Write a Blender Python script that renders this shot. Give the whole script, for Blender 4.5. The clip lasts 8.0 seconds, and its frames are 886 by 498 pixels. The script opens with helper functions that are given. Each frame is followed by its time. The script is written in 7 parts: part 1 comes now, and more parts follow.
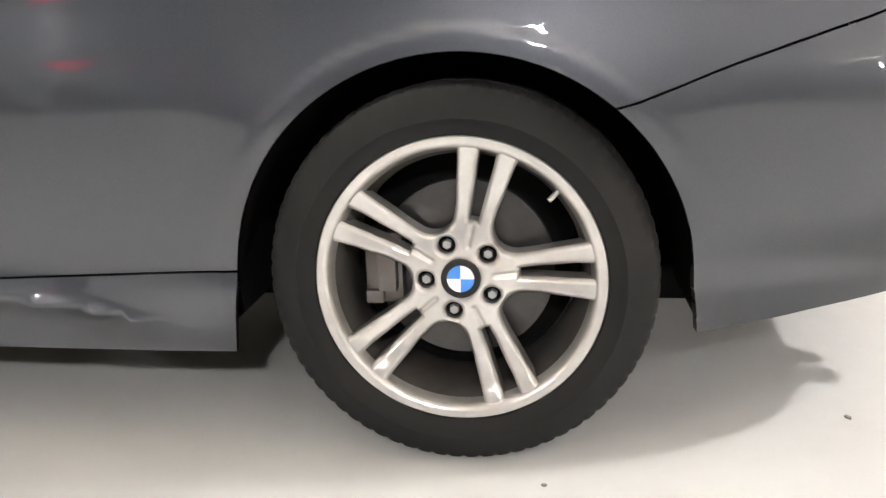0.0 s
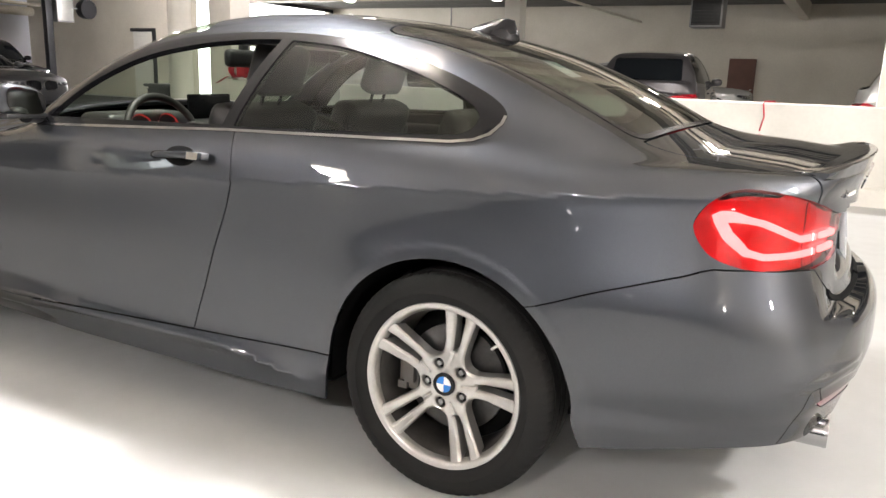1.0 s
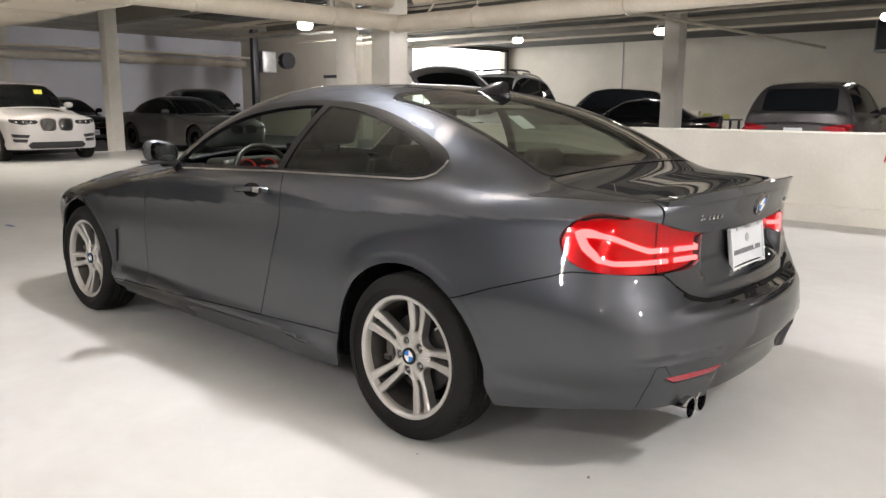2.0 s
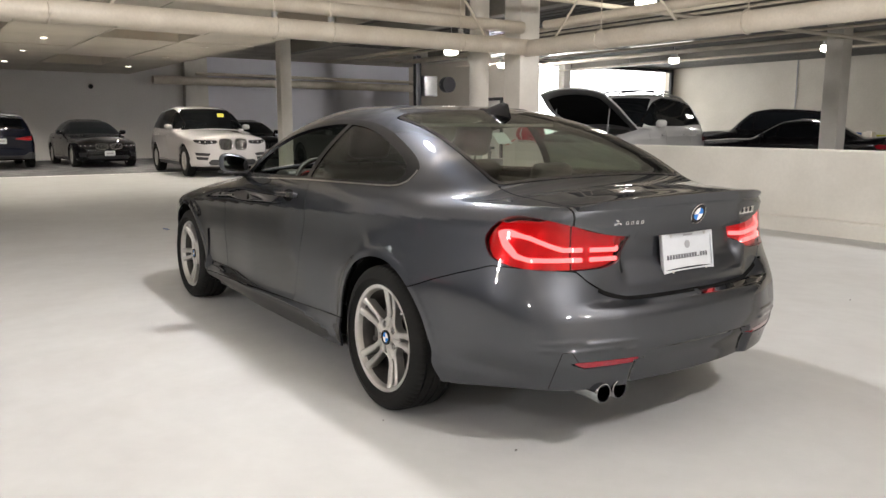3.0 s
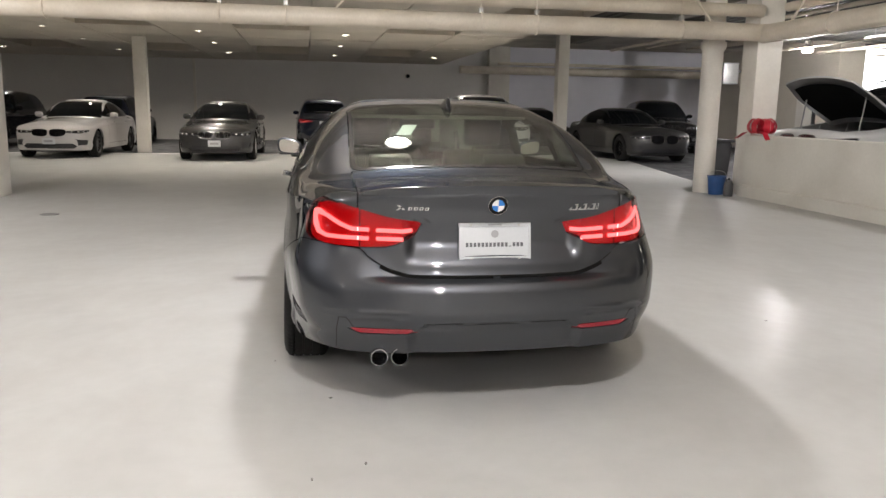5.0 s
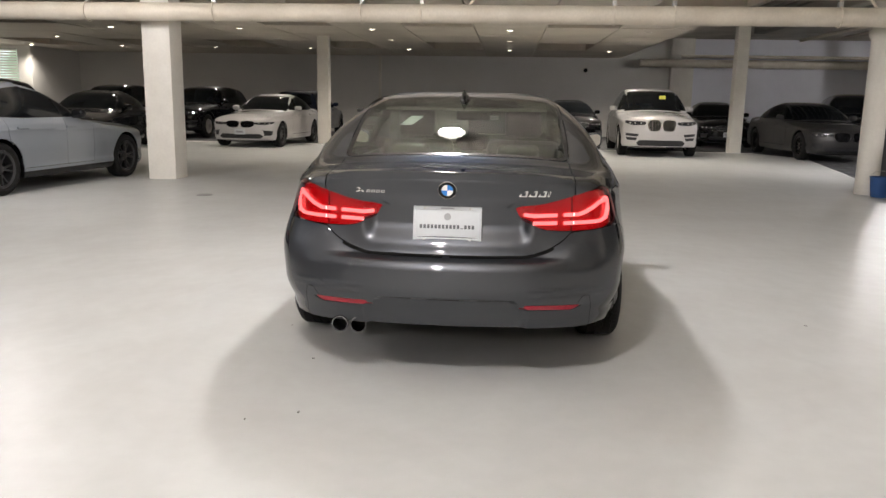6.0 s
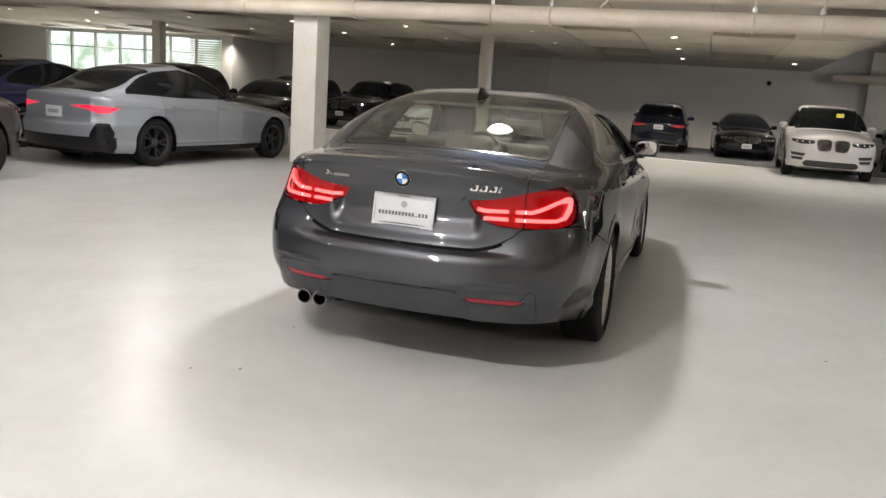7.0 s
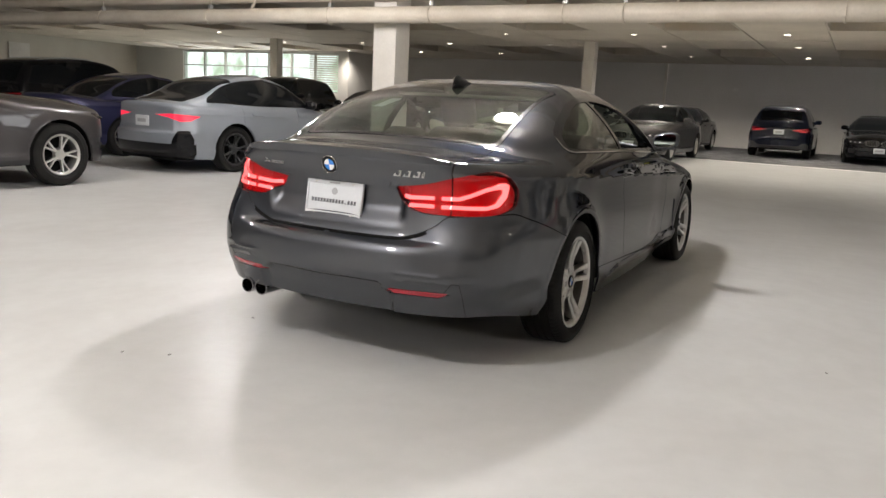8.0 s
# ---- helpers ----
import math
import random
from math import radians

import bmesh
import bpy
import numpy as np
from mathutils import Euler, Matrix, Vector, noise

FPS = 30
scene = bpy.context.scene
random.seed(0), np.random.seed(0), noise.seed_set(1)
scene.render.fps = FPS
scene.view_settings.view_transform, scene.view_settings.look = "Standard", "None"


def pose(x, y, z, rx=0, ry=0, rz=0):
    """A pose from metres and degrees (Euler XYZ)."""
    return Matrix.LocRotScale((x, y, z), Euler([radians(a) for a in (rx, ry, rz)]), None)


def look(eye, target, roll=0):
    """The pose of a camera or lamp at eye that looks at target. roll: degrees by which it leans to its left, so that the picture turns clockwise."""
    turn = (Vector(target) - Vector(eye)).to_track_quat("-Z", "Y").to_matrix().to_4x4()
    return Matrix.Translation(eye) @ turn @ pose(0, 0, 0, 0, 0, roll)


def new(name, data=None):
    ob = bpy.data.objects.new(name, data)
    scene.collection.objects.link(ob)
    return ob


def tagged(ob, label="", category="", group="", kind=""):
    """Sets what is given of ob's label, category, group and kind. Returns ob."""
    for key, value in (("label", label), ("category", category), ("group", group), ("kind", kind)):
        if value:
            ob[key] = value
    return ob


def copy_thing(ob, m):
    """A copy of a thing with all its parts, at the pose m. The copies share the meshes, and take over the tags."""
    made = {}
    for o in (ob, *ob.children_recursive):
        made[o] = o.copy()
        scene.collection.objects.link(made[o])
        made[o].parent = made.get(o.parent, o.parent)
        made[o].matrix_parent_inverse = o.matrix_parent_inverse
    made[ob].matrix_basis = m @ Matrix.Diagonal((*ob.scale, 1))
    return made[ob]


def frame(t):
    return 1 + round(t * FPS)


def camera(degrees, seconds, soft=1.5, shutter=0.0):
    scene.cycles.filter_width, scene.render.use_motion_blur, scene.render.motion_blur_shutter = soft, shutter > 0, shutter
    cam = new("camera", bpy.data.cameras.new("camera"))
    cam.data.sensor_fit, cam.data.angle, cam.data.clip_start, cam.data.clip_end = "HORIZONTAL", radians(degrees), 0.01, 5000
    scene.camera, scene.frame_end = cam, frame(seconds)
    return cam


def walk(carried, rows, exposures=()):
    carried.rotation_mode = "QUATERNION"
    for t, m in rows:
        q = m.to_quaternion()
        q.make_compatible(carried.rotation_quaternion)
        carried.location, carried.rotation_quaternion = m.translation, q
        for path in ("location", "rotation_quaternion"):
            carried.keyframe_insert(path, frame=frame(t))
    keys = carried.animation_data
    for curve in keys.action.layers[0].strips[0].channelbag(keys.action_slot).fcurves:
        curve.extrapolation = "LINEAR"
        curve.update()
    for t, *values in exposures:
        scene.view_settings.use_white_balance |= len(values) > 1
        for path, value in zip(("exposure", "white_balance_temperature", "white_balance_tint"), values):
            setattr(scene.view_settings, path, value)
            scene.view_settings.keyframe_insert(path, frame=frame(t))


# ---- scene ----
cam = camera(60.0, 8.0)
PATH = [
    (0, (0.138, -2.088, 0.727), (-0.122, -0.183, 0.178), -1.8),
    (0.3, (0.298, -2.259, 0.818), (-0.162, -0.371, 0.346), -0.7),
    (0.6, (0.557, -2.433, 0.991), (-0.114, -0.606, 0.532), 0.5),
    (0.8, (0.743, -2.556, 1.107), (-0.055, -0.781, 0.644), 1.4),
    (1.2, (1.128, -2.771, 1.221), (0.126, -1.092, 0.801), 2.1),
    (2.3, (2.315, -2.895, 1.28), (0.902, -1.526, 0.922), -0.2),
    (2.5, (2.516, -2.852, 1.272), (1.038, -1.55, 0.923), -0.1),
    (3, (2.891, -2.583, 1.264), (1.274, -1.449, 0.948), 0.1),
    (3.5, (3.255, -2.228, 1.275), (1.547, -1.231, 0.978), 0.0),
    (4, (3.593, -1.785, 1.284), (1.789, -0.982, 0.97), 0.9),
    (4.2, (3.674, -1.586, 1.291), (1.836, -0.866, 0.967), 1.1),
    (5.3, (4.25, -0.488, 1.313), (2.292, -0.294, 0.954), 0.9),
    (5.5, (4.325, -0.283, 1.31), (2.36, -0.19, 0.95), 1.0),
    (6, (4.433, 0.262, 1.313), (2.475, 0.105, 0.937), 1.0),
    (6.5, (4.41, 0.795, 1.305), (2.488, 0.401, 0.916), 2.2),
    (7, (4.35, 1.322, 1.313), (2.484, 0.715, 0.924), 4.1),
    (7.5, (4.138, 1.746, 1.273), (2.325, 0.996, 0.885), 4.7),
    (8, (3.843, 2.127, 1.229), (2.107, 1.207, 0.852), 2.9),
]
walk(cam, [(t, look(eye, target, roll)) for t, eye, target, roll in PATH],
     [(0, 1.3), (0.5, 1.35), (1, 1.05), (2.3, 0.46), (4, 0.31), (5.5, 0.17), (8, 0.22)])

# ---- light ----
world = bpy.data.worlds.new("garage_world")
scene.world = world
world.use_nodes = True
wn = world.node_tree.nodes
sky = wn.new("ShaderNodeTexSky")
sky.sky_type, sky.sun_disc = "NISHITA", False
sky.sun_elevation, sky.sun_rotation = radians(40), radians(200)
world.node_tree.links.new(sky.outputs[0], wn["Background"].inputs[0])
wn["Background"].inputs[1].default_value = 0.12

WARM = (1.0, 0.962, 0.97)


def point_lamp(name, place, watts, colour=WARM, radius=0.12):
    data = bpy.data.lights.new(name, "POINT")
    data.energy, data.color, data.shadow_soft_size = watts, colour, radius
    ob = new(name, data)
    ob.location = place
    return ob


def downward_lamp(name, place, watts, colour=WARM, radius=0.12):
    """A wide downward cone that spares the ceiling; the fixture itself has no hood."""
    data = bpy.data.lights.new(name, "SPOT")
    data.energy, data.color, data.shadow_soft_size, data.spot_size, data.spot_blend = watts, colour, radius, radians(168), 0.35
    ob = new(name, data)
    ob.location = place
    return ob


def area_lamp(name, place, target, size, size_y, watts, colour):
    data = bpy.data.lights.new(name, "AREA")
    data.shape, data.size, data.size_y, data.energy, data.color = "RECTANGLE", size, size_y, watts, colour
    ob = new(name, data)
    ob.matrix_world = look(place, target)
    return ob


# high-bay lamps: place of each hanging fixture (bottom of the diffuser) and its power; some are added to fill out the
# rows
# the one at (-17.6, 14.2) is an added fill that brightens the north-west wall
BAY_AND_ADDED_LAMPS = [(-1.4, -0.25, 3.15, 300), (3.6, -0.4, 3.15, 290), (-4.35, -5.9, 3.15, 170), (0.9, -5.9, 3.15, 210), (-5.7, 7.4, 3.15, 60), (-0.4, 7.6, 3.15, 290), (8.6, -0.8, 3.15, 300), (6.2, -6.2, 3.15, 120), (5.0, 7.6, 3.15, 310),
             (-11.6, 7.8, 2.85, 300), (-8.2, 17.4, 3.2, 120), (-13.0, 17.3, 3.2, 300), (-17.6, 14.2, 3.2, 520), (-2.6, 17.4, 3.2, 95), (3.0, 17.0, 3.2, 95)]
for q in BAY_AND_ADDED_LAMPS:
    (downward_lamp if q[1] > 6 and q[0] > -17 else point_lamp)("bay_light", (q[0], q[1], q[2] - 0.05), q[3])
# daylight through the window band
area_lamp("window_daylight", (-24.9, -24.6, 2.25), (-15.0, -24.6, 1.6), 7.0, 1.4, 90, (0.93, 0.97, 1.0))
# small recessed downlights of the panelled ceiling, on a 3.65 m grid
DOWNLIGHTS = [(x, y, 3.19) for x in (-13.5, -16.7, -20.2, -24.5) for y in (-25.3, -21.65, -18.0, -14.4, -10.75, -7.1, -3.45, 0.25, 3.85)]

# ---- materials ----
def material(name, colour, rough=0.5, metal=0.0, coat=0.0, coat_rough=0.05, spec=0.5, emit=None, strength=0.0,
             vary=0.0, scale=4.0, fine=0.0, fine_scale=60.0, bump=0.0, bump_scale=80.0, rough_vary=0.0, rough_scale=3.0, dirt=None, dirt_amount=0.0, dirt_scale=1.5):
    m = bpy.data.materials.new(name)
    m.use_nodes = True
    nt = m.node_tree
    n, l = nt.nodes, nt.links
    b = n["Principled BSDF"]
    b.inputs["Base Color"].default_value = (*colour, 1)
    b.inputs["Roughness"].default_value = rough
    b.inputs["Metallic"].default_value = metal
    b.inputs["Coat Weight"].default_value = coat
    b.inputs["Coat Roughness"].default_value = coat_rough
    b.inputs["Specular IOR Level"].default_value = spec
    if emit:
        b.inputs["Emission Color"].default_value = (*emit, 1)
        b.inputs["Emission Strength"].default_value = strength
    co = n.new("ShaderNodeTexCoord").outputs["Object"]

    def noise_tex(sc, detail=4.0):
        t = n.new("ShaderNodeTexNoise")
        t.inputs["Scale"].default_value, t.inputs["Detail"].default_value = sc, detail
        l.new(co, t.inputs["Vector"])
        return t.outputs["Fac"]

    def mapped(out, lo, hi):
        r = n.new("ShaderNodeMapRange")
        r.interpolation_type = "SMOOTHSTEP"
        r.inputs["From Min"].default_value, r.inputs["From Max"].default_value = 0.2, 0.8
        r.inputs["To Min"].default_value, r.inputs["To Max"].default_value = lo, hi
        l.new(out, r.inputs["Value"])
        return r.outputs[0]

    col = None
    for amount, sc in ((vary, scale), (fine, fine_scale)):
        if amount:
            h = n.new("ShaderNodeMix")
            h.data_type, h.blend_type = "RGBA", "MULTIPLY"
            h.inputs[0].default_value = 1.0
            if col is None:
                h.inputs[6].default_value = (*colour, 1)
            else:
                l.new(col, h.inputs[6])
            v = mapped(noise_tex(sc), 1 - amount, 1 + amount)
            l.new(v, h.inputs[7])
            col = h.outputs[2]
    if dirt_amount:
        h = n.new("ShaderNodeMix")
        h.data_type = "RGBA"
        l.new(mapped(noise_tex(dirt_scale, 5.0), -0.5 * dirt_amount, 1.3 * dirt_amount), h.inputs[0])
        if col is None:
            h.inputs[6].default_value = (*colour, 1)
        else:
            l.new(col, h.inputs[6])
        h.inputs[7].default_value = (*(dirt or (0.1, 0.08, 0.06)), 1)
        h.clamp_factor = True
        col = h.outputs[2]
    if col is not None:
        l.new(col, b.inputs["Base Color"])
    if rough_vary:
        l.new(mapped(noise_tex(rough_scale, 2.0), max(0.02, rough - rough_vary), rough + rough_vary), b.inputs["Roughness"])
    if bump:
        k = n.new("ShaderNodeBump")
        k.inputs["Strength"].default_value, k.inputs["Distance"].default_value = bump, 0.004
        l.new(noise_tex(bump_scale), k.inputs["Height"])
        l.new(k.outputs[0], b.inputs["Normal"])
    return m


def glass_material(name, tint, gloss_rough=0.02, gloss_colour=(1, 1, 1)):
    """Thin pane: tinted see-through with a Fresnel gloss."""
    m = bpy.data.materials.new(name)
    m.use_nodes = True
    n, l = m.node_tree.nodes, m.node_tree.links
    n.remove(n["Principled BSDF"])
    t = n.new("ShaderNodeBsdfTransparent")
    t.inputs[0].default_value = (*tint, 1)
    g = n.new("ShaderNodeBsdfGlossy")
    g.inputs["Color"].default_value = (*gloss_colour, 1)
    g.inputs["Roughness"].default_value = gloss_rough
    f = n.new("ShaderNodeLayerWeight")
    f.inputs["Blend"].default_value = 0.5
    k = n.new("ShaderNodeMath")
    k.operation = "POWER"
    l.new(f.outputs["Facing"], k.inputs[0])
    k.inputs[1].default_value = 5.0
    r = n.new("ShaderNodeMapRange")
    r.inputs["To Min"].default_value, r.inputs["To Max"].default_value = 0.042, 1.0
    l.new(k.outputs[0], r.inputs["Value"])
    mix = n.new("ShaderNodeMixShader")
    l.new(r.outputs[0], mix.inputs[0])
    l.new(t.outputs[0], mix.inputs[1])
    l.new(g.outputs[0], mix.inputs[2])
    l.new(mix.outputs[0], n["Material Output"].inputs[0])
    return m


def emitter(name, colour, strength):
    m = bpy.data.materials.new(name)
    m.use_nodes = True
    n, l = m.node_tree.nodes, m.node_tree.links
    n.remove(n["Principled BSDF"])
    e = n.new("ShaderNodeEmission")
    e.inputs[0].default_value, e.inputs[1].default_value = (*colour, 1), strength
    l.new(e.outputs[0], n["Material Output"].inputs[0])
    return m


def car_paint(name, colour, metal=0.55, rough=0.38, ior=1.38, spec=0.5, flop=1.0):
    m = material(name, colour, rough, metal, coat=1.0, coat_rough=0.015, spec=spec, vary=0.03, scale=1.2, fine=0.14, fine_scale=900.0)
    b = m.node_tree.nodes["Principled BSDF"]
    b.inputs["Coat IOR"].default_value = ior
    # metal flakes lie flat: they darken towards a glancing view
    b.inputs["Specular Tint"].default_value = (flop, flop, flop, 1)
    return m


PAINT = car_paint("grey_metallic_paint", (0.066, 0.071, 0.081), 1.0, 0.46, 1.54, 0.5, 0.12)
FLOOR = material("epoxy_floor", (0.478, 0.482, 0.470), 0.33, spec=0.07, vary=0.035, scale=0.35, fine=0.035, fine_scale=7, bump=0.14, bump_scale=18, dirt=(0.34, 0.325, 0.31), dirt_amount=0.2, dirt_scale=1.7)
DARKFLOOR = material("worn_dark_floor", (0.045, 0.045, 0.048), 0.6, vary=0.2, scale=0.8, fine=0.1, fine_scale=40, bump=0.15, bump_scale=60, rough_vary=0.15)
LINE = material("line_paint", (0.80, 0.79, 0.77), 0.5, vary=0.1, scale=6, fine=0.1, fine_scale=50)
WALL = material("grey_wall_paint", (0.70, 0.685, 0.66), 0.7, vary=0.06, scale=0.5, fine=0.04, fine_scale=20, bump=0.15, bump_scale=25, dirt=(0.3, 0.28, 0.25), dirt_amount=0.2, dirt_scale=0.5)
PURPLEWALL = material("cool_wall_paint", (0.74, 0.74, 0.80), 0.7, vary=0.06, scale=0.5, bump=0.15, bump_scale=25)
CREAM = material("cream_wall_paint", (0.62, 0.575, 0.49), 0.65, vary=0.07, scale=0.6, fine=0.04, fine_scale=18, bump=0.15, bump_scale=30, dirt=(0.40, 0.34, 0.25), dirt_amount=0.18, dirt_scale=0.7)
COLUMN = material("white_column_paint", (0.74, 0.71, 0.65), 0.5, vary=0.05, scale=1.5, fine=0.03, fine_scale=25, bump=0.2, bump_scale=22, dirt=(0.45, 0.40, 0.33), dirt_amount=0.2, dirt_scale=1.8)
PIPE = material("cream_pipe_paint", (0.68, 0.62, 0.52), 0.45, vary=0.06, scale=1.2, fine=0.05, fine_scale=30, bump=0.1, bump_scale=60, dirt=(0.42, 0.34, 0.24), dirt_amount=0.25, dirt_scale=2.2)
TILE = material("ceiling_panel", (0.63, 0.58, 0.50), 0.75, vary=0.05, scale=0.7, fine=0.04, fine_scale=40, bump=0.1, bump_scale=70, dirt=(0.38, 0.34, 0.28), dirt_amount=0.2, dirt_scale=0.9)
HATCH = material("raw_boards", (0.36, 0.25, 0.13), 0.8, vary=0.2, scale=1.3, fine=0.15, fine_scale=30)
DECK = material("painted_deck", (0.55, 0.51, 0.45), 0.7, vary=0.12, scale=0.9, fine=0.08, fine_scale=20, bump=0.2, bump_scale=30, dirt=(0.2, 0.17, 0.13), dirt_amount=0.3, dirt_scale=1.2)
# darker than the deck paint, for the beams beyond the barrier
DARKBEAM = material("dark_beam_paint", (0.24, 0.225, 0.195), 0.7, vary=0.15, scale=0.9, fine=0.08, fine_scale=20, bump=0.2, bump_scale=30)
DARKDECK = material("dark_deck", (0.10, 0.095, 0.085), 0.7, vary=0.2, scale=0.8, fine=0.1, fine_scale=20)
BARRIER = material("barrier_paint", (0.70, 0.68, 0.62), 0.6, vary=0.05, scale=0.8, fine=0.03, fine_scale=25, bump=0.2, bump_scale=18, dirt=(0.42, 0.39, 0.33), dirt_amount=0.25, dirt_scale=1.1)
STEEL = material("grey_steel", (0.30, 0.30, 0.30), 0.45, 0.6, vary=0.1, scale=4)
GALV = material("galvanised", (0.5, 0.5, 0.48), 0.4, 0.8, vary=0.1, scale=8)
BLACK = material("black_plastic", (0.018, 0.018, 0.02), 0.42, vary=0.15, scale=9, bump=0.06, bump_scale=200)
GLOSSBLACK = material("gloss_black", (0.008, 0.008, 0.009), 0.16, spec=0.3, vary=0.1, scale=6)
# near-black of the underside, also put into gaps and recesses as their shade
UNDER_AND_SHADE = material("underbody", (0.005, 0.005, 0.005), 0.9, spec=0.1, vary=0.2, scale=5)
RUBBER = material("tyre_rubber", (0.009, 0.0088, 0.0085), 0.75, spec=0.25, vary=0.15, scale=7, fine=0.1, fine_scale=90, bump=0.12, bump_scale=140, dirt=(0.020, 0.018, 0.016), dirt_amount=0.25, dirt_scale=6)
ALLOY = material("silver_alloy", (0.54, 0.53, 0.51), 0.33, 0.8, coat=0.5, coat_rough=0.12, vary=0.04, scale=8, fine=0.05, fine_scale=60, dirt=(0.33, 0.28, 0.22), dirt_amount=0.18, dirt_scale=9)
# one dark tone for brake dust and for the shade inside the rim
SHADED_DUSTY = material("shaded_dusty_barrel", (0.085, 0.080, 0.074), 0.55, 0.5, vary=0.25, scale=9, fine=0.1, fine_scale=70, dirt=(0.03, 0.025, 0.02), dirt_amount=0.5, dirt_scale=7)
DISC = material("brake_steel", (0.07, 0.068, 0.066), 0.38, 0.85, vary=0.12, scale=12, fine=0.1, fine_scale=90)
CALIPER = material("cast_caliper", (0.13, 0.125, 0.12), 0.5, 0.7, vary=0.2, scale=20, dirt=(0.12, 0.09, 0.07), dirt_amount=0.4, dirt_scale=15)
CHROME = material("chrome", (0.82, 0.82, 0.83), 0.08, 1.0, vary=0.02, scale=8)
DARKCHROME = material("dark_chrome", (0.42, 0.42, 0.43), 0.14, 1.0, vary=0.03, scale=8)
LEATHER = material("dark_leather", (0.018, 0.017, 0.0165), 0.45, vary=0.1, scale=6, bump=0.2, bump_scale=120)
LIGHTLEATHER = material("headliner_cloth", (0.30, 0.29, 0.26), 0.85, vary=0.06, scale=5, bump=0.1, bump_scale=200)
DASH = material("dash_plastic", (0.016, 0.016, 0.017), 0.5, vary=0.1, scale=7, bump=0.1, bump_scale=160)
GLASS = glass_material("tinted_glass", (0.30, 0.35, 0.31))
REARGLASS = glass_material("rear_glass", (0.50, 0.56, 0.48))
BGGLASS = material("car_window", (0.006, 0.007, 0.008), 0.05, spec=0.18, coat=0.0, vary=0.1, scale=3)
REDLENS = glass_material("red_lens", (0.90, 0.30, 0.31), 0.02)
REDHOUSE = material("red_reflector", (0.34, 0.006, 0.014), 0.25, 0.3, coat=0.6, vary=0.12, scale=30, fine=0.15, fine_scale=300)
LITHOUSE = material("lit_red_reflector", (0.36, 0.006, 0.014), 0.25, 0.3, coat=0.6, vary=0.12, scale=30, fine=0.15, fine_scale=300, emit=(1.0, 0.012, 0.03), strength=0.12)
REDBAR = emitter("lit_light_guide", (1.0, 0.40, 0.38), 2.6)
REDREFL = material("red_reflex", (0.26, 0.010, 0.022), 0.2, 0.0, coat=0.8, vary=0.12, scale=60, fine=0.15, fine_scale=400)
PLATEW = material("plate_white", (0.52, 0.54, 0.56), 0.35, vary=0.03, scale=8, fine=0.02, fine_scale=80)
PLATEK = material("plate_print", (0.10, 0.10, 0.11), 0.5)
PLATEG = material("plate_grey_print", (0.30, 0.30, 0.31), 0.5)
BLUE = material("badge_blue", (0.03, 0.20, 0.62), 0.2, coat=0.8)
WHITE = material("badge_white", (0.80, 0.80, 0.80), 0.25, coat=0.6)
WHITEPAINT = car_paint("white_paint", (0.50, 0.485, 0.48), 0.1, 0.35)
SILVERPAINT = car_paint("frost_grey_paint", (0.235, 0.255, 0.285), 0.25, 0.36)
GREYPAINT = car_paint("mid_grey_paint", (0.055, 0.054, 0.054), 0.6, 0.36)
DARKPAINT = car_paint("black_paint", (0.004, 0.004, 0.005), 0.0, 0.5, 1.42, 0.05)
NAVYPAINT = car_paint("navy_paint", (0.004, 0.006, 0.014), 0.1, 0.5, 1.42, 0.05)
BLUEPAINT = car_paint("blue_paint", (0.030, 0.032, 0.085), 0.5, 0.34)
BROWNGREY = car_paint("warm_grey_paint", (0.055, 0.051, 0.052), 0.55, 0.36)
SILVER2 = car_paint("silver_paint", (0.34, 0.33, 0.31), 0.5, 0.38)
HEADLENS = material("headlamp_unit", (0.05, 0.05, 0.055), 0.12, 0.4, coat=1.0, vary=0.3, scale=25)
LAMPGLOW = emitter("lamp_diffuser", (1.0, 0.93, 0.80), 14.0)
DOWNGLOW = emitter("downlight_glow", (1.0, 0.93, 0.82), 16.0)
STRIPGLOW = emitter("strip_glow", (1.0, 0.95, 0.88), 1.1)
DAYGLOW = emitter("daylight_outside", (0.97, 0.98, 1.0), 5.0)
YARDGLOW = emitter("yard_outside", (0.97, 0.98, 1.0), 1.5)
yn, yl = YARDGLOW.node_tree.nodes, YARDGLOW.node_tree.links
leaf = yn.new("ShaderNodeTexNoise")
leaf.inputs["Scale"].default_value, leaf.inputs["Detail"].default_value = 1.1, 6.0
tone = yn.new("ShaderNodeValToRGB")
tone.color_ramp.elements[0].position, tone.color_ramp.elements[0].color = 0.36, (0.42, 0.52, 0.38, 1)
tone.color_ramp.elements[1].position, tone.color_ramp.elements[1].color = 0.58, (0.95, 1.0, 0.98, 1)
yl.new(yn.new("ShaderNodeTexCoord").outputs["Object"], leaf.inputs["Vector"])
yl.new(leaf.outputs["Fac"], tone.inputs["Fac"])
yl.new(tone.outputs["Color"], yn["Emission"].inputs[0])
BLUEPLASTIC = material("blue_plastic", (0.03, 0.09, 0.26), 0.4, vary=0.1, scale=9)
REDCLOTH = material("red_satin", (0.50, 0.012, 0.03), 0.42, vary=0.15, scale=9, bump=0.15, bump_scale=90)
YELLOW = material("yellow_card", (0.42, 0.40, 0.04), 0.6, vary=0.05, scale=9)
WOODBROWN = material("brown_door", (0.12, 0.05, 0.035), 0.5, vary=0.15, scale=3)
CHIPGREY = material("chip_grey", (0.20, 0.195, 0.185), 0.7, vary=0.2, scale=40)
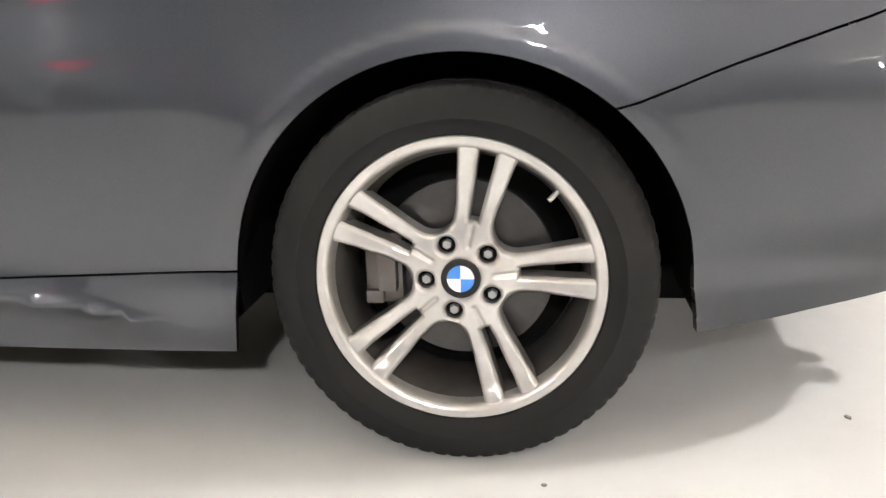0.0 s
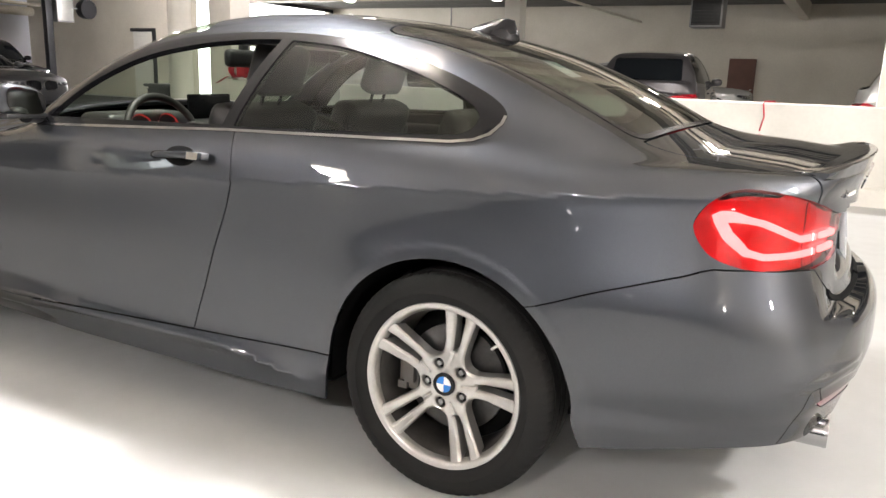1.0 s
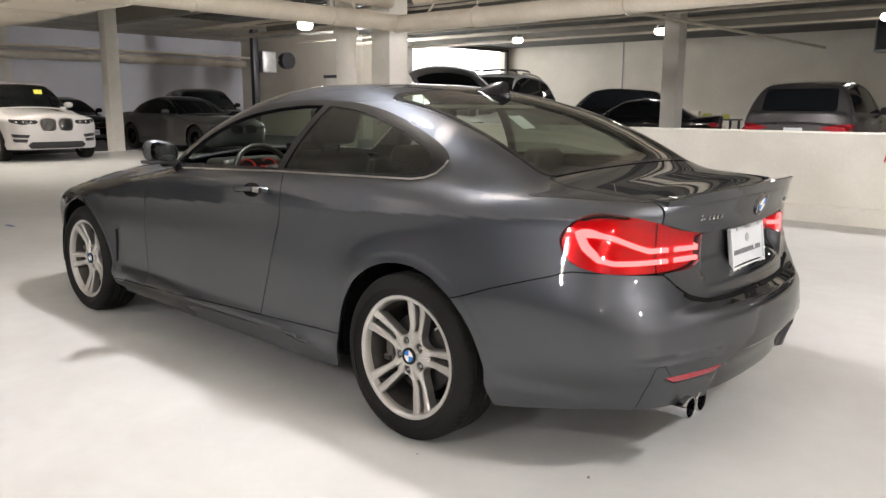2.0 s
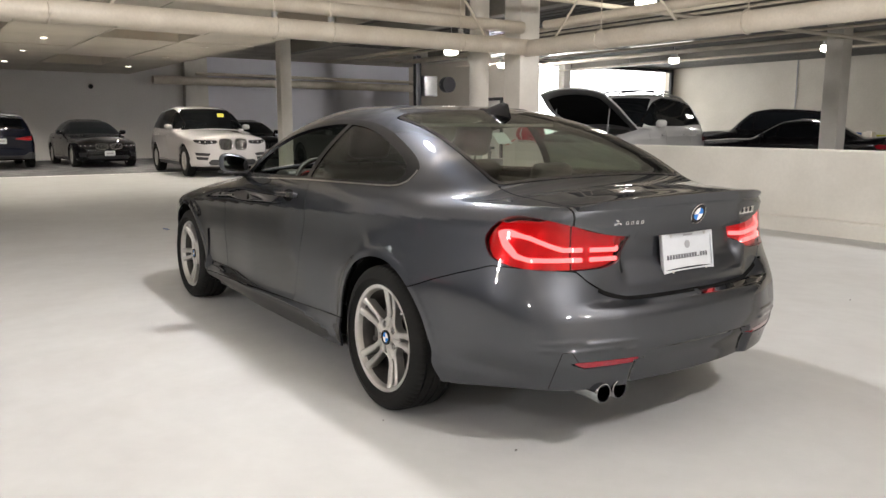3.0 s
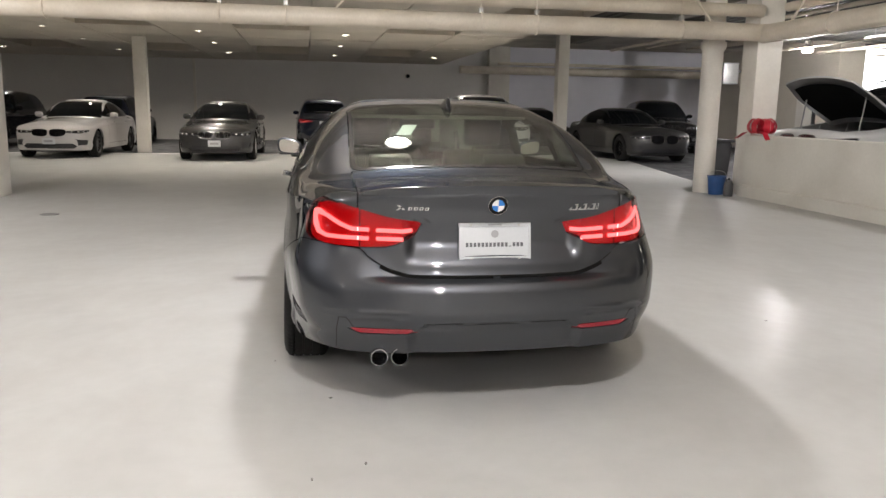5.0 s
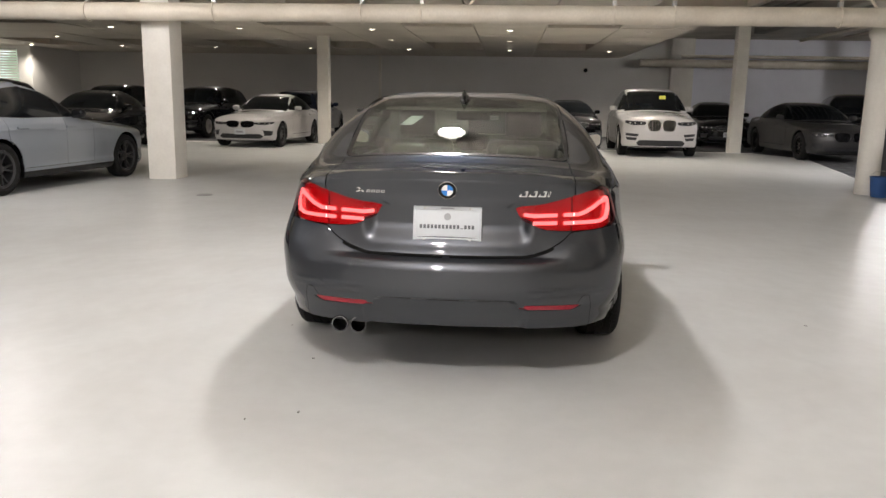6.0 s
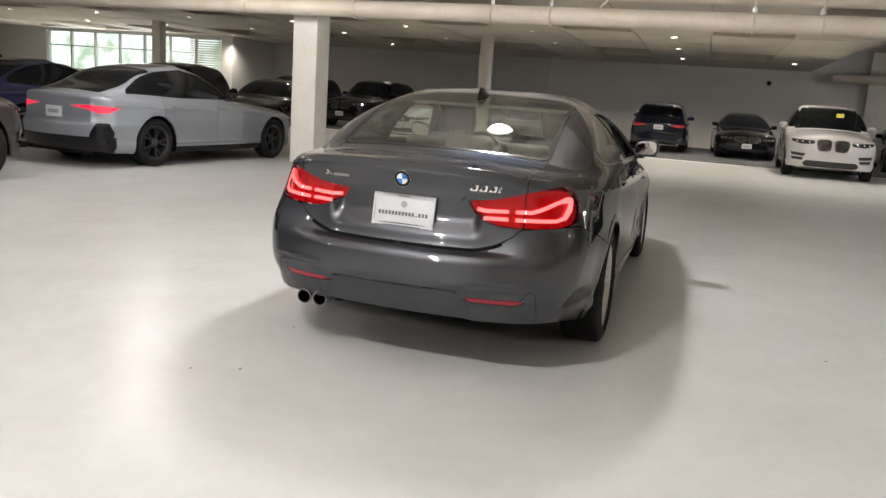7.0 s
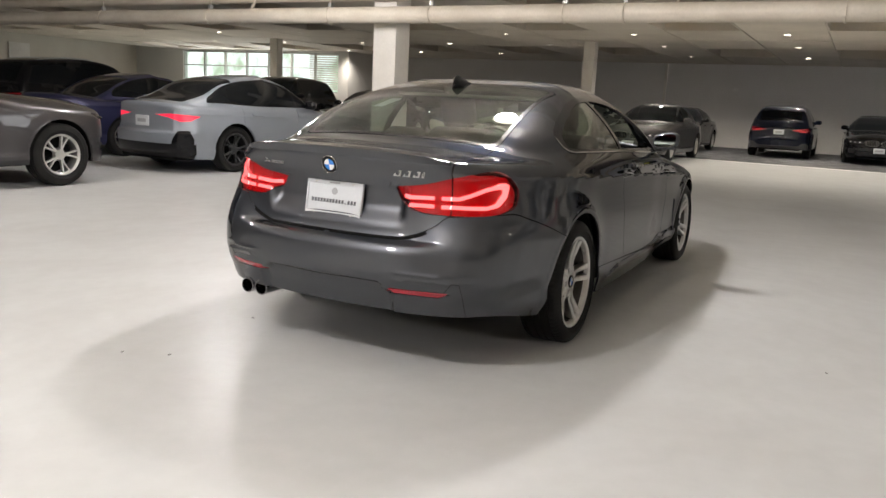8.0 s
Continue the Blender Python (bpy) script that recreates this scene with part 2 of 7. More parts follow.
BINGREY = material("bin_grey", (0.09, 0.09, 0.095), 0.55, vary=0.1, scale=5)


# ---- mesh helpers ----
def mesh_of(name, verts, faces, mat, smooth=True):
    me = bpy.data.meshes.new(name)
    me.from_pydata([tuple(v) for v in verts], [], [tuple(f) for f in faces])
    me.materials.append(mat)
    if smooth:
        me.polygons.foreach_set("use_smooth", [True] * len(me.polygons))
    me.update()
    return me


def part(name, data, mat=None, parent=None, label=""):
    """Links a mesh, or a bmesh, as one object under a thing or a part."""
    if isinstance(data, bmesh.types.BMesh):
        me = bpy.data.meshes.new(name)
        data.to_mesh(me)
        data.free()
        me.materials.append(mat)
    else:
        me = data
    ob = new(name, me)
    if parent is not None:
        ob.parent = parent
    return tagged(ob, label)


def smooth_angle(me, degrees=35):
    me.polygons.foreach_set("use_smooth", [True] * len(me.polygons))
    me.set_sharp_from_angle(angle=radians(degrees))
    return me


def done(bm, name, mat, degrees=35):
    me = bpy.data.meshes.new(name)
    bmesh.ops.recalc_face_normals(bm, faces=bm.faces)
    bm.to_mesh(me)
    bm.free()
    me.materials.append(mat)
    return smooth_angle(me, degrees)


def add_box(bm, lo, hi, bevel=0.0, segments=2, m=None):
    r = bmesh.ops.create_cube(bm, size=1.0)
    vs = r["verts"]
    size = [hi[i] - lo[i] for i in range(3)]
    mid = [(hi[i] + lo[i]) / 2 for i in range(3)]
    for v in vs:
        v.co = Vector((v.co.x * size[0] + mid[0], v.co.y * size[1] + mid[1], v.co.z * size[2] + mid[2]))
    if bevel:
        es = list({e for v in vs for e in v.link_edges})
        r2 = bmesh.ops.bevel(bm, geom=es, offset=bevel, segments=segments, affect="EDGES", profile=0.6)
        vs = list({v for f in r2["faces"] for v in f.verts} | {v for v in vs if v.is_valid})
    if m is not None:
        bmesh.ops.transform(bm, matrix=m, verts=[v for v in vs if v.is_valid])


def box(lo, hi, name, mat, bevel=0.0, segments=2):
    bm = bmesh.new()
    add_box(bm, lo, hi, bevel, segments)
    return done(bm, name, mat)


def lathe(profile, n=48, axis="y", closed=False):
    """Verts and faces of a profile of (radius, along) turned round an axis."""
    k = len(profile)
    vs, fs = [], []
    for i in range(n):
        a = 2 * math.pi * i / n
        c, s = math.cos(a), math.sin(a)
        for r, h in profile:
            vs.append((r * c, h, r * s) if axis == "y" else ((r * c, r * s, h) if axis == "z" else (h, r * c, r * s)))
    for i in range(n):
        j = (i + 1) % n
        for q in range(k if closed else k - 1):
            q2 = (q + 1) % k
            fs.append((i * k + q, j * k + q, j * k + q2, i * k + q2))
    return vs, fs


def lathe_mesh(name, profile, mat, n=48, axis="y", closed=False, degrees=35):
    bm = bmesh.new()
    vs, fs = lathe(profile, n, axis, closed)
    bv = [bm.verts.new(v) for v in vs]
    for f in fs:
        bm.faces.new([bv[i] for i in f])
    bmesh.ops.remove_doubles(bm, verts=bm.verts, dist=1e-5)
    return done(bm, name, mat, degrees)


def tube(points, radius, n=10, cap=True):
    """Verts and faces of a round tube along points."""
    pts = [Vector(p) for p in points]
    vs, fs = [], []
    for i, p in enumerate(pts):
        d = (pts[min(i + 1, len(pts) - 1)] - pts[max(i - 1, 0)]).normalized()
        up = Vector((0, 0, 1)) if abs(d.z) < 0.9 else Vector((1, 0, 0))
        a = d.cross(up).normalized()
        b = d.cross(a)
        for k in range(n):
            t = 2 * math.pi * k / n
            vs.append(p + radius * (math.cos(t) * a + math.sin(t) * b))
    for i in range(len(pts) - 1):
        for k in range(n):
            k2 = (k + 1) % n
            fs.append((i * n + k, i * n + k2, (i + 1) * n + k2, (i + 1) * n + k))
    if cap:
        fs.append(tuple(range(n)))
        fs.append(tuple((len(pts) - 1) * n + k for k in range(n)))
    return vs, fs


def tube_mesh(name, points, radius, mat, n=12):
    bm = bmesh.new()
    vs, fs = tube(points, radius, n)
    bv = [bm.verts.new(v) for v in vs]
    for f in fs:
        bm.faces.new([bv[i] for i in f])
    return done(bm, name, mat, 50)


def prism(outline, lo, hi, axis, name, mat, bevel=0.0):
    """A flat outline of (u, v) pushed from lo to hi along an axis."""
    def at(u, v, h):
        return {"x": (h, u, v), "y": (u, h, v), "z": (u, v, h)}[axis]
    bm = bmesh.new()
    a = [bm.verts.new(at(u, v, lo)) for u, v in outline]
    b = [bm.verts.new(at(u, v, hi)) for u, v in outline]
    bm.faces.new(a)
    bm.faces.new(list(reversed(b)))
    for i in range(len(a)):
        j = (i + 1) % len(a)
        bm.faces.new((a[i], b[i], b[j], a[j]))
    if bevel:
        bmesh.ops.recalc_face_normals(bm, faces=bm.faces)
        bmesh.ops.bevel(bm, geom=list(bm.edges), offset=bevel, segments=2, affect="EDGES")
    return done(bm, name, mat)


def structure(name, me, label, category):
    return tagged(part(name, me), label, category, kind="structure")


def empty(name, m=None):
    ob = new(name)
    if m is not None:
        ob.matrix_world = m
    return ob


# ---- the large structure ----
XW, XE, YS, YN = -28.5, 12.0, -32.0, 26.6      # west (back) wall, east wall, south wall, north wall
structure("floor", box((XW - 0.3, YS - 0.3, -0.2), (XE + 0.3, YN + 0.3, 0.0), "floor", FLOOR), "glossy light grey epoxy garage floor", "floor")
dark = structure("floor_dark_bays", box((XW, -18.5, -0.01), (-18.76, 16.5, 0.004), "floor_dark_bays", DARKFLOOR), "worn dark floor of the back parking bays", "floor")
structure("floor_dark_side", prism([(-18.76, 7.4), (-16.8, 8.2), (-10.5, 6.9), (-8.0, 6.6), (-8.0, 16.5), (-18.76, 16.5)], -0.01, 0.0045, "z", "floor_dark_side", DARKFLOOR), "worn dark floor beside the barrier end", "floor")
structure("bay_line", box((-18.78, -18.5, 0.0), (-18.58, 7.4, 0.006), "bay_line", LINE), "white painted line along the parking bays", "line")

structure("wall_west", box((XW - 0.3, -18.7, 0), (XW, 17.4, 4.2), "wall_west", WALL), "painted light grey back wall of the garage", "wall")
structure("wall_west_cool", box((XW, 7.7, 0), (XW + 0.06, 17.4, 4.2), "wall_west_cool", PURPLEWALL), "cool grey painted back wall section", "wall")
structure("wall_east", box((XE, YS, 0), (XE + 0.3, YN, 4.2), "wall_east", CREAM), "cream painted garage wall", "wall")
structure("wall_south", box((XW - 0.3, YS - 0.3, 0), (XE, YS, 4.2), "wall_south", CREAM), "cream painted garage wall", "wall")
structure("wall_north", box((-20.4, YN, 0), (XE + 0.3, YN + 0.3, 4.2), "wall_north", CREAM), "cream painted garage wall with a seam", "wall")

# window wall on the south-west, with a wide band of panes
def pierced_wall(name, x0, x1, y0, y1, z1, holes, mat, label):
    bm = bmesh.new()
    ys = sorted({y0, y1, *[h[0] for h in holes], *[h[1] for h in holes]})
    for a, b in zip(ys, ys[1:]):
        zs = [(0.0, z1)]
        for h in holes:
            if h[0] <= a and b <= h[1]:
                zs = [(0.0, h[2]), (h[3], z1)]
        for lo, hi in zs:
            if hi - lo > 0.01:
                add_box(bm, (x0, a, lo), (x1, b, hi))
    bmesh.ops.remove_doubles(bm, verts=bm.verts, dist=1e-4)
    return structure(name, done(bm, name, mat), label, "wall")

pierced_wall("wall_window", -25.3, -25.0, YS, -18.4, 4.2, [(-28.6, -18.95, 1.35, 3.12)], WALL, "painted wall with a wide window band")
structure("wall_window_return", box((XW, -18.7, 0), (-25.302, -18.403, 4.2), "wall_window_return", WALL), "painted return wall beside the windows", "wall")
# north-west daylight opening
pierced_wall("wall_gate", -20.7, -20.4, 17.4, YN + 0.3, 4.2, [(18.4, 26.35, 0.0, 3.72)], CREAM, "cream wall with a wide open vehicle gate")
structure("wall_gate_return", box((XW + 0.062, 17.4, 0), (-20.702, 17.7, 4.2), "wall_gate_return", CREAM), "cream painted return wall beside the gate", "wall")


def window_band():
    root = tagged(empty("window_1"), "wide window band with pale frames and bright daylight", "window", kind="structure")
    y0, y1, z0, z1 = -28.6, -18.95, 1.35, 3.12
    n = 7
    for i in range(n + 1):
        y = y0 + (y1 - y0) * i / n
        part("window_post", box((-25.22, y - 0.035, z0), (-25.08, y + 0.035, z1), "window_post", GALV, 0.006), None, root)
    for z in (z0 + 0.03, (z0 + z1) / 2 + 0.2, z1 - 0.03):
        part("window_rail", box((-25.2, y0, z - 0.025), (-25.1, y1, z + 0.025), "window_rail", GALV, 0.005), None, root)
    pane = box((-25.16, 0.035, z0 + 0.05), (-25.15, (y1 - y0) / n - 0.035, z1 - 0.05), "pane", GLASSCLEAR)
    for i in range(n):
        ob = part("pane", pane, None, root)
        ob.location.y = y0 + (y1 - y0) * i / n
        ob.visible_shadow = False
    # half-drawn slatted blind in the last panes
    for k in range(16):
        z = 1.5 + k * 0.1
        part("blind_slat", box((-25.06, -20.6, z), (-25.04, -19.0, z + 0.055), "blind_slat", COLUMN), None, root)


GLASSCLEAR = glass_material("clear_glass", (0.92, 0.95, 0.94))
window_band()
structure("daylight_backdrop", box((-27.2, -31.9, 0.0), (-27.1, -18.8, 4.0), "daylight_backdrop", YARDGLOW), "bright daylight outside the windows", "backdrop")
structure("gate_daylight", box((-24.5, 17.8, 0.0), (-24.4, 42.0, 7.0), "gate_daylight", DAYGLOW), "bright daylight outside the vehicle gate", "backdrop")
structure("gate_frame", box((-20.38, 26.25, 0.0), (-20.25, 26.4, 3.8), "gate_frame", BLACK, 0.01), "black steel frame of the vehicle gate", "frame")
structure("gate_lintel", box((-20.38, 18.3, 3.66), (-20.25, 26.4, 3.8), "gate_lintel", BLACK, 0.01), "black steel lintel of the vehicle gate", "frame")

# ceilings
structure("ceiling_deck", box((XW - 0.3, YS - 0.3, 4.0), (XE + 0.3, YN + 0.3, 4.25), "ceiling_deck", DECK), "painted structural deck ceiling", "ceiling")


def panel_ceiling():
    bm = bmesh.new()
    z = 3.2
    xs = [-28.5, -24.2, -21.0, -18.4, -15.8, -14.1, -11.4, -8.3]
    ys = [0.25 - 0.9125 + 1.825 * k for k in range(-16, 4)]
    rng = random.Random(4)
    for i in range(len(xs) - 1):
        for j in range(len(ys) - 1):
            a, b, dx, dy = xs[i], ys[j], xs[i + 1] - xs[i], ys[j + 1] - ys[j]
            if (j % 2 == 1 and i in (1, 4)) or (j % 4 == 2 and i == 6):
                lift = 0.55
                add_box(bm, (a, b, z + lift), (a + dx, b + dy, z + lift + 0.03))
                for lo, hi in (((a, b, z), (a + 0.03, b + dy, z + lift)), ((a + dx - 0.03, b, z), (a + dx, b + dy, z + lift)),
                               ((a + 0.03, b, z), (a + dx - 0.03, b + 0.03, z + lift)), ((a + 0.03, b + dy - 0.03, z), (a + dx - 0.03, b + dy, z + lift))):
                    add_box(bm, lo, hi)
            else:
                d = rng.uniform(0, 0.012)
                add_box(bm, (a + 0.014, b + 0.014, z + d), (a + dx - 0.014, b + dy - 0.014, z + d + 0.04))
    return done(bm, "ceiling_panels", TILE)


def hatch_backs():
    """Unpainted boards at the back of the open hatches."""
    bm = bmesh.new()
    xs = [-28.5, -24.2, -21.0, -18.4, -15.8, -14.1, -11.4, -8.3]
    ys = [0.25 - 0.9125 + 1.825 * k for k in range(-16, 4)]
    for i in range(len(xs) - 1):
        for j in range(len(ys) - 1):
            if (j % 2 == 1 and i in (1, 4)) or (j % 4 == 2 and i == 6):
                x0, x1, y0, y1 = xs[i] + 0.03, xs[i + 1] - 0.03, ys[j] + 0.03, ys[j + 1] - 0.03
                for k in range(4):
                    add_box(bm, (x0, y0 + (y1 - y0) * k / 4 + 0.01, 3.715), (x1, y0 + (y1 - y0) * (k + 1) / 4 - 0.01, 3.746))
                for x in (x0 + 0.03, x1 - 0.15):
                    add_box(bm, (x, y0, 3.45), (x + 0.12, y1, 3.56))
    return done(bm, "ceiling_hatches", HATCH)


structure("ceiling_panels", panel_ceiling(), "lowered ceiling of pale panels with open hatches", "ceiling")
structure("ceiling_hatches", hatch_backs(), "brown unpainted boards and joists inside the open ceiling hatches", "ceiling")
structure("ceiling_edge", box((-8.3, -30.0, 3.0), (-8.12, 5.6, 3.9), "ceiling_edge", PIPE), "cream edge beam of the lowered ceiling", "beam")


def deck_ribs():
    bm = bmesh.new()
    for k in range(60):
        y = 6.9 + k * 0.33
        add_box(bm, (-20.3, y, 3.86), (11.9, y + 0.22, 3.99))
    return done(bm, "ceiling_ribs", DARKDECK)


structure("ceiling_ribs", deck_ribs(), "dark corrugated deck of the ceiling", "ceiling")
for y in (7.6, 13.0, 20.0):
    structure("beam", box((-20.3, y, 3.5), (11.9, y + 0.3, 3.95), "beam", DARKBEAM, 0.02), "painted steel ceiling beam", "beam")
for x in (-1.2, 5.4):
    structure("beam", box((x, YS, 3.35), (x + 0.3, YN, 3.9), "beam", PIPE, 0.02), "cream painted ceiling beam", "beam")

# columns
COLUMNS = [(-7.88, -5.31, 0.46), (-19.1, -5.35, 0.34), (-18.75, 6.85, 0.34), (1.25, 6.9, 0.32), (-7.78, 6.6, 0.44), (3.0, -17.4, 0.44), (-7.88, -17.4, 0.44), (-19.0, -17.4, 0.34), (-6.7, 15.2, 0.40), (-19.6, 19.0, 0.34)]


def square_column(x, y, w):
    bm = bmesh.new()
    add_box(bm, (-w / 2, -w / 2, 0), (w / 2, w / 2, 3.98), 0.018, 2)
    ob = structure("column", done(bm, "column", COLUMN), "white painted square concrete column", "column")
    ob.location = (x, y, 0)
    return ob


for c in COLUMNS:
    square_column(*c)
ob = structure("round_column", lathe_mesh("round_column", [(0.17, 0), (0.17, 2.35), (0.21, 2.42), (0.21, 2.5), (0.17, 2.5), (0.17, 3.98)], COLUMN, 40, "z"), "white round steel column with a worn band", "column")
ob.location = (-8.13, 5.92, 0)

# low barrier wall with its kerb
structure("barrier", prism([(6.30, 0.0), (6.50, 0.0), (6.50, 0.985), (6.485, 1.0), (6.30, 1.0), (6.285, 0.985), (6.285, 0.0)], -7.55, 11.9, "x", "barrier", BARRIER), "cream painted low concrete barrier wall", "barrier")
structure("barrier_kerb", prism([(6.20, 0.0), (6.28, 0.0), (6.28, 0.19), (6.225, 0.19), (6.20, 0.165)], -7.55, 11.9, "x", "barrier_kerb", BARRIER), "cream kerb along the barrier foot", "kerb")

# big round header pipes and the pipes above them
def pipe_run(name, pts, r, mat, label, category="pipe"):
    return structure(name, tube_mesh(name, pts, r, mat, 24), label, category)


pipe_run("header_pipe", [(-7.3, -31.5, 2.59), (-7.3, 6.4, 2.59)], 0.135, PIPE, "large cream painted round ceiling pipe")
pipe_run("header_pipe", [(-7.3, 6.3, 2.57), (11.8, 6.3, 2.57)], 0.14, PIPE, "large cream painted round ceiling pipe")
pipe_run("upper_pipe", [(-7.55, -31.5, 2.95), (-7.55, 6.4, 2.95)], 0.10, PIPE, "cream painted upper ceiling pipe")
pipe_run("upper_pipe", [(-7.2, 6.62, 2.98), (11.8, 6.62, 2.98)], 0.07, PIPE, "cream painted upper ceiling pipe")
pipe_run("sprinkler_pipe", [(-6.4, -31.5, 3.25), (-6.4, 26.0, 3.25)], 0.04, PIPE, "thin cream sprinkler pipe")
pipe_run("sprinkler_pipe", [(-20.0, 8.9, 3.3), (11.8, 8.9, 3.3)], 0.045, PIPE, "thin cream sprinkler pipe")
pipe_run("sprinkler_pipe", [(-20.0, 11.5, 3.4), (11.8, 11.5, 3.4)], 0.045, PIPE, "thin cream sprinkler pipe")
for y, z, r in ((10.2, 3.42, 0.03), (12.3, 3.46, 0.05), (14.2, 3.38, 0.035), (16.4, 3.44, 0.06), (18.6, 3.40, 0.035)):
    pipe_run("sprinkler_pipe", [(-20.2, y, z), (11.8, y, z)], r, PIPE, "thin cream sprinkler pipe")
pipe_run("wall_duct", [(-27.9, 5.5, 3.0), (-27.9, 17.2, 3.0)], 0.16, PIPE, "cream painted duct along the back wall")
pipe_run("wall_pipe", [(-27.4, 7.0, 3.25), (-27.4, 17.2, 3.25)], 0.06, PIPE, "thin pipe along the back wall")


def hangers():
    """Rods with pipe rings that carry the header pipes, and slanted sway braces."""
    for y in (-12.0, -9.0, -6.2, -4.2, -1.95, -1.05, 1.75, 2.6, 4.9):
        h = tagged(empty("pipe_hanger"), "cream painted rod hanger with a pipe ring", "hanger", "pipe hangers", "structure")
        part("rod", tube_mesh("rod", [(-7.3, y, 2.72), (-7.3, y, 4.0)], 0.009, PIPE, 8), None, h)
        ring = [(-7.3 + 0.143 * math.cos(a), y, 2.59 + 0.143 * math.sin(a)) for a in [2 * math.pi * k / 28 for k in range(29)]]
        part("ring", tube_mesh("ring", ring, 0.011, PIPE, 8), None, h)
        part("clamp", box((-7.34, y - 0.03, 2.72), (-7.26, y + 0.03, 2.80), "clamp", GALV, 0.008), None, h)
    for x in (-5.6, -3.1, -0.6, 1.9, 4.4):
        h = tagged(empty("pipe_hanger"), "cream painted rod hanger with a pipe ring", "hanger", "pipe hangers", "structure")
        part("rod", tube_mesh("rod", [(x, 6.3, 2.70), (x, 6.3, 4.0)], 0.009, PIPE, 8), None, h)
        ring = [(x, 6.3 + 0.148 * math.cos(a), 2.57 + 0.148 * math.sin(a)) for a in [2 * math.pi * k / 28 for k in range(29)]]
        part("ring", tube_mesh("ring", ring, 0.011, PIPE, 8), None, h)
    for a, b in (((-7.3, -0.35, 2.72), (-7.3, 0.9, 3.98)), ((-7.3, 5.4, 2.72), (-7.3, 4.4, 3.98)), ((-6.6, 6.3, 2.70), (-5.4, 6.3, 3.98)), ((-7.3, -8.0, 2.72), (-7.3, -7.0, 3.98)), ((-4.2, 6.3, 2.70), (-4.9, 5.6, 3.98))):
        structure("sway_brace", tube_mesh("sway_brace", [a, b], 0.02, PIPE, 10), "cream slanted sway brace of the ceiling pipe", "brace")


hangers()
for x0, x1, y in ((-16.2, -13.4, 15.1), (-12.7, -10.6, 15.0), (-17.5, -15.5, 20.0), (-14.0, -11.0, 12.2)):
    t = tagged(empty("strip_light"), "long slim ceiling strip light", "lamp", "strip lights")
    part("strip_tube", box((x0, y - 0.05, 3.50), (x1, y + 0.05, 3.53), "strip_tube", STRIPGLOW, 0.01), None, t)
    part("strip_housing", box((x0 - 0.02, y - 0.08, 3.531), (x1 + 0.02, y + 0.08, 3.60), "strip_housing", GALV, 0.01), None, t)
    for x in (x0 + 0.3, x1 - 0.3):
        part("strip_rod", tube_mesh("strip_rod", [(x, y, 3.6), (x, y, 4.0)], 0.006, GALV, 6), None, t)
structure("wall_seam", box((-14.44, 26.57, 0.0), (-14.40, 26.6, 4.0), "wall_seam", STEEL), "dark vertical seam of the wall", "trim")
structure("wall_pilaster", box((XW, 6.8, 0.0), (XW + 0.35, 7.7, 4.0), "wall_pilaster", COLUMN, 0.015), "pale wall pilaster", "column")
structure("wall_seam", box((XW, -5.22, 0.0), (XW + 0.05, -5.12, 3.2), "wall_seam", COLUMN), "pale vertical strip on the back wall", "trim")


# ---- car bodies: a smooth implicit form, skinned, then cut into its panels ----
def curve(points, n=1500):
    """A smooth monotone curve through (x, y) points, as a fast lookup."""
    xs, ys = np.array([p[0] for p in points], float), np.array([p[1] for p in points], float)
    h, d = np.diff(xs), np.diff(ys) / np.diff(xs)
    m = np.zeros(len(xs))
    m[0], m[-1] = d[0], d[-1]
    for i in range(1, len(xs) - 1):
        if d[i - 1] * d[i] > 0:
            w1, w2 = 2 * h[i] + h[i - 1], h[i] + 2 * h[i - 1]
            m[i] = (w1 + w2) / (w1 / d[i - 1] + w2 / d[i])
    t = np.linspace(xs[0], xs[-1], n)
    k = np.clip(np.searchsorted(xs, t, side="right") - 1, 0, len(h) - 1)
    u = (t - xs[k]) / h[k]
    v = ys[k] * (1 + 2 * u) * (1 - u) ** 2 + h[k] * m[k] * u * (1 - u) ** 2 + ys[k + 1] * u * u * (3 - 2 * u) + h[k] * m[k + 1] * u * u * (u - 1)
    return lambda q: np.interp(q, t, v)


def smax(a, b, k):
    h = np.maximum(k - np.abs(a - b), 0) / k
    return np.maximum(a, b) + h * h * k * 0.25


def smin(a, b, k):
    return -smax(-a, -b, k)


def ease(q, a, b):
    u = np.clip((q - a) / (b - a), 0, 1)
    return u * u * (3 - 2 * u)


def inside(px, pz, poly):
    """Signed distance to an outline, positive inside."""
    p = np.array(poly, float)
    best = np.full(np.shape(px), 1e9)
    ins = np.zeros(np.shape(px), bool)
    for i in range(len(p)):
        a, b = p[i], p[(i + 1) % len(p)]
        ab = b - a
        t = np.clip(((px - a[0]) * ab[0] + (pz - a[1]) * ab[1]) / (ab @ ab), 0, 1)
        best = np.minimum(best, np.hypot(px - a[0] - t * ab[0], pz - a[1] - t * ab[1]))
        cond = ((a[1] > pz) != (b[1] > pz)) & (px < (b[0] - a[0]) * (pz - a[1]) / (b[1] - a[1] + 1e-12) + a[0])
        ins ^= cond
    return np.where(ins, best, -best)


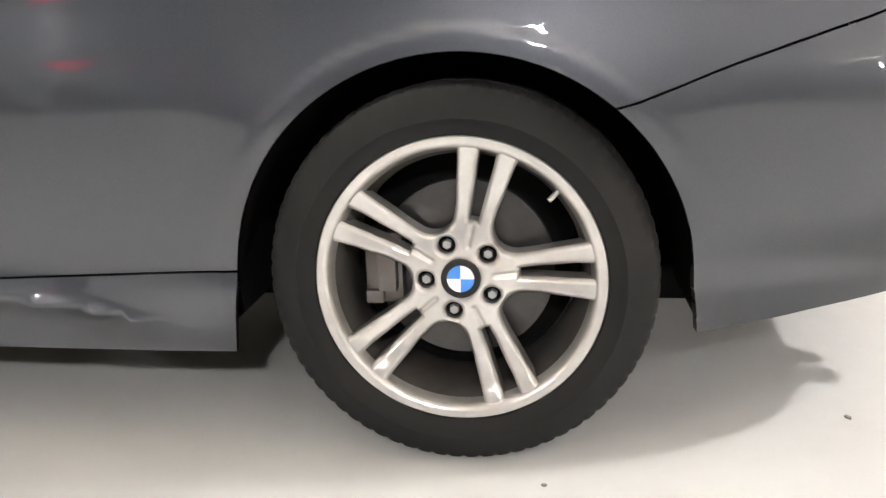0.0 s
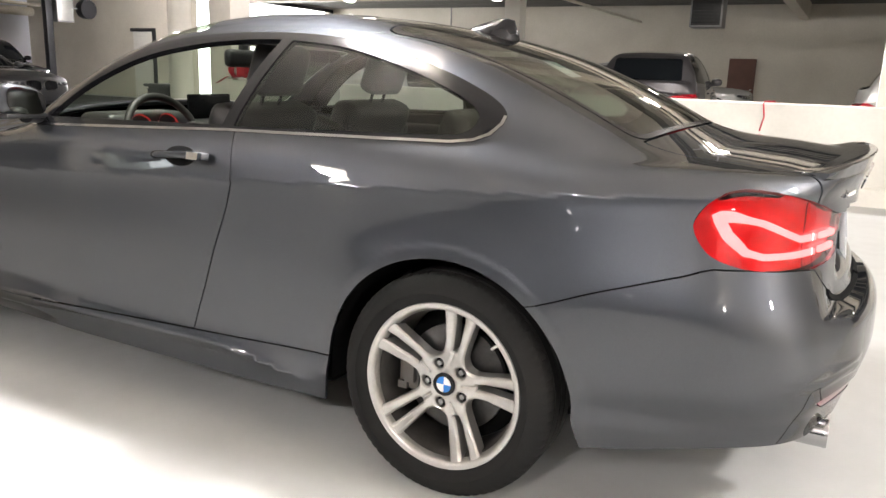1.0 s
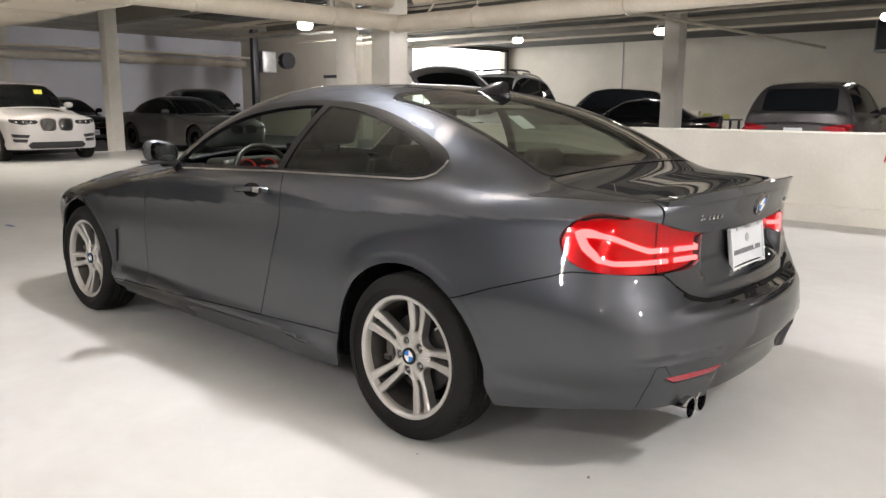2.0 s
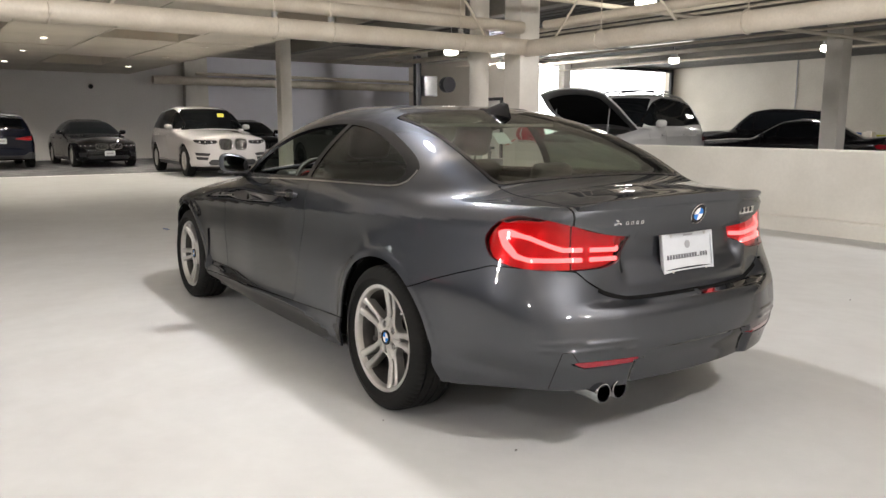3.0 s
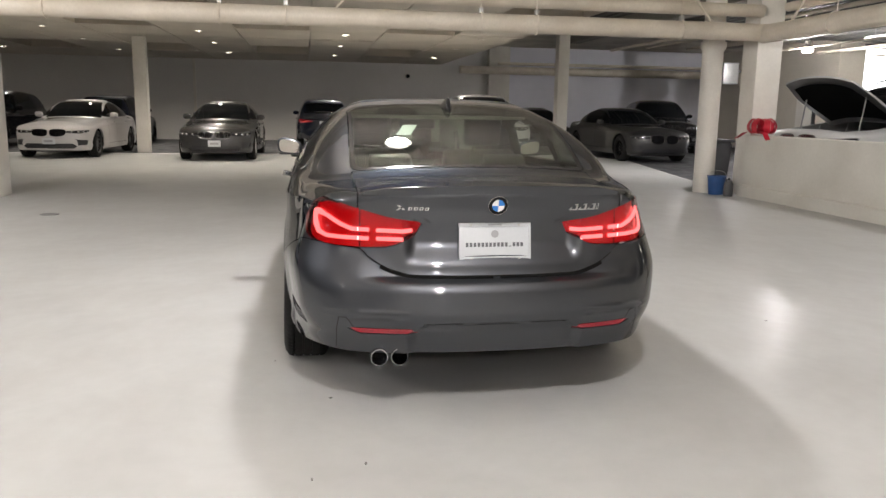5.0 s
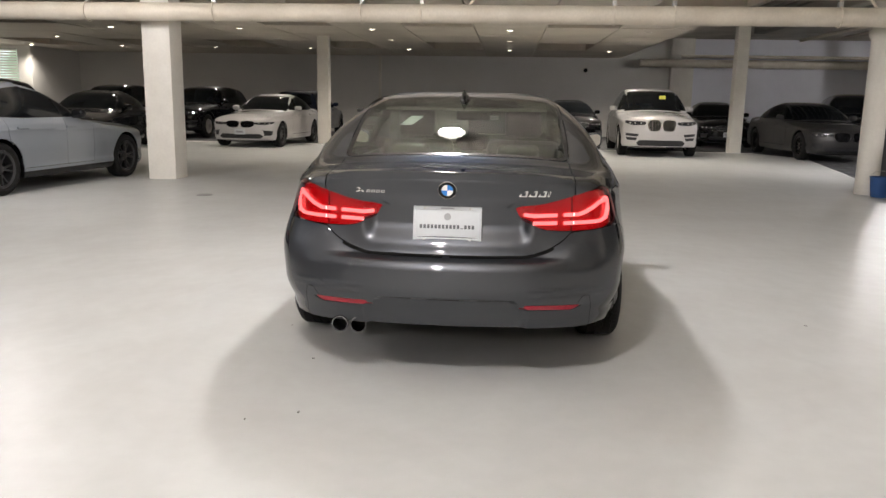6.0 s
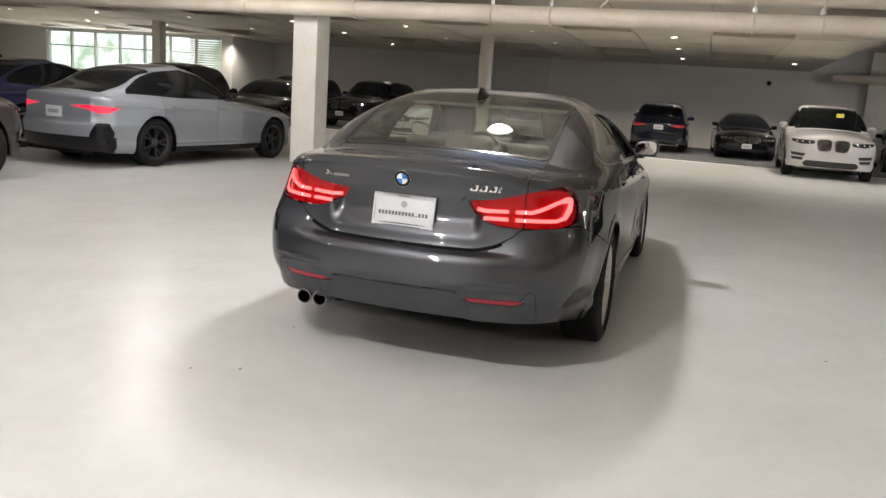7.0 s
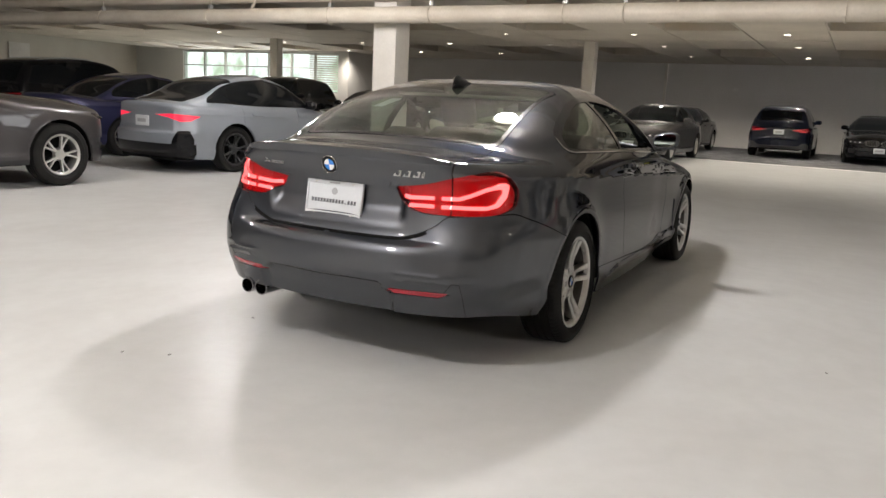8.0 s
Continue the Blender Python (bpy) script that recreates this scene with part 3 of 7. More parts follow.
def car_field(P):
    tb, crown, w0, sec, rear_in, rc, fz, tg, gw = (curve(P[k]) for k in ("top", "crown", "plan", "section", "rear_in", "rear", "front", "roof", "green"))
    rc2 = curve(P["rear_out"]) if "rear_out" in P else None
    zc, wb, ar = P["crease"], P["wheelbase"], P["arch"]
    belt, hub = P["belt"], P["hub"]

    def f(x, y, z):
        ay = np.abs(y)
        wide = w0(x) + sec(z) - rear_in(x) * ease(z, 0.6 * belt, 0.97 * belt)
        wide = wide + 0.013 * np.exp(-np.abs(z - (zc[0] + zc[1] * x)) / 0.030) * ease(x, -wb - 0.1, -wb + 0.6)
        for hx in (0.0, -wb):
            r = np.hypot(x - hx, z - hub)
            wide = wide + (0.011 * np.exp(-((r - ar) / 0.085) ** 2) + 0.0025 * ease(ar + 0.045 - r, 0.0, 0.02)) * ease(z, hub - 0.12, hub - 0.02)
        rear = rc(z) - P["rear_k"] * ay ** P["rear_p"]
        if rc2 is not None:
            out = ease(ay, 0.40, 0.62)
            rear = rear + (rc2(z) - rc(z)) * out
            wide = wide - (0.045 * ease(x, 0.28, 0.45) + 0.045 * ease(x, 0.45, 0.85)) * ease(-z, -0.46, -0.22)
            blade = 0.286 - 0.04 * ease(x, -0.8, -0.45)
            wide = wide + 0.026 * np.exp(-np.abs(z - blade) / np.where(z > blade, 0.016, 0.030)) * ease(x, -2.38, -1.7) * ease(-x, 0.42, 0.66)
        if P["recess"]:
            rear = rear - 0.05 * ease(-ay, -0.40, -0.335) * ease(z, 0.655, 0.76) * ease(-z, -0.853, -0.845)
            step = 0.425 - 0.035 * ease(ay, 0.30, 0.345)
            rear = rear - 0.026 * ease(-ay, -0.385, -0.345) * ease(-z, -step - 0.004, -step + 0.004)
            rear = rear + (0.007 * np.exp(-np.abs(z - 0.476) / 0.008) + 0.006 * np.exp(-np.abs(z - 0.447) / 0.007)) * ease(ay, 0.36, 0.44) * ease(-ay, -0.76, -0.70)
        front = P["nose"] + P["front_k"] * ay ** 2.2 + fz(z)
        body = smax(ay - wide, x - rear, P["corner"])
        body = smax(body, front - x, 0.16)
        body = smax(body, z - tb(x) + crown(x) * (ay / 0.8) ** 2.4, P["edge"])
        h = np.maximum(z - belt + 0.02, -0.1)
        side = ay - (gw(x) - P["tumble"] * h - P["tumble2"] * h * h)
        mid = P["mid"]
        xe = np.where(x < mid, x - P["bow_f"] * ay ** 2, x + P["bow_r"] * ay ** 2)
        green = smax(side, z - tg(xe) + P["roof_crown"] * ay ** 2.3, P["roof_edge"])
        green = np.maximum(green, np.maximum(x - P["green_end"][1], P["green_end"][0] - x))
        return smin(body, green, P["blend"])
    return f


def skin(P, f, n_rear, n_mid, n_front, rows):
    """Rays from a spine inside the car out to its surface: vertices and triangles of the side with y > 0."""
    x1, x0, zs = P["spine"][0], P["spine"][1], P["spine"][2]
    cols = [(x1, a) for a in np.linspace(0, math.pi / 2, n_rear, endpoint=False)]
    cols += [(x, math.pi / 2) for x in np.linspace(x1, x0, n_mid)]
    cols += [(x0, a) for a in np.linspace(math.pi / 2, math.pi, n_front + 1)[1:]]
    el = np.concatenate([np.linspace(radians(-42), radians(50), int(rows * 0.72), endpoint=False), np.linspace(radians(50), math.pi / 2, rows - int(rows * 0.72))])
    ox, psi = np.array([c[0] for c in cols]), np.array([c[1] for c in cols])
    ox, ps = np.repeat(ox, rows), np.repeat(psi, rows)
    ph = np.tile(el, len(cols))
    dx, dy, dz = np.cos(ph) * np.cos(ps), np.cos(ph) * np.sin(ps), np.sin(ph)

    def g(t):
        return f(ox + dx * t, dy * t, zs + dz * t)
    lo, hi, found = np.zeros_like(ox), np.full_like(ox, 3.0), np.zeros(len(ox), bool)
    for t in np.linspace(0.05, 3.0, 60):
        out = (g(np.full_like(ox, t)) > 0) & ~found
        hi[out], found[out] = t, True
        lo[~found] = t
    for _ in range(24):
        m = (lo + hi) / 2
        o = g(m) > 0
        hi, lo = np.where(o, m, hi), np.where(o, lo, m)
    V = np.stack([ox + dx * hi, np.abs(dy * hi), zs + dz * hi], 1)
    n = len(cols)
    i, j = np.meshgrid(np.arange(n - 1), np.arange(rows - 1), indexing="ij")
    a = (i * rows + j).ravel()
    b, c, d = a + rows, a + rows + 1, a + 1
    F = np.concatenate([np.stack([a, b, c], 1), np.stack([a, c, d], 1)])
    area = np.linalg.norm(np.cross(V[F[:, 1]] - V[F[:, 0]], V[F[:, 2]] - V[F[:, 0]]), axis=1)
    return V, F[area > 1e-9]


def gradient(f, V, e=1.5e-3):
    x, y, z = V.T
    s = np.where(y < 0, -1.0, 1.0)
    ya = np.abs(y)
    n = np.stack([f(x + e, ya, z) - f(x - e, ya, z), f(x, ya + e, z) - f(x, np.abs(ya - e), z), f(x, ya, z + e) - f(x, ya, z - e)], 1)
    n[:, 1] *= s
    return n / np.maximum(np.linalg.norm(n, axis=1, keepdims=True), 1e-9)


class Skin:
    """Triangles with a label each, cut along lines where a field is nought."""

    def __init__(self, V, F, label):
        self.V, self.F, self.L = V, F, np.full(len(F), label, dtype=object)

    def split(self, fun, mask):
        V, F = self.V, self.F
        g = fun(*V.T)
        s = g > 0
        cnt = s[F].sum(1)
        cross = mask(self.mid()) & (cnt > 0) & (cnt < 3)
        idx = np.nonzero(cross)[0]
        if not len(idx):
            return
        t = F[idx]
        odd = np.where(cnt[idx][:, None] == 1, s[t], ~s[t])
        k = odd.argmax(1)
        r = np.arange(len(t))
        a, b, c = t[r, k], t[r, (k + 1) % 3], t[r, (k + 2) % 3]
        pairs = np.concatenate([np.stack([a, b], 1), np.stack([a, c], 1)])
        pairs.sort(1)
        uniq, inv = np.unique(pairs, axis=0, return_inverse=True)
        inv = inv.ravel()
        ga, gb = g[uniq[:, 0]], g[uniq[:, 1]]
        u = np.clip(ga / (ga - gb), 0.02, 0.98)[:, None]
        self.V = np.concatenate([V, V[uniq[:, 0]] * (1 - u) + V[uniq[:, 1]] * u])
        p, q = inv[:len(t)] + len(V), inv[len(t):] + len(V)
        L = self.L[idx]
        keep = ~cross
        self.F = np.concatenate([F[keep], np.stack([a, p, q], 1), np.stack([p, b, c], 1), np.stack([p, c, q], 1)])
        self.L = np.concatenate([self.L[keep], L, L, L])

    def mid(self):
        return self.V[self.F].mean(1)

    def panel(self, label, fun, mask, gap=0.0, only=None):
        """What lies inside fun and mask gets the label; a seam of the width gap round it is taken away."""
        ok = (lambda m: mask(m) & np.isin(self.L, only)) if only else mask
        for e in ((gap / 2, -gap / 2) if gap else (0.0,)):
            self.split(lambda x, y, z: fun(x, y, z) - e, ok)
        m = self.mid()
        g, k = fun(*m.T), ok(m)
        self.L[k & (g > gap / 2)] = label
        if gap:
            self.L[k & (np.abs(g) <= gap / 2)] = "seam"

    def mesh(self, f, name, labels, mat, side=0, flange=0.012, inset=0.0):
        """side: 1 or -1 for one side alone (the hull is cut on y > 0), 0 for both sides in one mesh."""
        F = self.F[np.isin(self.L, labels)]
        if not len(F):
            return None
        used, F = np.unique(F, return_inverse=True)
        F = F.reshape(-1, 3)
        V = self.V[used]
        N = gradient(f, V)
        V = V - N * inset
        if flange:
            e = np.concatenate([F[:, [0, 1]], F[:, [1, 2]], F[:, [2, 0]]])
            key = np.sort(e, 1)
            _, first, cnt = np.unique(key, axis=0, return_index=True, return_counts=True)
            b = e[first[cnt == 1]]
            b = b[(V[b][:, :, 1] > 1e-4).any(1)]
            n0 = len(V)
            k = len(b)
            p0, p1 = V[b[:, 0]], V[b[:, 1]]
            q0, q1 = p0 - N[b[:, 0]] * flange, p1 - N[b[:, 1]] * flange
            fn = np.cross(p1 - p0, q0 - p0)
            fn = -fn / np.maximum(np.linalg.norm(fn, axis=1, keepdims=True), 1e-12)
            V = np.concatenate([V, p0, p1, q0, q1])
            N = np.concatenate([N, fn, fn, fn, fn])
            i = np.arange(k)
            F = np.concatenate([F, np.stack([n0 + k + i, n0 + i, n0 + 2 * k + i], 1), np.stack([n0 + k + i, n0 + 2 * k + i, n0 + 3 * k + i], 1)])
        flip = np.array([1.0, -1.0, 1.0])
        if side == -1:
            V, N, F = V * flip, N * flip, F[:, ::-1]
        elif side == 0:
            m = len(V)
            V, N, F = np.concatenate([V, V * flip]), np.concatenate([N, N * flip]), np.concatenate([F, F[:, ::-1] + m])
        # outward winding
        c = np.cross(V[F[:, 1]] - V[F[:, 0]], V[F[:, 2]] - V[F[:, 0]])
        bad = (c * N[F].sum(1)).sum(1) < 0
        F[bad] = F[bad][:, ::-1]
        me = bpy.data.meshes.new(name)
        me.vertices.add(len(V))
        me.vertices.foreach_set("co", V.ravel())
        me.loops.add(3 * len(F))
        me.loops.foreach_set("vertex_index", F.ravel())
        me.polygons.add(len(F))
        me.polygons.foreach_set("loop_start", np.arange(0, 3 * len(F), 3))
        me.polygons.foreach_set("use_smooth", np.ones(len(F), bool))
        me.update(calc_edges=True)
        me.normals_split_custom_set_from_vertices([tuple(n) for n in N])
        me.materials.append(mat)
        return me


def rounded(poly, keep=(), times=2):
    """Cuts the corners of an outline, but for those to keep."""
    p = [(q, i in keep) for i, q in enumerate(poly)]
    for _ in range(times):
        out = []
        for (a, ka), (b, kb) in zip(p, p[1:] + p[:1]):
            out.append((a, True) if ka else ((0.75 * a[0] + 0.25 * b[0], 0.75 * a[1] + 0.25 * b[1]), False))
            if not kb:
                out.append(((0.25 * a[0] + 0.75 * b[0], 0.25 * a[1] + 0.75 * b[1]), False))
        p = out
    return [q for q, _ in p]


def wrap(x, y):
    """Runs round the rear corner: the half width, then on along the flank."""
    return np.abs(y) + 0.8 * (0.97 - x)


def on_rear(f, a, z, lift=0.0, origin=0.25):
    """The point of the skin (y > 0) at the run a round the rear corner and the height z, and its normal."""
    ps = np.linspace(0, math.pi * 0.6, 240)
    lo, hi = np.zeros_like(ps), np.full_like(ps, 1.6)
    for _ in range(30):
        m = (lo + hi) / 2
        o = f(origin + np.cos(ps) * m, np.sin(ps) * m, np.full_like(ps, z)) > 0
        hi, lo = np.where(o, m, hi), np.where(o, lo, m)
    x, y = origin + np.cos(ps) * hi, np.sin(ps) * hi
    w = wrap(x, y)
    v = np.array([[np.interp(a, w, x), np.interp(a, w, y), z]])
    n = gradient(f, v)[0]
    return v[0] + n * lift, n


def on_flank(f, x, z, lift=0.0):
    lo, hi = 0.2, 1.2
    for _ in range(40):
        m = (lo + hi) / 2
        if f(np.array([x]), np.array([m]), np.array([z]))[0] > 0:
            hi = m
        else:
            lo = m
    v = np.array([[x, hi, z]])
    n = gradient(f, v)[0]
    return v[0] + n * lift, n


def ribbon(places, width, up, depth=0.004):
    """A thin raised band along (place, normal) pairs; its width runs across the way."""
    vs, fs = [], []
    P = [Vector(p) for p, _ in places]
    for i, (p, n) in enumerate(places):
        p, n = Vector(p), Vector(n)
        d = (P[min(i + 1, len(P) - 1)] - P[max(i - 1, 0)]).normalized()
        s = n.cross(d).normalized() * (width[i] if isinstance(width, (list, tuple)) else width) / 2
        vs += [p - s - n * depth, p - s * 0.85 + n * up, p + s * 0.85 + n * up, p + s - n * depth]
    for i in range(len(places) - 1):
        for k in range(3):
            fs.append((i * 4 + k, i * 4 + k + 1, i * 4 + k + 5, i * 4 + k + 4))
    fs += [(0, 1, 2, 3), tuple(len(vs) - 4 + k for k in (3, 2, 1, 0))]
    return vs, fs


def ribbon_mesh(name, places, width, up, mat, depth=0.004, flip=False):
    vs, fs = ribbon(places, width, up, depth)
    if flip:
        vs = [(v[0], -v[1], v[2]) for v in vs]
    bm = bmesh.new()
    bv = [bm.verts.new(v) for v in vs]
    for q in fs:
        bm.faces.new([bv[i] for i in q])
    return done(bm, name, mat, 40)


def dense(points, step=0.02):
    out = []
    for (a, b), (c, d) in zip(points, points[1:]):
        n = max(1, int(math.hypot(c - a, d - b) / step))
        out += [(a + (c - a) * i / n, b + (d - b) * i / n) for i in range(n)]
    return out + [points[-1]]


# ---- wheels: axis along y, outer face towards -y ----
def tyre_mesh(R, r, w, grooves=True, n=140):
    h = w / 2
    prof = [(r - 0.005, -h * 0.80), (r + 0.004, -h * 0.90), (r + 0.012, -h * 0.93), (r + 0.03, -h * 1.0), (r + 0.3 * (R - r), -h * 1.04), (r + 0.34 * (R - r), -h * 1.055), (r + 0.38 * (R - r), -h * 1.045), (r + 0.62 * (R - r), -h * 1.0),
            (R - 0.020, -h * 0.92), (R - 0.010, -h * 0.86), (R - 0.003, -h * 0.76)]
    edge = len(prof)
    marks = [-0.62, -0.60, -0.56, -0.54, -0.22, -0.20, -0.14, -0.12, 0.12, 0.14, 0.20, 0.22, 0.54, 0.56, 0.60, 0.62]
    for k, m in enumerate(marks):
        deep = grooves and k % 4 in (1, 2)
        prof.append((R - (0.008 if deep else 0.0), h * m))
    tail = [(a, -b) for a, b in reversed(prof[:edge])]
    prof += tail
    bm = bmesh.new()
    vs, fs = lathe(prof, n, "y")
    k = len(prof)
    # tread blocks: narrow cuts run across the shoulders and the outer ribs
    for i in range(n):
        if grooves and i % 4 == 0:
            for q in list(range(edge - 2, edge + 3)) + list(range(len(prof) - edge - 3, len(prof) - edge + 2)):
                x, y, z = vs[i * k + q]
                c = 1 - 0.0022 / R
                vs[i * k + q] = (x * c, y * (0.985 if abs(y) > 0.7 * h else 1.0), z * c)
    bv = [bm.verts.new(v) for v in vs]
    for q in fs:
        bm.faces.new([bv[i] for i in q])
    return done(bm, "tyre", RUBBER, 24)


def sweep(bm, stations):
    """A bar through stations of (centre, half width vector, top, bottom): top narrower than the root."""
    rows = []
    for c, s, d, top in stations:
        c, s, d = Vector(c), Vector(s), Vector(d)
        rows.append([bm.verts.new(c - s + d), bm.verts.new(c - s * 0.97 + d * 0.12), bm.verts.new(c - s * top), bm.verts.new(c + s * top), bm.verts.new(c + s * 0.97 + d * 0.12), bm.verts.new(c + s + d)])
    for a, b in zip(rows, rows[1:]):
        for k in range(5):
            bm.faces.new((a[k], a[k + 1], b[k + 1], b[k]))
    bm.faces.new(rows[0])
    bm.faces.new(list(reversed(rows[-1])))


def double_spoke_rim(R=0.254, w=0.20, mat=None, pairs=5, turn=77.0):
    """Lip and barrel, and one cast face: a fluted hub with lug holes from which pairs of spokes fork."""
    mat = mat or ALLOY
    h = w / 2
    yo = -h + 0.028
    back = curve([(0.03, 0.003), (0.045, 0.001), (0.072, 0.003), (0.098, 0.006), (0.13, 0.003), (0.165, -0.005), (0.205, -0.013), (0.232, -0.020), (0.252, -0.024)])
    half = curve([(0.03, 0.036), (0.07, 0.034), (0.10, 0.0335), (0.13, 0.0355), (0.165, 0.0415), (0.205, 0.0475), (0.232, 0.0525), (0.252, 0.058)])
    slot = curve([(0.03, 0.0015), (0.085, 0.003), (0.10, 0.0072), (0.13, 0.0092), (0.17, 0.0115), (0.21, 0.014), (0.252, 0.0145)])

    def shape(x, z):
        r, th = np.hypot(x, z), np.arctan2(z, x) - radians(turn)
        sector = 2 * math.pi / pairs
        th = (th + sector / 2) % sector - sector / 2
        t = r * np.sin(th)
        spoke = half(r) - np.abs(t)
        lug = th - np.sign(th) * sector / 2
        hole = np.hypot(r * np.cos(lug) - 0.0605, r * np.sin(lug)) - 0.0152
        face = smax(0.083 - r, spoke, 0.024)
        face = smax(face, r - 0.239, 0.014)
        cut = np.where(r > 0.094, np.hypot(np.maximum(np.abs(t) - slot(r), 0), 0) + np.minimum(np.abs(t) - slot(r), 0), 1.0)
        cut = np.maximum(cut, np.maximum(0.100 - r, r - 0.234))
        return r, t, np.minimum(np.minimum(face, hole), cut), hole

    def depth(x, z):
        r, t, s, hole = shape(x, z)
        y = yo + back(r) + 0.007 * np.clip(1 - s / 0.0085, 0, 1) ** 2
        y = y + 0.005 * np.exp(-(t / 0.0045) ** 2) * ease(r, 0.050, 0.058) * ease(-r, -0.14, -0.11)
        y = y + 0.004 * ease(-np.abs(t), -half(r), -slot(r)) * ease(r, 0.09, 0.13) * ease(-r, -0.232, -0.2)
        return y
    rs = np.concatenate([np.linspace(0.034, 0.10, 30, endpoint=False), np.linspace(0.10, 0.2465, 44)])
    na = 420
    ang = np.arange(na) * 2 * math.pi / na
    rr, aa = np.meshgrid(rs, ang, indexing="ij")
    x, z = (rr * np.cos(aa)).ravel(), (rr * np.sin(aa)).ravel()
    V = np.stack([x, np.zeros_like(x), z], 1)
    i, j = np.meshgrid(np.arange(len(rs) - 1), np.arange(na), indexing="ij")
    p, q = (i * na + j).ravel(), (i * na + (j + 1) % na).ravel()
    F = np.concatenate([np.stack([p, q, q + na], 1), np.stack([p, q + na, p + na], 1)])
    s = Skin(V, F, "void")
    s.panel("face", lambda x, y, z: shape(x, z)[2], lambda m: np.ones(len(m), bool))
    F = s.F[s.L == "face"]
    used, F = np.unique(F, return_inverse=True)
    F = F.reshape(-1, 3)
    V = s.V[used]
    V[:, 1] = depth(V[:, 0], V[:, 2])
    # walls of the openings run back into the wheel
    e = np.concatenate([F[:, [0, 1]], F[:, [1, 2]], F[:, [2, 0]]])
    _, first, cnt = np.unique(np.sort(e, 1), axis=0, return_index=True, return_counts=True)
    b = e[first[cnt == 1]]
    n0 = len(V)
    deep = np.array([0.0, 0.038, 0.0])
    V = np.concatenate([V, V[b[:, 0]], V[b[:, 1]], V[b[:, 0]] * np.array([0.995, 1, 0.995]) + deep, V[b[:, 1]] * np.array([0.995, 1, 0.995]) + deep])
    k, i = len(b), np.arange(len(b))
    F = np.concatenate([F, np.stack([n0 + i, n0 + k + i, n0 + 3 * k + i], 1), np.stack([n0 + i, n0 + 3 * k + i, n0 + 2 * k + i], 1)])
    prof = [(R - 0.002, -h + 0.012), (R, -h + 0.004), (R - 0.003, -h), (R - 0.012, -h + 0.001), (R - 0.017, -h + 0.003), (R - 0.021, -h + 0.008), (R - 0.025, -h + 0.020), (R - 0.028, -h + 0.030)]
    vs, fs = lathe(prof, 120, "y")
    o = len(V)
    V = [tuple(v) for v in V] + [tuple(v) for v in vs]
    F = [tuple(int(n) for n in f) for f in F] + [tuple(n + o for n in f) for f in fs]
    # the outer part draws in to the seat of the tyre
    V = np.array(V)
    r = np.hypot(V[:, 0], V[:, 2])
    V[:, [0, 2]] *= (1 - 0.010 * ease(r, 0.10, 0.24) / r)[:, None]
    me = mesh_of("rim", V.tolist(), F, mat)
    me.set_sharp_from_angle(angle=radians(50))
    return me


def many_spoke_rim(R, w, mat, spokes=10, fork=0.0):
    bm = bmesh.new()
    h = w / 2
    prof = [(R, -h + 0.006), (R - 0.004, -h), (R - 0.016, -h + 0.004), (R - 0.03, -h + 0.02), (R - 0.035, -h + 0.09), (R - 0.01, h)]
    vs, fs = lathe(prof, 48, "y")
    bv = [bm.verts.new(v) for v in vs]
    for q in fs:
        bm.faces.new([bv[i] for i in q])
    yo = -h + 0.025
    vs, fs = lathe([(0.0, yo), (0.035, yo), (0.065, yo + 0.01), (0.08, yo + 0.05)], 30, "y")
    bv = [bm.verts.new(v) for v in vs]
    for q in fs:
        bm.faces.new([bv[i] for i in q])
    for p in range(spokes):
        a = 2 * math.pi * p / spokes
        u, t = Vector((math.cos(a), 0, math.sin(a))), Vector((-math.sin(a), 0, math.cos(a)))
        for s in ((-1, 1) if fork else (0,)):
            st = [(u * r + t * s * o + Vector((0, yo + b, 0)), t * hw, Vector((0, 0.035, 0)), 0.75) for r, o, hw, b in ((0.05, 0, 0.017, 0.006), (0.5 * R, 0.35 * fork, 0.012, 0.008), (R - 0.018, fork, 0.013, 0.0))]
            sweep(bm, st)
    bmesh.ops.remove_doubles(bm, verts=bm.verts, dist=1e-5)
    return done(bm, "rim", mat, 35)


def cap_parts(parent, y, r=0.034):
    """Quartered blue and white centre cap in a black ring."""
    part("cap_ring", lathe_mesh("cap_ring", [(r * 0.68, y - 0.001), (r * 0.70, y - 0.003), (r * 0.97, y - 0.003), (r, y), (r, y + 0.012)], GLOSSBLACK, 36), None, parent, "gloss black ring of the centre cap")
    for k in range(4):
        bm = bmesh.new()
        pts = [(0, 0)] + [(math.cos(k * math.pi / 2 + i * math.pi / 16) * r * 0.68, math.sin(k * math.pi / 2 + i * math.pi / 16) * r * 0.68) for i in range(9)]
        v = [bm.verts.new((a, y - 0.0015, b)) for a, b in pts] 
        w = [bm.verts.new((a, y + 0.004, b)) for a, b in pts]
        bm.faces.new(v)
        for i in range(len(v)):
            bm.faces.new((v[i], w[i], w[(i + 1) % len(v)], v[(i + 1) % len(v)]))
        part("cap_quarter", done(bm, "cap_quarter", BLUE if k % 2 else WHITE), None, parent)


RIMS = {}


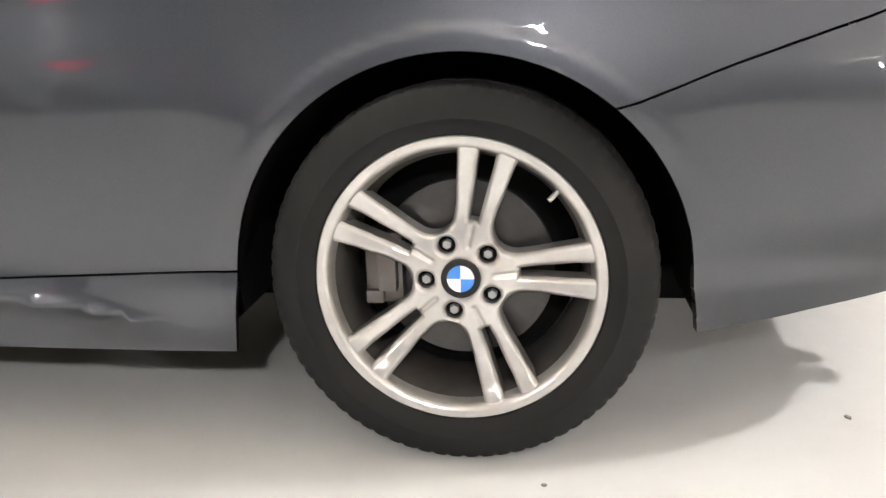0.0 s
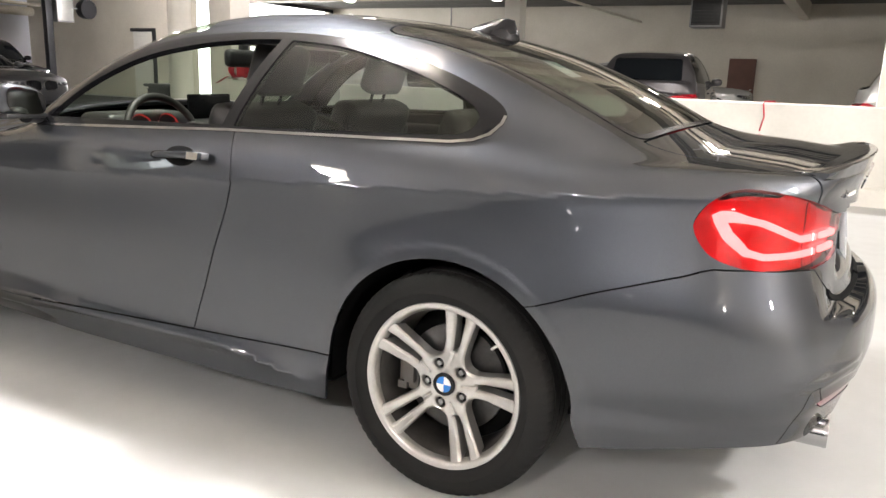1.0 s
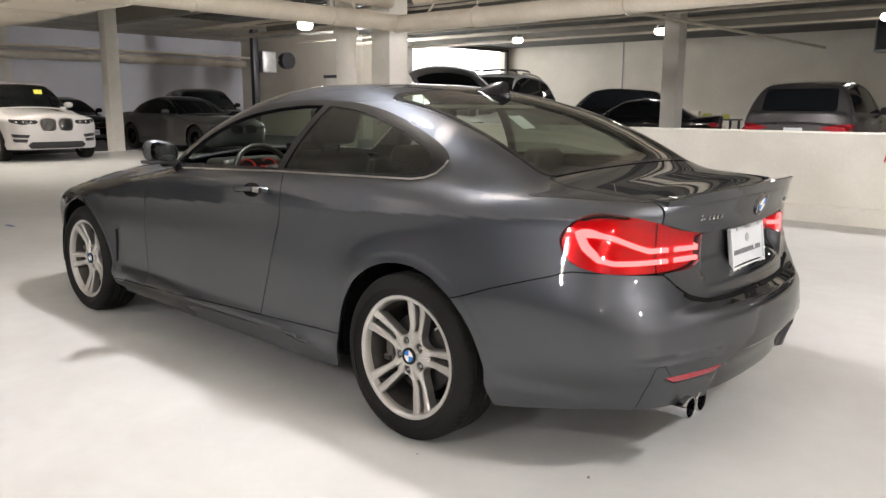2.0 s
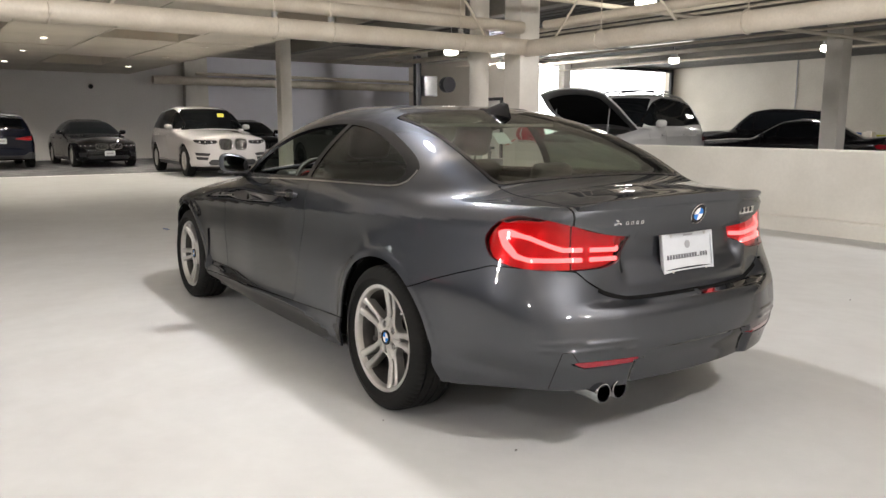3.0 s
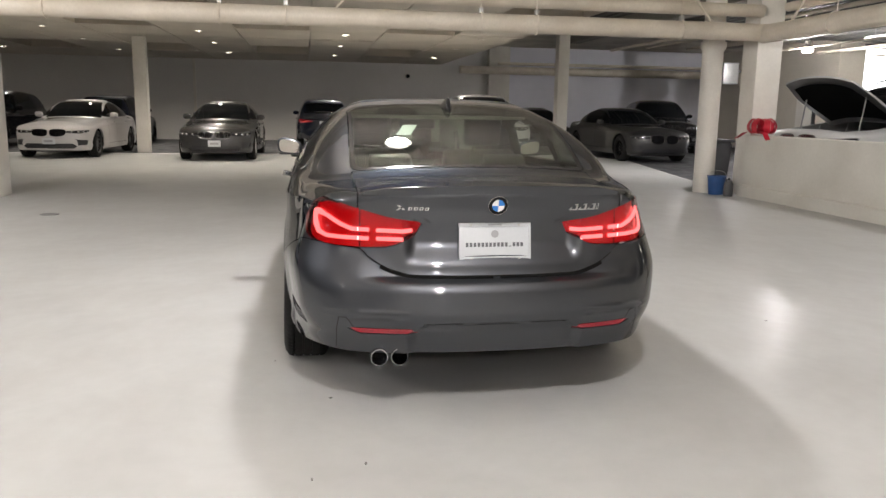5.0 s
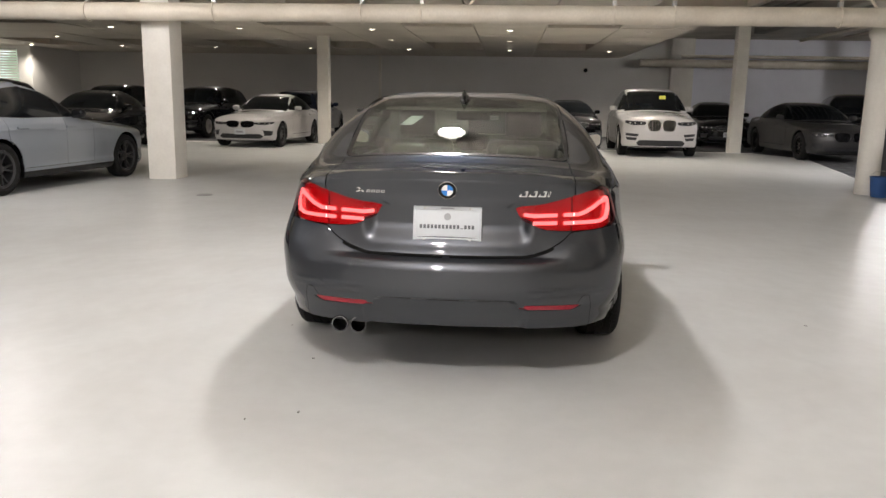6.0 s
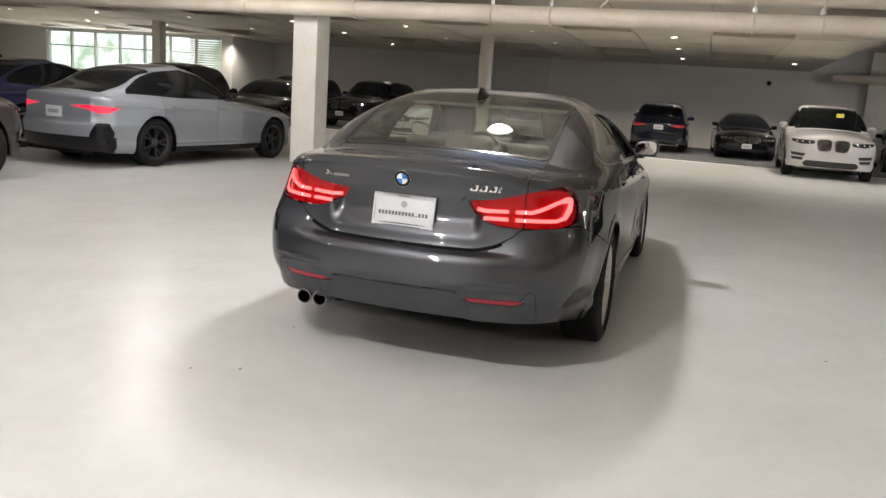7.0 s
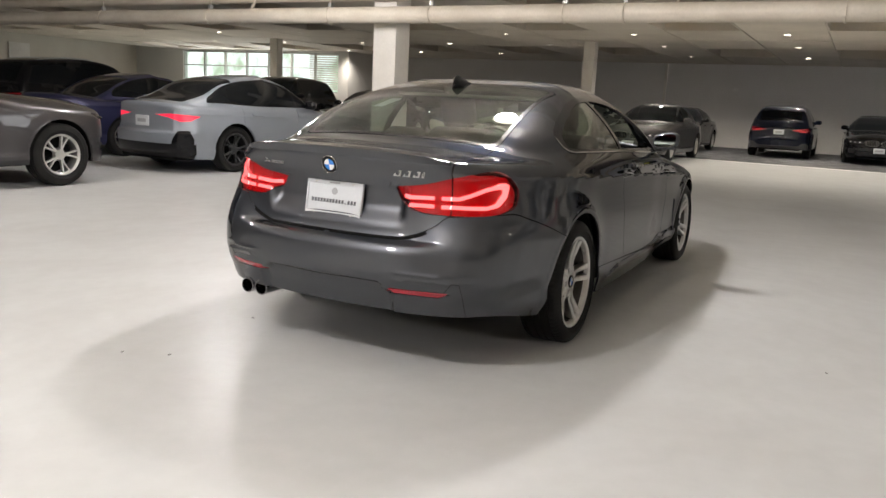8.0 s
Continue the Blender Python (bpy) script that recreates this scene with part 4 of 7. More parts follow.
def coupe_wheel(car):
    if not RIMS:
        RIMS["rim"], RIMS["tyre"] = double_spoke_rim(), tyre_mesh(0.328, 0.242, 0.225, True, 288)
    w = part("wheel", lathe_mesh("wheel", [(0.02, 0.03), (0.17, 0.03), (0.20, 0.05), (0.20, 0.10)], UNDER_AND_SHADE, 48), None, car)
    part("tyre", RIMS["tyre"], None, w, "worn black road tyre")
    rim = part("rim", RIMS["rim"], None, w, "silver five double-spoke alloy rim with brake dust")
    part("barrel", lathe_mesh("barrel", [(0.2165, -0.071), (0.212, -0.055), (0.207, -0.03), (0.205, 0.01), (0.208, 0.08), (0.224, 0.10)], SHADED_DUSTY, 96), None, w, "inner rim barrel with brake dust, coloured dark for its shade as well")
    part("brake_disc", lathe_mesh("brake_disc", [(0.03, -0.03), (0.075, -0.03), (0.078, -0.012), (0.082, -0.004), (0.158, -0.004), (0.158, 0.016), (0.05, 0.016)], DISC, 64), None, w, "worn steel brake disc")
    bm = bmesh.new()
    add_box(bm, (-0.175, -0.028, -0.06), (-0.105, 0.055, 0.07), 0.012, 2)
    add_box(bm, (-0.150, -0.045, -0.035), (-0.115, -0.02, 0.045), 0.008, 2)
    for z in (-0.045, 0.05):
        add_box(bm, (-0.172, -0.04, z - 0.012), (-0.14, -0.02, z + 0.012), 0.004, 2)
    part("caliper", done(bm, "caliper", CALIPER), None, w, "cast iron brake caliper")
    yo = -0.10 + 0.028
    for k in range(5):
        a = radians(77 + 36 + 72 * k)
        ob = part("lug_well", lathe_mesh("lug_well", [(0.0, yo + 0.024), (0.0165, yo + 0.024), (0.0165, yo + 0.012)], UNDER_AND_SHADE, 20), None, w)
        ob.location = (0.0605 * math.cos(a), 0, 0.0605 * math.sin(a))
        bm = bmesh.new()
        r = bmesh.ops.create_cone(bm, cap_ends=True, segments=6, radius1=0.0088, radius2=0.0078, depth=0.012, matrix=Matrix.Translation((0, yo + 0.017, 0)) @ Matrix.Rotation(radians(90), 4, "X"))
        ob = part("lug_bolt", done(bm, "lug_bolt", STEEL), None, w)
        ob.location = (0.0605 * math.cos(a), 0, 0.0605 * math.sin(a))
    a = radians(43)
    part("valve", tube_mesh("valve", [(0.222 * math.cos(a), -0.078, 0.222 * math.sin(a)), (0.200 * math.cos(a), -0.088, 0.200 * math.sin(a))], 0.0045, GALV, 8), None, w)
    cap_parts(w, yo - 0.001)
    return w


# ---- the grey coupe: rear axle over the origin, nose towards -x ----
COUPE = dict(
    wheelbase=2.81, hub=0.318, arch=0.378, belt=1.0, nose=-3.59, front_k=0.30, rear_k=0.33, rear_p=2.35, corner=0.15, edge=0.05, recess=True, green_end=(-2.35, 0.74),
    crease=(0.880, 0.052), tumble=0.42, tumble2=1.25, mid=-0.6, bow_f=0.24, bow_r=0.16, roof_crown=0.09, roof_edge=0.085, blend=0.05, spine=(0.25, -2.95, 0.62),
    top=[(-3.7, 0.58), (-3.58, 0.70), (-3.4, 0.79), (-3.0, 0.885), (-2.4, 0.945), (-1.95, 0.965), (-1.2, 0.985), (-0.5, 1.000), (0.42, 1.022), (0.75, 1.004), (0.90, 0.990), (0.97, 0.990), (1.1, 0.998)],
    crown=[(-3.6, 0.14), (-2.4, 0.085), (-1.8, 0.04), (-0.7, 0.025), (0.0, 0.035), (0.4, 0.06), (1.0, 0.05)],
    plan=[(-3.7, 0.60), (-3.5, 0.75), (-3.3, 0.83), (-3.0, 0.88), (-2.6, 0.898), (-1.5, 0.892), (-0.6, 0.893), (-0.1, 0.905), (0.3, 0.898), (0.5, 0.880), (0.7, 0.848), (0.85, 0.815), (1.1, 0.745)],
    section=[(0.10, -0.14), (0.18, -0.05), (0.24, -0.016), (0.30, -0.008), (0.36, -0.020), (0.47, -0.012), (0.62, 0.0), (0.76, -0.006), (0.84, -0.008), (0.90, -0.018), (0.96, -0.040), (1.06, -0.09)],
    rear_in=[(-3.7, 0.03), (-2.8, 0.02), (-2.0, 0.0), (-0.2, 0.0), (0.2, 0.02), (0.5, 0.065), (0.8, 0.105), (1.1, 0.12)],
    rear=[(0.10, 0.70), (0.20, 0.93), (0.27, 1.005), (0.35, 1.032), (0.40, 1.05), (0.48, 1.062), (0.56, 1.058), (0.595, 1.04), (0.618, 0.985), (0.66, 0.974), (0.80, 0.966), (0.88, 0.968), (0.94, 0.982), (0.98, 0.998), (1.1, 1.0)],
    rear_out=[(0.10, 0.70), (0.20, 0.93), (0.27, 1.005), (0.35, 1.032), (0.40, 1.048), (0.48, 1.052), (0.55, 1.044), (0.62, 1.020), (0.69, 0.990), (0.74, 0.975), (0.80, 0.968), (0.88, 0.968), (0.94, 0.982), (0.98, 0.998), (1.1, 1.0)],
    front=[(0.1, 0.25), (0.2, 0.08), (0.3, 0.02), (0.5, 0.0), (0.62, 0.02), (0.72, 0.10), (0.9, 0.5)],
    roof=[(-2.4, 0.77), (-2.03, 1.0), (-1.79, 1.150), (-1.57, 1.262), (-1.4, 1.325), (-1.2, 1.366), (-1.0, 1.382), (-0.8, 1.383), (-0.6, 1.374), (-0.4, 1.350), (-0.2, 1.310), (0.0, 1.255), (0.2, 1.180), (0.36, 1.106), (0.48, 1.044), (0.65, 0.955), (0.8, 0.86)],
    green=[(-2.3, 0.66), (-1.95, 0.80), (-1.5, 0.852), (-0.6, 0.862), (-0.25, 0.848), (0.1, 0.812), (0.35, 0.745), (0.52, 0.685), (0.75, 0.58)])

LAMP = [(0.365, 0.848), (0.43, 0.742), (0.65, 0.733), (1.03, 0.752), (1.085, 0.835), (1.05, 0.885), (0.98, 0.928), (0.88, 0.938), (0.65, 0.898), (0.50, 0.862)]
UNDER_LAMP = curve([(-0.1, 0.620), (0.36, 0.622), (0.47, 0.642), (0.58, 0.690), (0.65, 0.731), (1.03, 0.748), (1.13, 0.725), (1.32, 0.668), (1.48, 0.610), (2.2, 0.45)])
QUARTER = [(-0.785, 0.998), (-0.722, 1.276), (-0.55, 1.264), (-0.40, 1.238), (-0.2, 1.186), (-0.06, 1.136), (0.012, 1.100), (0.034, 1.075), (0.030, 1.048), (0.005, 1.024), (-0.04, 1.014)]
FRONTWIN = [(-1.69, 0.978), (-1.58, 1.080), (-1.45, 1.162), (-1.32, 1.222), (-1.1, 1.263), (-0.9, 1.278), (-0.758, 1.278), (-0.822, 0.998)]
DLO = [(-1.81, 0.945), (-1.70, 1.055), (-1.55, 1.162), (-1.37, 1.248), (-1.15, 1.287), (-0.9, 1.300), (-0.7, 1.297), (-0.5, 1.281), (-0.3, 1.244), (-0.12, 1.190), (-0.02, 1.154), (0.06, 1.118), (0.10, 1.088), (0.108, 1.066), (0.085, 1.032), (0.035, 1.008), (-0.03, 0.999), (-0.455, 0.992), (-0.806, 0.985), (-1.3, 0.966)]
DOOR = [(-2.03, 0.36), (-2.0, 0.6), (-1.965, 0.85), (-1.93, 1.08), (-0.775, 1.08), (-0.765, 0.98), (-0.752, 0.89), (-0.748, 0.83), (-0.772, 0.75), (-0.815, 0.64), (-0.868, 0.50), (-0.915, 0.385), (-0.934, 0.322), (-2.05, 0.278)]


LAMP, DLO, QUARTER, FRONTWIN = rounded(LAMP, (0,)), rounded(DLO), rounded(QUARTER, (0, 1)), rounded(FRONTWIN, (0, 6, 7))


def coupe():
    P = COUPE
    f = car_field(P)
    V, F = skin(P, f, 84, 300, 44, 170)
    s = Skin(V, F, "body")
    every = lambda m: np.ones(len(m), bool)
    flank = lambda m: (m[:, 1] > 0.5) & (m[:, 2] < 1.02)
    # floor of the shell
    low = curve([(-4, 0.20), (-3.1, 0.19), (-2.4, 0.19), (-0.4, 0.19), (0.39, 0.222), (0.62, 0.260), (0.8, 0.284), (0.95, 0.286), (1.2, 0.29)])
    s.panel("below", lambda x, y, z: low(x) - z, every)
    for hx in (0.0, -2.81):
        s.panel("below", lambda x, y, z: np.minimum(0.378 - np.hypot(x - hx, z - 0.318), y - 0.6), lambda m: (np.abs(m[:, 0] - hx) < 0.6) & (m[:, 2] < 0.8) & (m[:, 1] > 0.55))
        s.panel("below", lambda x, y, z: np.minimum(0.378 + 0.18 * (0.318 - z) - np.abs(x - hx), 0.318 - z), lambda m: (np.abs(m[:, 0] - hx) < 0.6) & (m[:, 2] < 0.4) & (m[:, 1] > 0.55))
    # glass
    win = lambda m: (m[:, 2] > 0.91) & (m[:, 1] > 0.45) & (m[:, 0] < 0.2) & (m[:, 0] > -1.95)
    s.panel("window_trim", lambda x, y, z: inside(x, z, DLO), win)
    s.panel("quarter_glass", lambda x, y, z: inside(x, z, QUARTER) - 0.004, win, only=["window_trim"])
    s.panel("open_window", lambda x, y, z: inside(x, z, FRONTWIN) - 0.004, win, only=["window_trim"])
    base = lambda y: 0.482 - 0.16 * y ** 2
    rg = lambda x, y, z: smin(smin(x + 0.395 + 0.05 * y ** 2, base(y) - x, 0.04), 0.565 + 0.02 * ease(x, -0.4, 0.4) - y, 0.06)
    rear_top = lambda m: (m[:, 0] > -0.6) & (m[:, 0] < 0.6) & (m[:, 2] > 0.99) & (m[:, 1] < 0.7)
    s.panel("rear_frit", rg, rear_top, 0.006, only=["body"])
    s.panel("rear_glass", lambda x, y, z: rg(x, y, z) - 0.022, rear_top, only=["rear_frit"])
    ws = lambda x, y, z: smin(smin(x + 2.00 - 0.24 * y ** 2, -1.22 + 0.24 * y ** 2 - x, 0.04), 0.70 - 0.12 * ease(x, -2.0, -1.1) - y, 0.05)
    s.panel("windscreen", ws, lambda m: (m[:, 0] < -0.9) & (m[:, 0] > -2.2) & (m[:, 2] > 0.965) & (m[:, 1] < 0.76), 0.006, only=["body"])
    # tail lamps
    tail = lambda m: (m[:, 0] > 0.45) & (m[:, 2] < 0.98) & (m[:, 2] > 0.7)
    s.panel("lamp", lambda x, y, z: inside(wrap(x, y), z, LAMP) , tail, 0.003, only=["body"])
    s.panel("lamp_inner", lambda x, y, z: 0.583 - y, tail, 0.006, only=["lamp"])
    # boot lid, bumper, bonnet, doors, sills
    lid = lambda x, y, z: np.minimum(np.minimum(0.583 - y, x - base(y) - 0.004), z - UNDER_LAMP(wrap(x, y)))
    s.panel("lid", lid, lambda m: (m[:, 0] > 0.3) & (m[:, 1] < 0.75) & (m[:, 2] > 0.58), 0.006, only=["body"])
    s.panel("bumper", lambda x, y, z: UNDER_LAMP(wrap(x, y)) - z, lambda m: (m[:, 0] > 0.16) & (m[:, 2] < 0.8), 0.004, only=["body"])
    s.panel("reflector", lambda x, y, z: inside(wrap(x, y), z, [(0.315, 0.381), (0.60, 0.376), (0.655, 0.398), (0.63, 0.402), (0.325, 0.404)]), lambda m: (m[:, 0] > 0.7) & (m[:, 2] < 0.5), 0.003, only=["bumper"])
    s.panel("bonnet", lambda x, y, z: np.minimum(np.minimum(-2.03 + 0.24 * y ** 2 - x, x + 3.42 - 0.3 * y ** 2), 0.755 - 0.1 * ease(-x, 2.6, 3.5) - y), lambda m: (m[:, 0] < -1.7) & (m[:, 2] > 0.7) & (m[:, 1] < 0.85), 0.005, only=["body"])
    s.panel("door", lambda x, y, z: inside(x, z, DOOR), flank, 0.0045, only=["body"])
    sill = lambda x, y, z: 0.343 + 0.04 * (x + 0.385) - z
    s.panel("sill", sill, lambda m: flank(m) & (m[:, 0] > -2.5) & (m[:, 0] < -0.3), 0.004, only=["body"])
    s.panel("vent", lambda x, y, z: inside(x, z, [(-2.355, 0.56), (-2.30, 0.575), (-2.325, 0.50), (-2.375, 0.37), (-2.392, 0.37)]), flank, 0.0, only=["body"])
    car = tagged(empty("coupe_car"), "dark grey metallic two-door coupe with lit red tail lamps", "car")
    body = part("body", s.mesh(f, "body", ["body"], PAINT), None, car)
    for side in (1, -1):
        d = part("door", s.mesh(f, "door", ["door"], PAINT, side), None, car)
        handle(f, d, side)
        part("side_skirt", s.mesh(f, "side_skirt", ["sill"], PAINT, side), None, car)
        part("window_trim", s.mesh(f, "window_trim", ["window_trim"], GLOSSBLACK, side, 0.02), None, car, "gloss black window surround")
        part("quarter_window", s.mesh(f, "quarter_window", ["quarter_glass"], GLASS, side, 0.0, 0.004), None, car, "dark tinted quarter window")
        part("fender_vent", s.mesh(f, "fender_vent", ["vent"], BLACK, side, 0.0, 0.012), None, car, "black vent slot behind the front wheel")
        tail_lamp(f, s, car, side)
        part("reflector", s.mesh(f, "reflector", ["reflector"], REDREFL, side, 0.006, 0.002), None, car, "red reflector strip in the bumper")
        # bright strip under the windows
        way = dense([(-1.78, 0.949), (-1.3, 0.968), (-0.806, 0.987), (-0.455, 0.994), (-0.03, 1.001), (0.03, 1.009), (0.072, 1.027), (0.097, 1.055), (0.101, 1.075)], 0.012)
        line = [on_flank(f, x, z, 0.002) for x, z in way]
        part("belt_strip", ribbon_mesh("belt_strip", line, 0.011, 0.0025, DARKCHROME, flip=side < 0), None, car, "satin chrome strip under the side windows")
        seam = [on_rear(f, a, z, 0.0) for a, z in dense([(0.625, 0.402), (0.662, 0.446), (0.705, 0.444), (0.728, 0.39), (0.765, 0.29)], 0.01)]
        part("bumper_seam", ribbon_mesh("bumper_seam", seam, 0.0032, 0.0005, UNDER_AND_SHADE, flip=side < 0), None, car)
        mirror(f, car, side)
    lid_ob = part("boot_lid", s.mesh(f, "boot_lid", ["lid"], PAINT), None, car)
    bump = part("rear_bumper", s.mesh(f, "rear_bumper", ["bumper"], PAINT), None, car)
    part("bonnet", s.mesh(f, "bonnet", ["bonnet"], PAINT), None, car)
    part("rear_frit", s.mesh(f, "rear_frit", ["rear_frit"], GLOSSBLACK, 0, 0.01), None, car, "black edge band of the rear window")
    part("rear_window", s.mesh(f, "rear_window", ["rear_glass"], REARGLASS, 0, 0.0), None, car, "tinted sloping rear window")
    glue = []
    for x, y in ((0.012, -0.285), (0.022, -0.212), (0.142, -0.264), (0.132, -0.338)):
        z = [q for q in np.linspace(1.0, 1.4, 800) if f(np.array([x]), np.array([-y]), np.array([q]))[0] < 0][-1]
        glue.append((x, y, z - 0.008))
    part("window_sticker", mesh_of("window_sticker", glue + [(a, b, c - 0.001) for a, b, c in glue], [(0, 1, 2, 3), (7, 6, 5, 4)], PLATEW), None, car, "small white sticker inside the rear window")
    part("windscreen", s.mesh(f, "windscreen", ["windscreen"], REARGLASS, 0, 0.0), None, car, "clear front windscreen")
    # near-black ribbon on the skin stands in for the shade below the lid
    gap = [on_rear(f, a, float(UNDER_LAMP(a)) - 0.006, 0.001) for a in np.linspace(0.0, 0.53, 40)]
    for side in (1, -1):
        part("bumper_gap_shade", ribbon_mesh("bumper_gap_shade", gap, 0.018, 0.003, UNDER_AND_SHADE, flip=side < 0), None, bump, "dark ribbon put on as the shaded gap under the boot lid")
    lip_spoiler(f, lid_ob)
    badges(f, lid_ob)
    licence_plate(f, lid_ob)
    tailpipes(car)
    underbody(car)
    for hx, y in ((0.0, 0.0), (-2.81, 0.0)):
        for sgn in (-1, 1):
            w = coupe_wheel(car)
            # outer face flush with the arch lip
            m = Matrix.Translation((hx, sgn * 0.797 if hx == 0.0 else sgn * 0.785, 0.322)) @ Matrix.Rotation(radians(1.5 * sgn), 4, "X")
            if sgn > 0:
                m = m @ Matrix.Rotation(math.pi, 4, "Z")
            if hx < -1:
                m = m @ Matrix.Rotation(radians(31), 4, "Y")
            w.matrix_local = m
    cabin(car)
    return car


def tail_lamp(f, s, car, side):
    """Red lens over a red housing with lit light guides: the outer half on the wing, the inner half on the lid."""
    for label, name in (("lamp", "tail_lamp"), ("lamp_inner", "lid_lamp")):
        lens = part(name, s.mesh(f, name, [label], REDLENS, side, 0.0, 0.001), None, car, "lit red tail lamp")
        part("lamp_housing", s.mesh(f, "lamp_housing", [label], LITHOUSE, side, 0.0, 0.026), None, lens)
        if label == "lamp":
            ways = [dense([(0.605, 0.808), (0.70, 0.810), (0.77, 0.828), (0.87, 0.858), (0.96, 0.873), (1.005, 0.872), (0.985, 0.830), (0.935, 0.790), (0.87, 0.777), (0.605, 0.772)], 0.008)]
        else:
            ways = [dense([(0.565, 0.807), (0.408, 0.804)], 0.012), dense([(0.565, 0.772), (0.425, 0.770)], 0.012)]
        for w in ways:
            pts = []
            for a, z in w:
                p, n = on_rear(f, a, z, -0.014)
                pts.append((p, n))
            part("light_guide", ribbon_mesh("light_guide", pts, [0.017 + 0.012 * float(ease(a, 0.90, 0.98)) for a, _ in w], 0.004, REDBAR, flip=side < 0), None, lens, "glowing pink-red light guide")


def handle(f, door, side):
    pts = []
    for x in np.linspace(-1.075, -0.845, 16):
        t = (x + 0.96) / 0.115
        p, n = on_flank(f, x, 0.895 + 0.006 * t, 0.034 * (1 - t ** 6) + 0.004)
        pts.append((p, n))
    h = part("handle", tube_mesh("handle", [(q[0], q[1] * side, q[2]) for q, _ in pts], 0.0125, PAINT, 14), None, door, "body-coloured pull handle")
    p, n = on_flank(f, -0.87, 0.896, 0.042)
    part("handle_cap", ribbon_mesh("handle_cap", [(p + np.array([dx, 0, 0]), n) for dx in (-0.022, 0.0, 0.024)], 0.026, 0.007, DARKCHROME, 0.01, side < 0), None, door, "chrome end of the handle")
    # flat dark patch on the flank, coloured like the shade of a finger recess
    cup = [on_flank(f, x, 0.897, 0.0) for x in np.linspace(-1.04, -0.90, 12)]
    part("handle_cup_shade", ribbon_mesh("handle_cup_shade", cup, [0.01, 0.04, 0.055, 0.062, 0.066, 0.068, 0.068, 0.066, 0.062, 0.055, 0.04, 0.01], 0.0012, UNDER_AND_SHADE, 0.003, side < 0), None, door, "dark patch put on as the shade of the finger recess behind the handle")


def mirror(f, car, side):
    """Rounded housing with a flat back in which the glass sits, on a foot at the window corner."""
    bm = bmesh.new()
    bmesh.ops.create_uvsphere(bm, u_segments=36, v_segments=22, radius=1.0)
    for v in bm.verts:
        x, y, z = v.co
        yy = math.copysign(abs(y) ** 0.72, y)
        zz = math.copysign(abs(z) ** 0.72, z)
        k = 1.0 - 0.34 * max(0, -x) ** 1.5
        v.co = Vector((x * (0.035 if x > 0 else 0.095), yy * 0.092 * k, zz * 0.060 * k * (1 + 0.10 * yy) + 0.010 * yy))
    sh = part("mirror_housing", done(bm, "mirror_housing", PAINT, 60), None, car, "grey door mirror housing")
    sh.location = (-1.73, side * 0.915, 1.035)
    if side < 0:
        sh.scale = (1, -1, 1)
    bm = bmesh.new()
    bmesh.ops.create_circle(bm, cap_ends=True, segments=36, radius=1.0)
    for v in bm.verts:
        yy, zz = math.copysign(abs(v.co.x) ** 0.6, v.co.x), math.copysign(abs(v.co.y) ** 0.6, v.co.y)
        v.co = Vector((0.037, yy * 0.074, zz * 0.045 * (1 + 0.10 * yy) + 0.010 * yy))
    part("mirror_glass", done(bm, "mirror_glass", MIRRORGLASS), None, sh, "mirror glass")
    bm = bmesh.new()
    add_box(bm, (-0.075, -0.082, -0.060), (0.034, 0.078, -0.042), 0.008, 2)
    part("mirror_base", done(bm, "mirror_base", BLACK, 50), None, sh, "black lower edge of the mirror")
    bm = bmesh.new()
    vs, fs = tube([(-1.73, side * 0.90, 0.975), (-1.74, side * 0.85, 0.968), (-1.76, side * 0.79, 0.965)], 0.032, 12)
    bv = [bm.verts.new((v[0], v[1], 0.972 + (v[2] - 0.972) * 0.5)) for v in vs]
    for q in fs:
        bm.faces.new([bv[i] for i in q])
    part("mirror_arm", done(bm, "mirror_arm", BLACK, 50), None, car)


def lip_spoiler(f, lid):
    """Thin body-coloured lip along the trailing edge of the boot lid."""
    bm = bmesh.new()
    rows = []
    for y in np.linspace(-0.568, 0.568, 70):
        ay = abs(float(y))
        lo, hi = 0.6, 1.2
        for _ in range(40):
            m = (lo + hi) / 2
            lo, hi = (lo, m) if f(np.array([m]), np.array([ay]), np.array([0.955]))[0] > 0 else (m, hi)
        xe = lo

        def top(x):
            a, b = 0.85, 1.2
            for _ in range(40):
                c = (a + b) / 2
                a, b = (a, c) if f(np.array([x]), np.array([ay]), np.array([c]))[0] > 0 else (c, b)
            return a
        fade = min(1.0, (0.575 - ay) / 0.10)
        h = 0.004 + 0.014 * fade
        x1 = xe - 0.085
        rows.append([bm.verts.new(q) for q in ((x1, y, top(x1) - 0.001), (x1 + 0.045, y, top(x1 + 0.045) + 0.35 * h), (xe + 0.004, y, top(xe - 0.03) + h), (xe + 0.011, y, top(xe - 0.03) + h - 0.003), (xe + 0.008, y, top(xe - 0.03) + h - 0.010), (xe - 0.002, y, 0.955))])
    for a, b in zip(rows, rows[1:]):
        for k in range(5):
            bm.faces.new((a[k], a[k + 1], b[k + 1], b[k]))
    bm.faces.new(rows[0])
    bm.faces.new(list(reversed(rows[-1])))
    part("lip_spoiler", done(bm, "lip_spoiler", PAINT, 40), None, lid, "body-coloured lip on the boot edge")


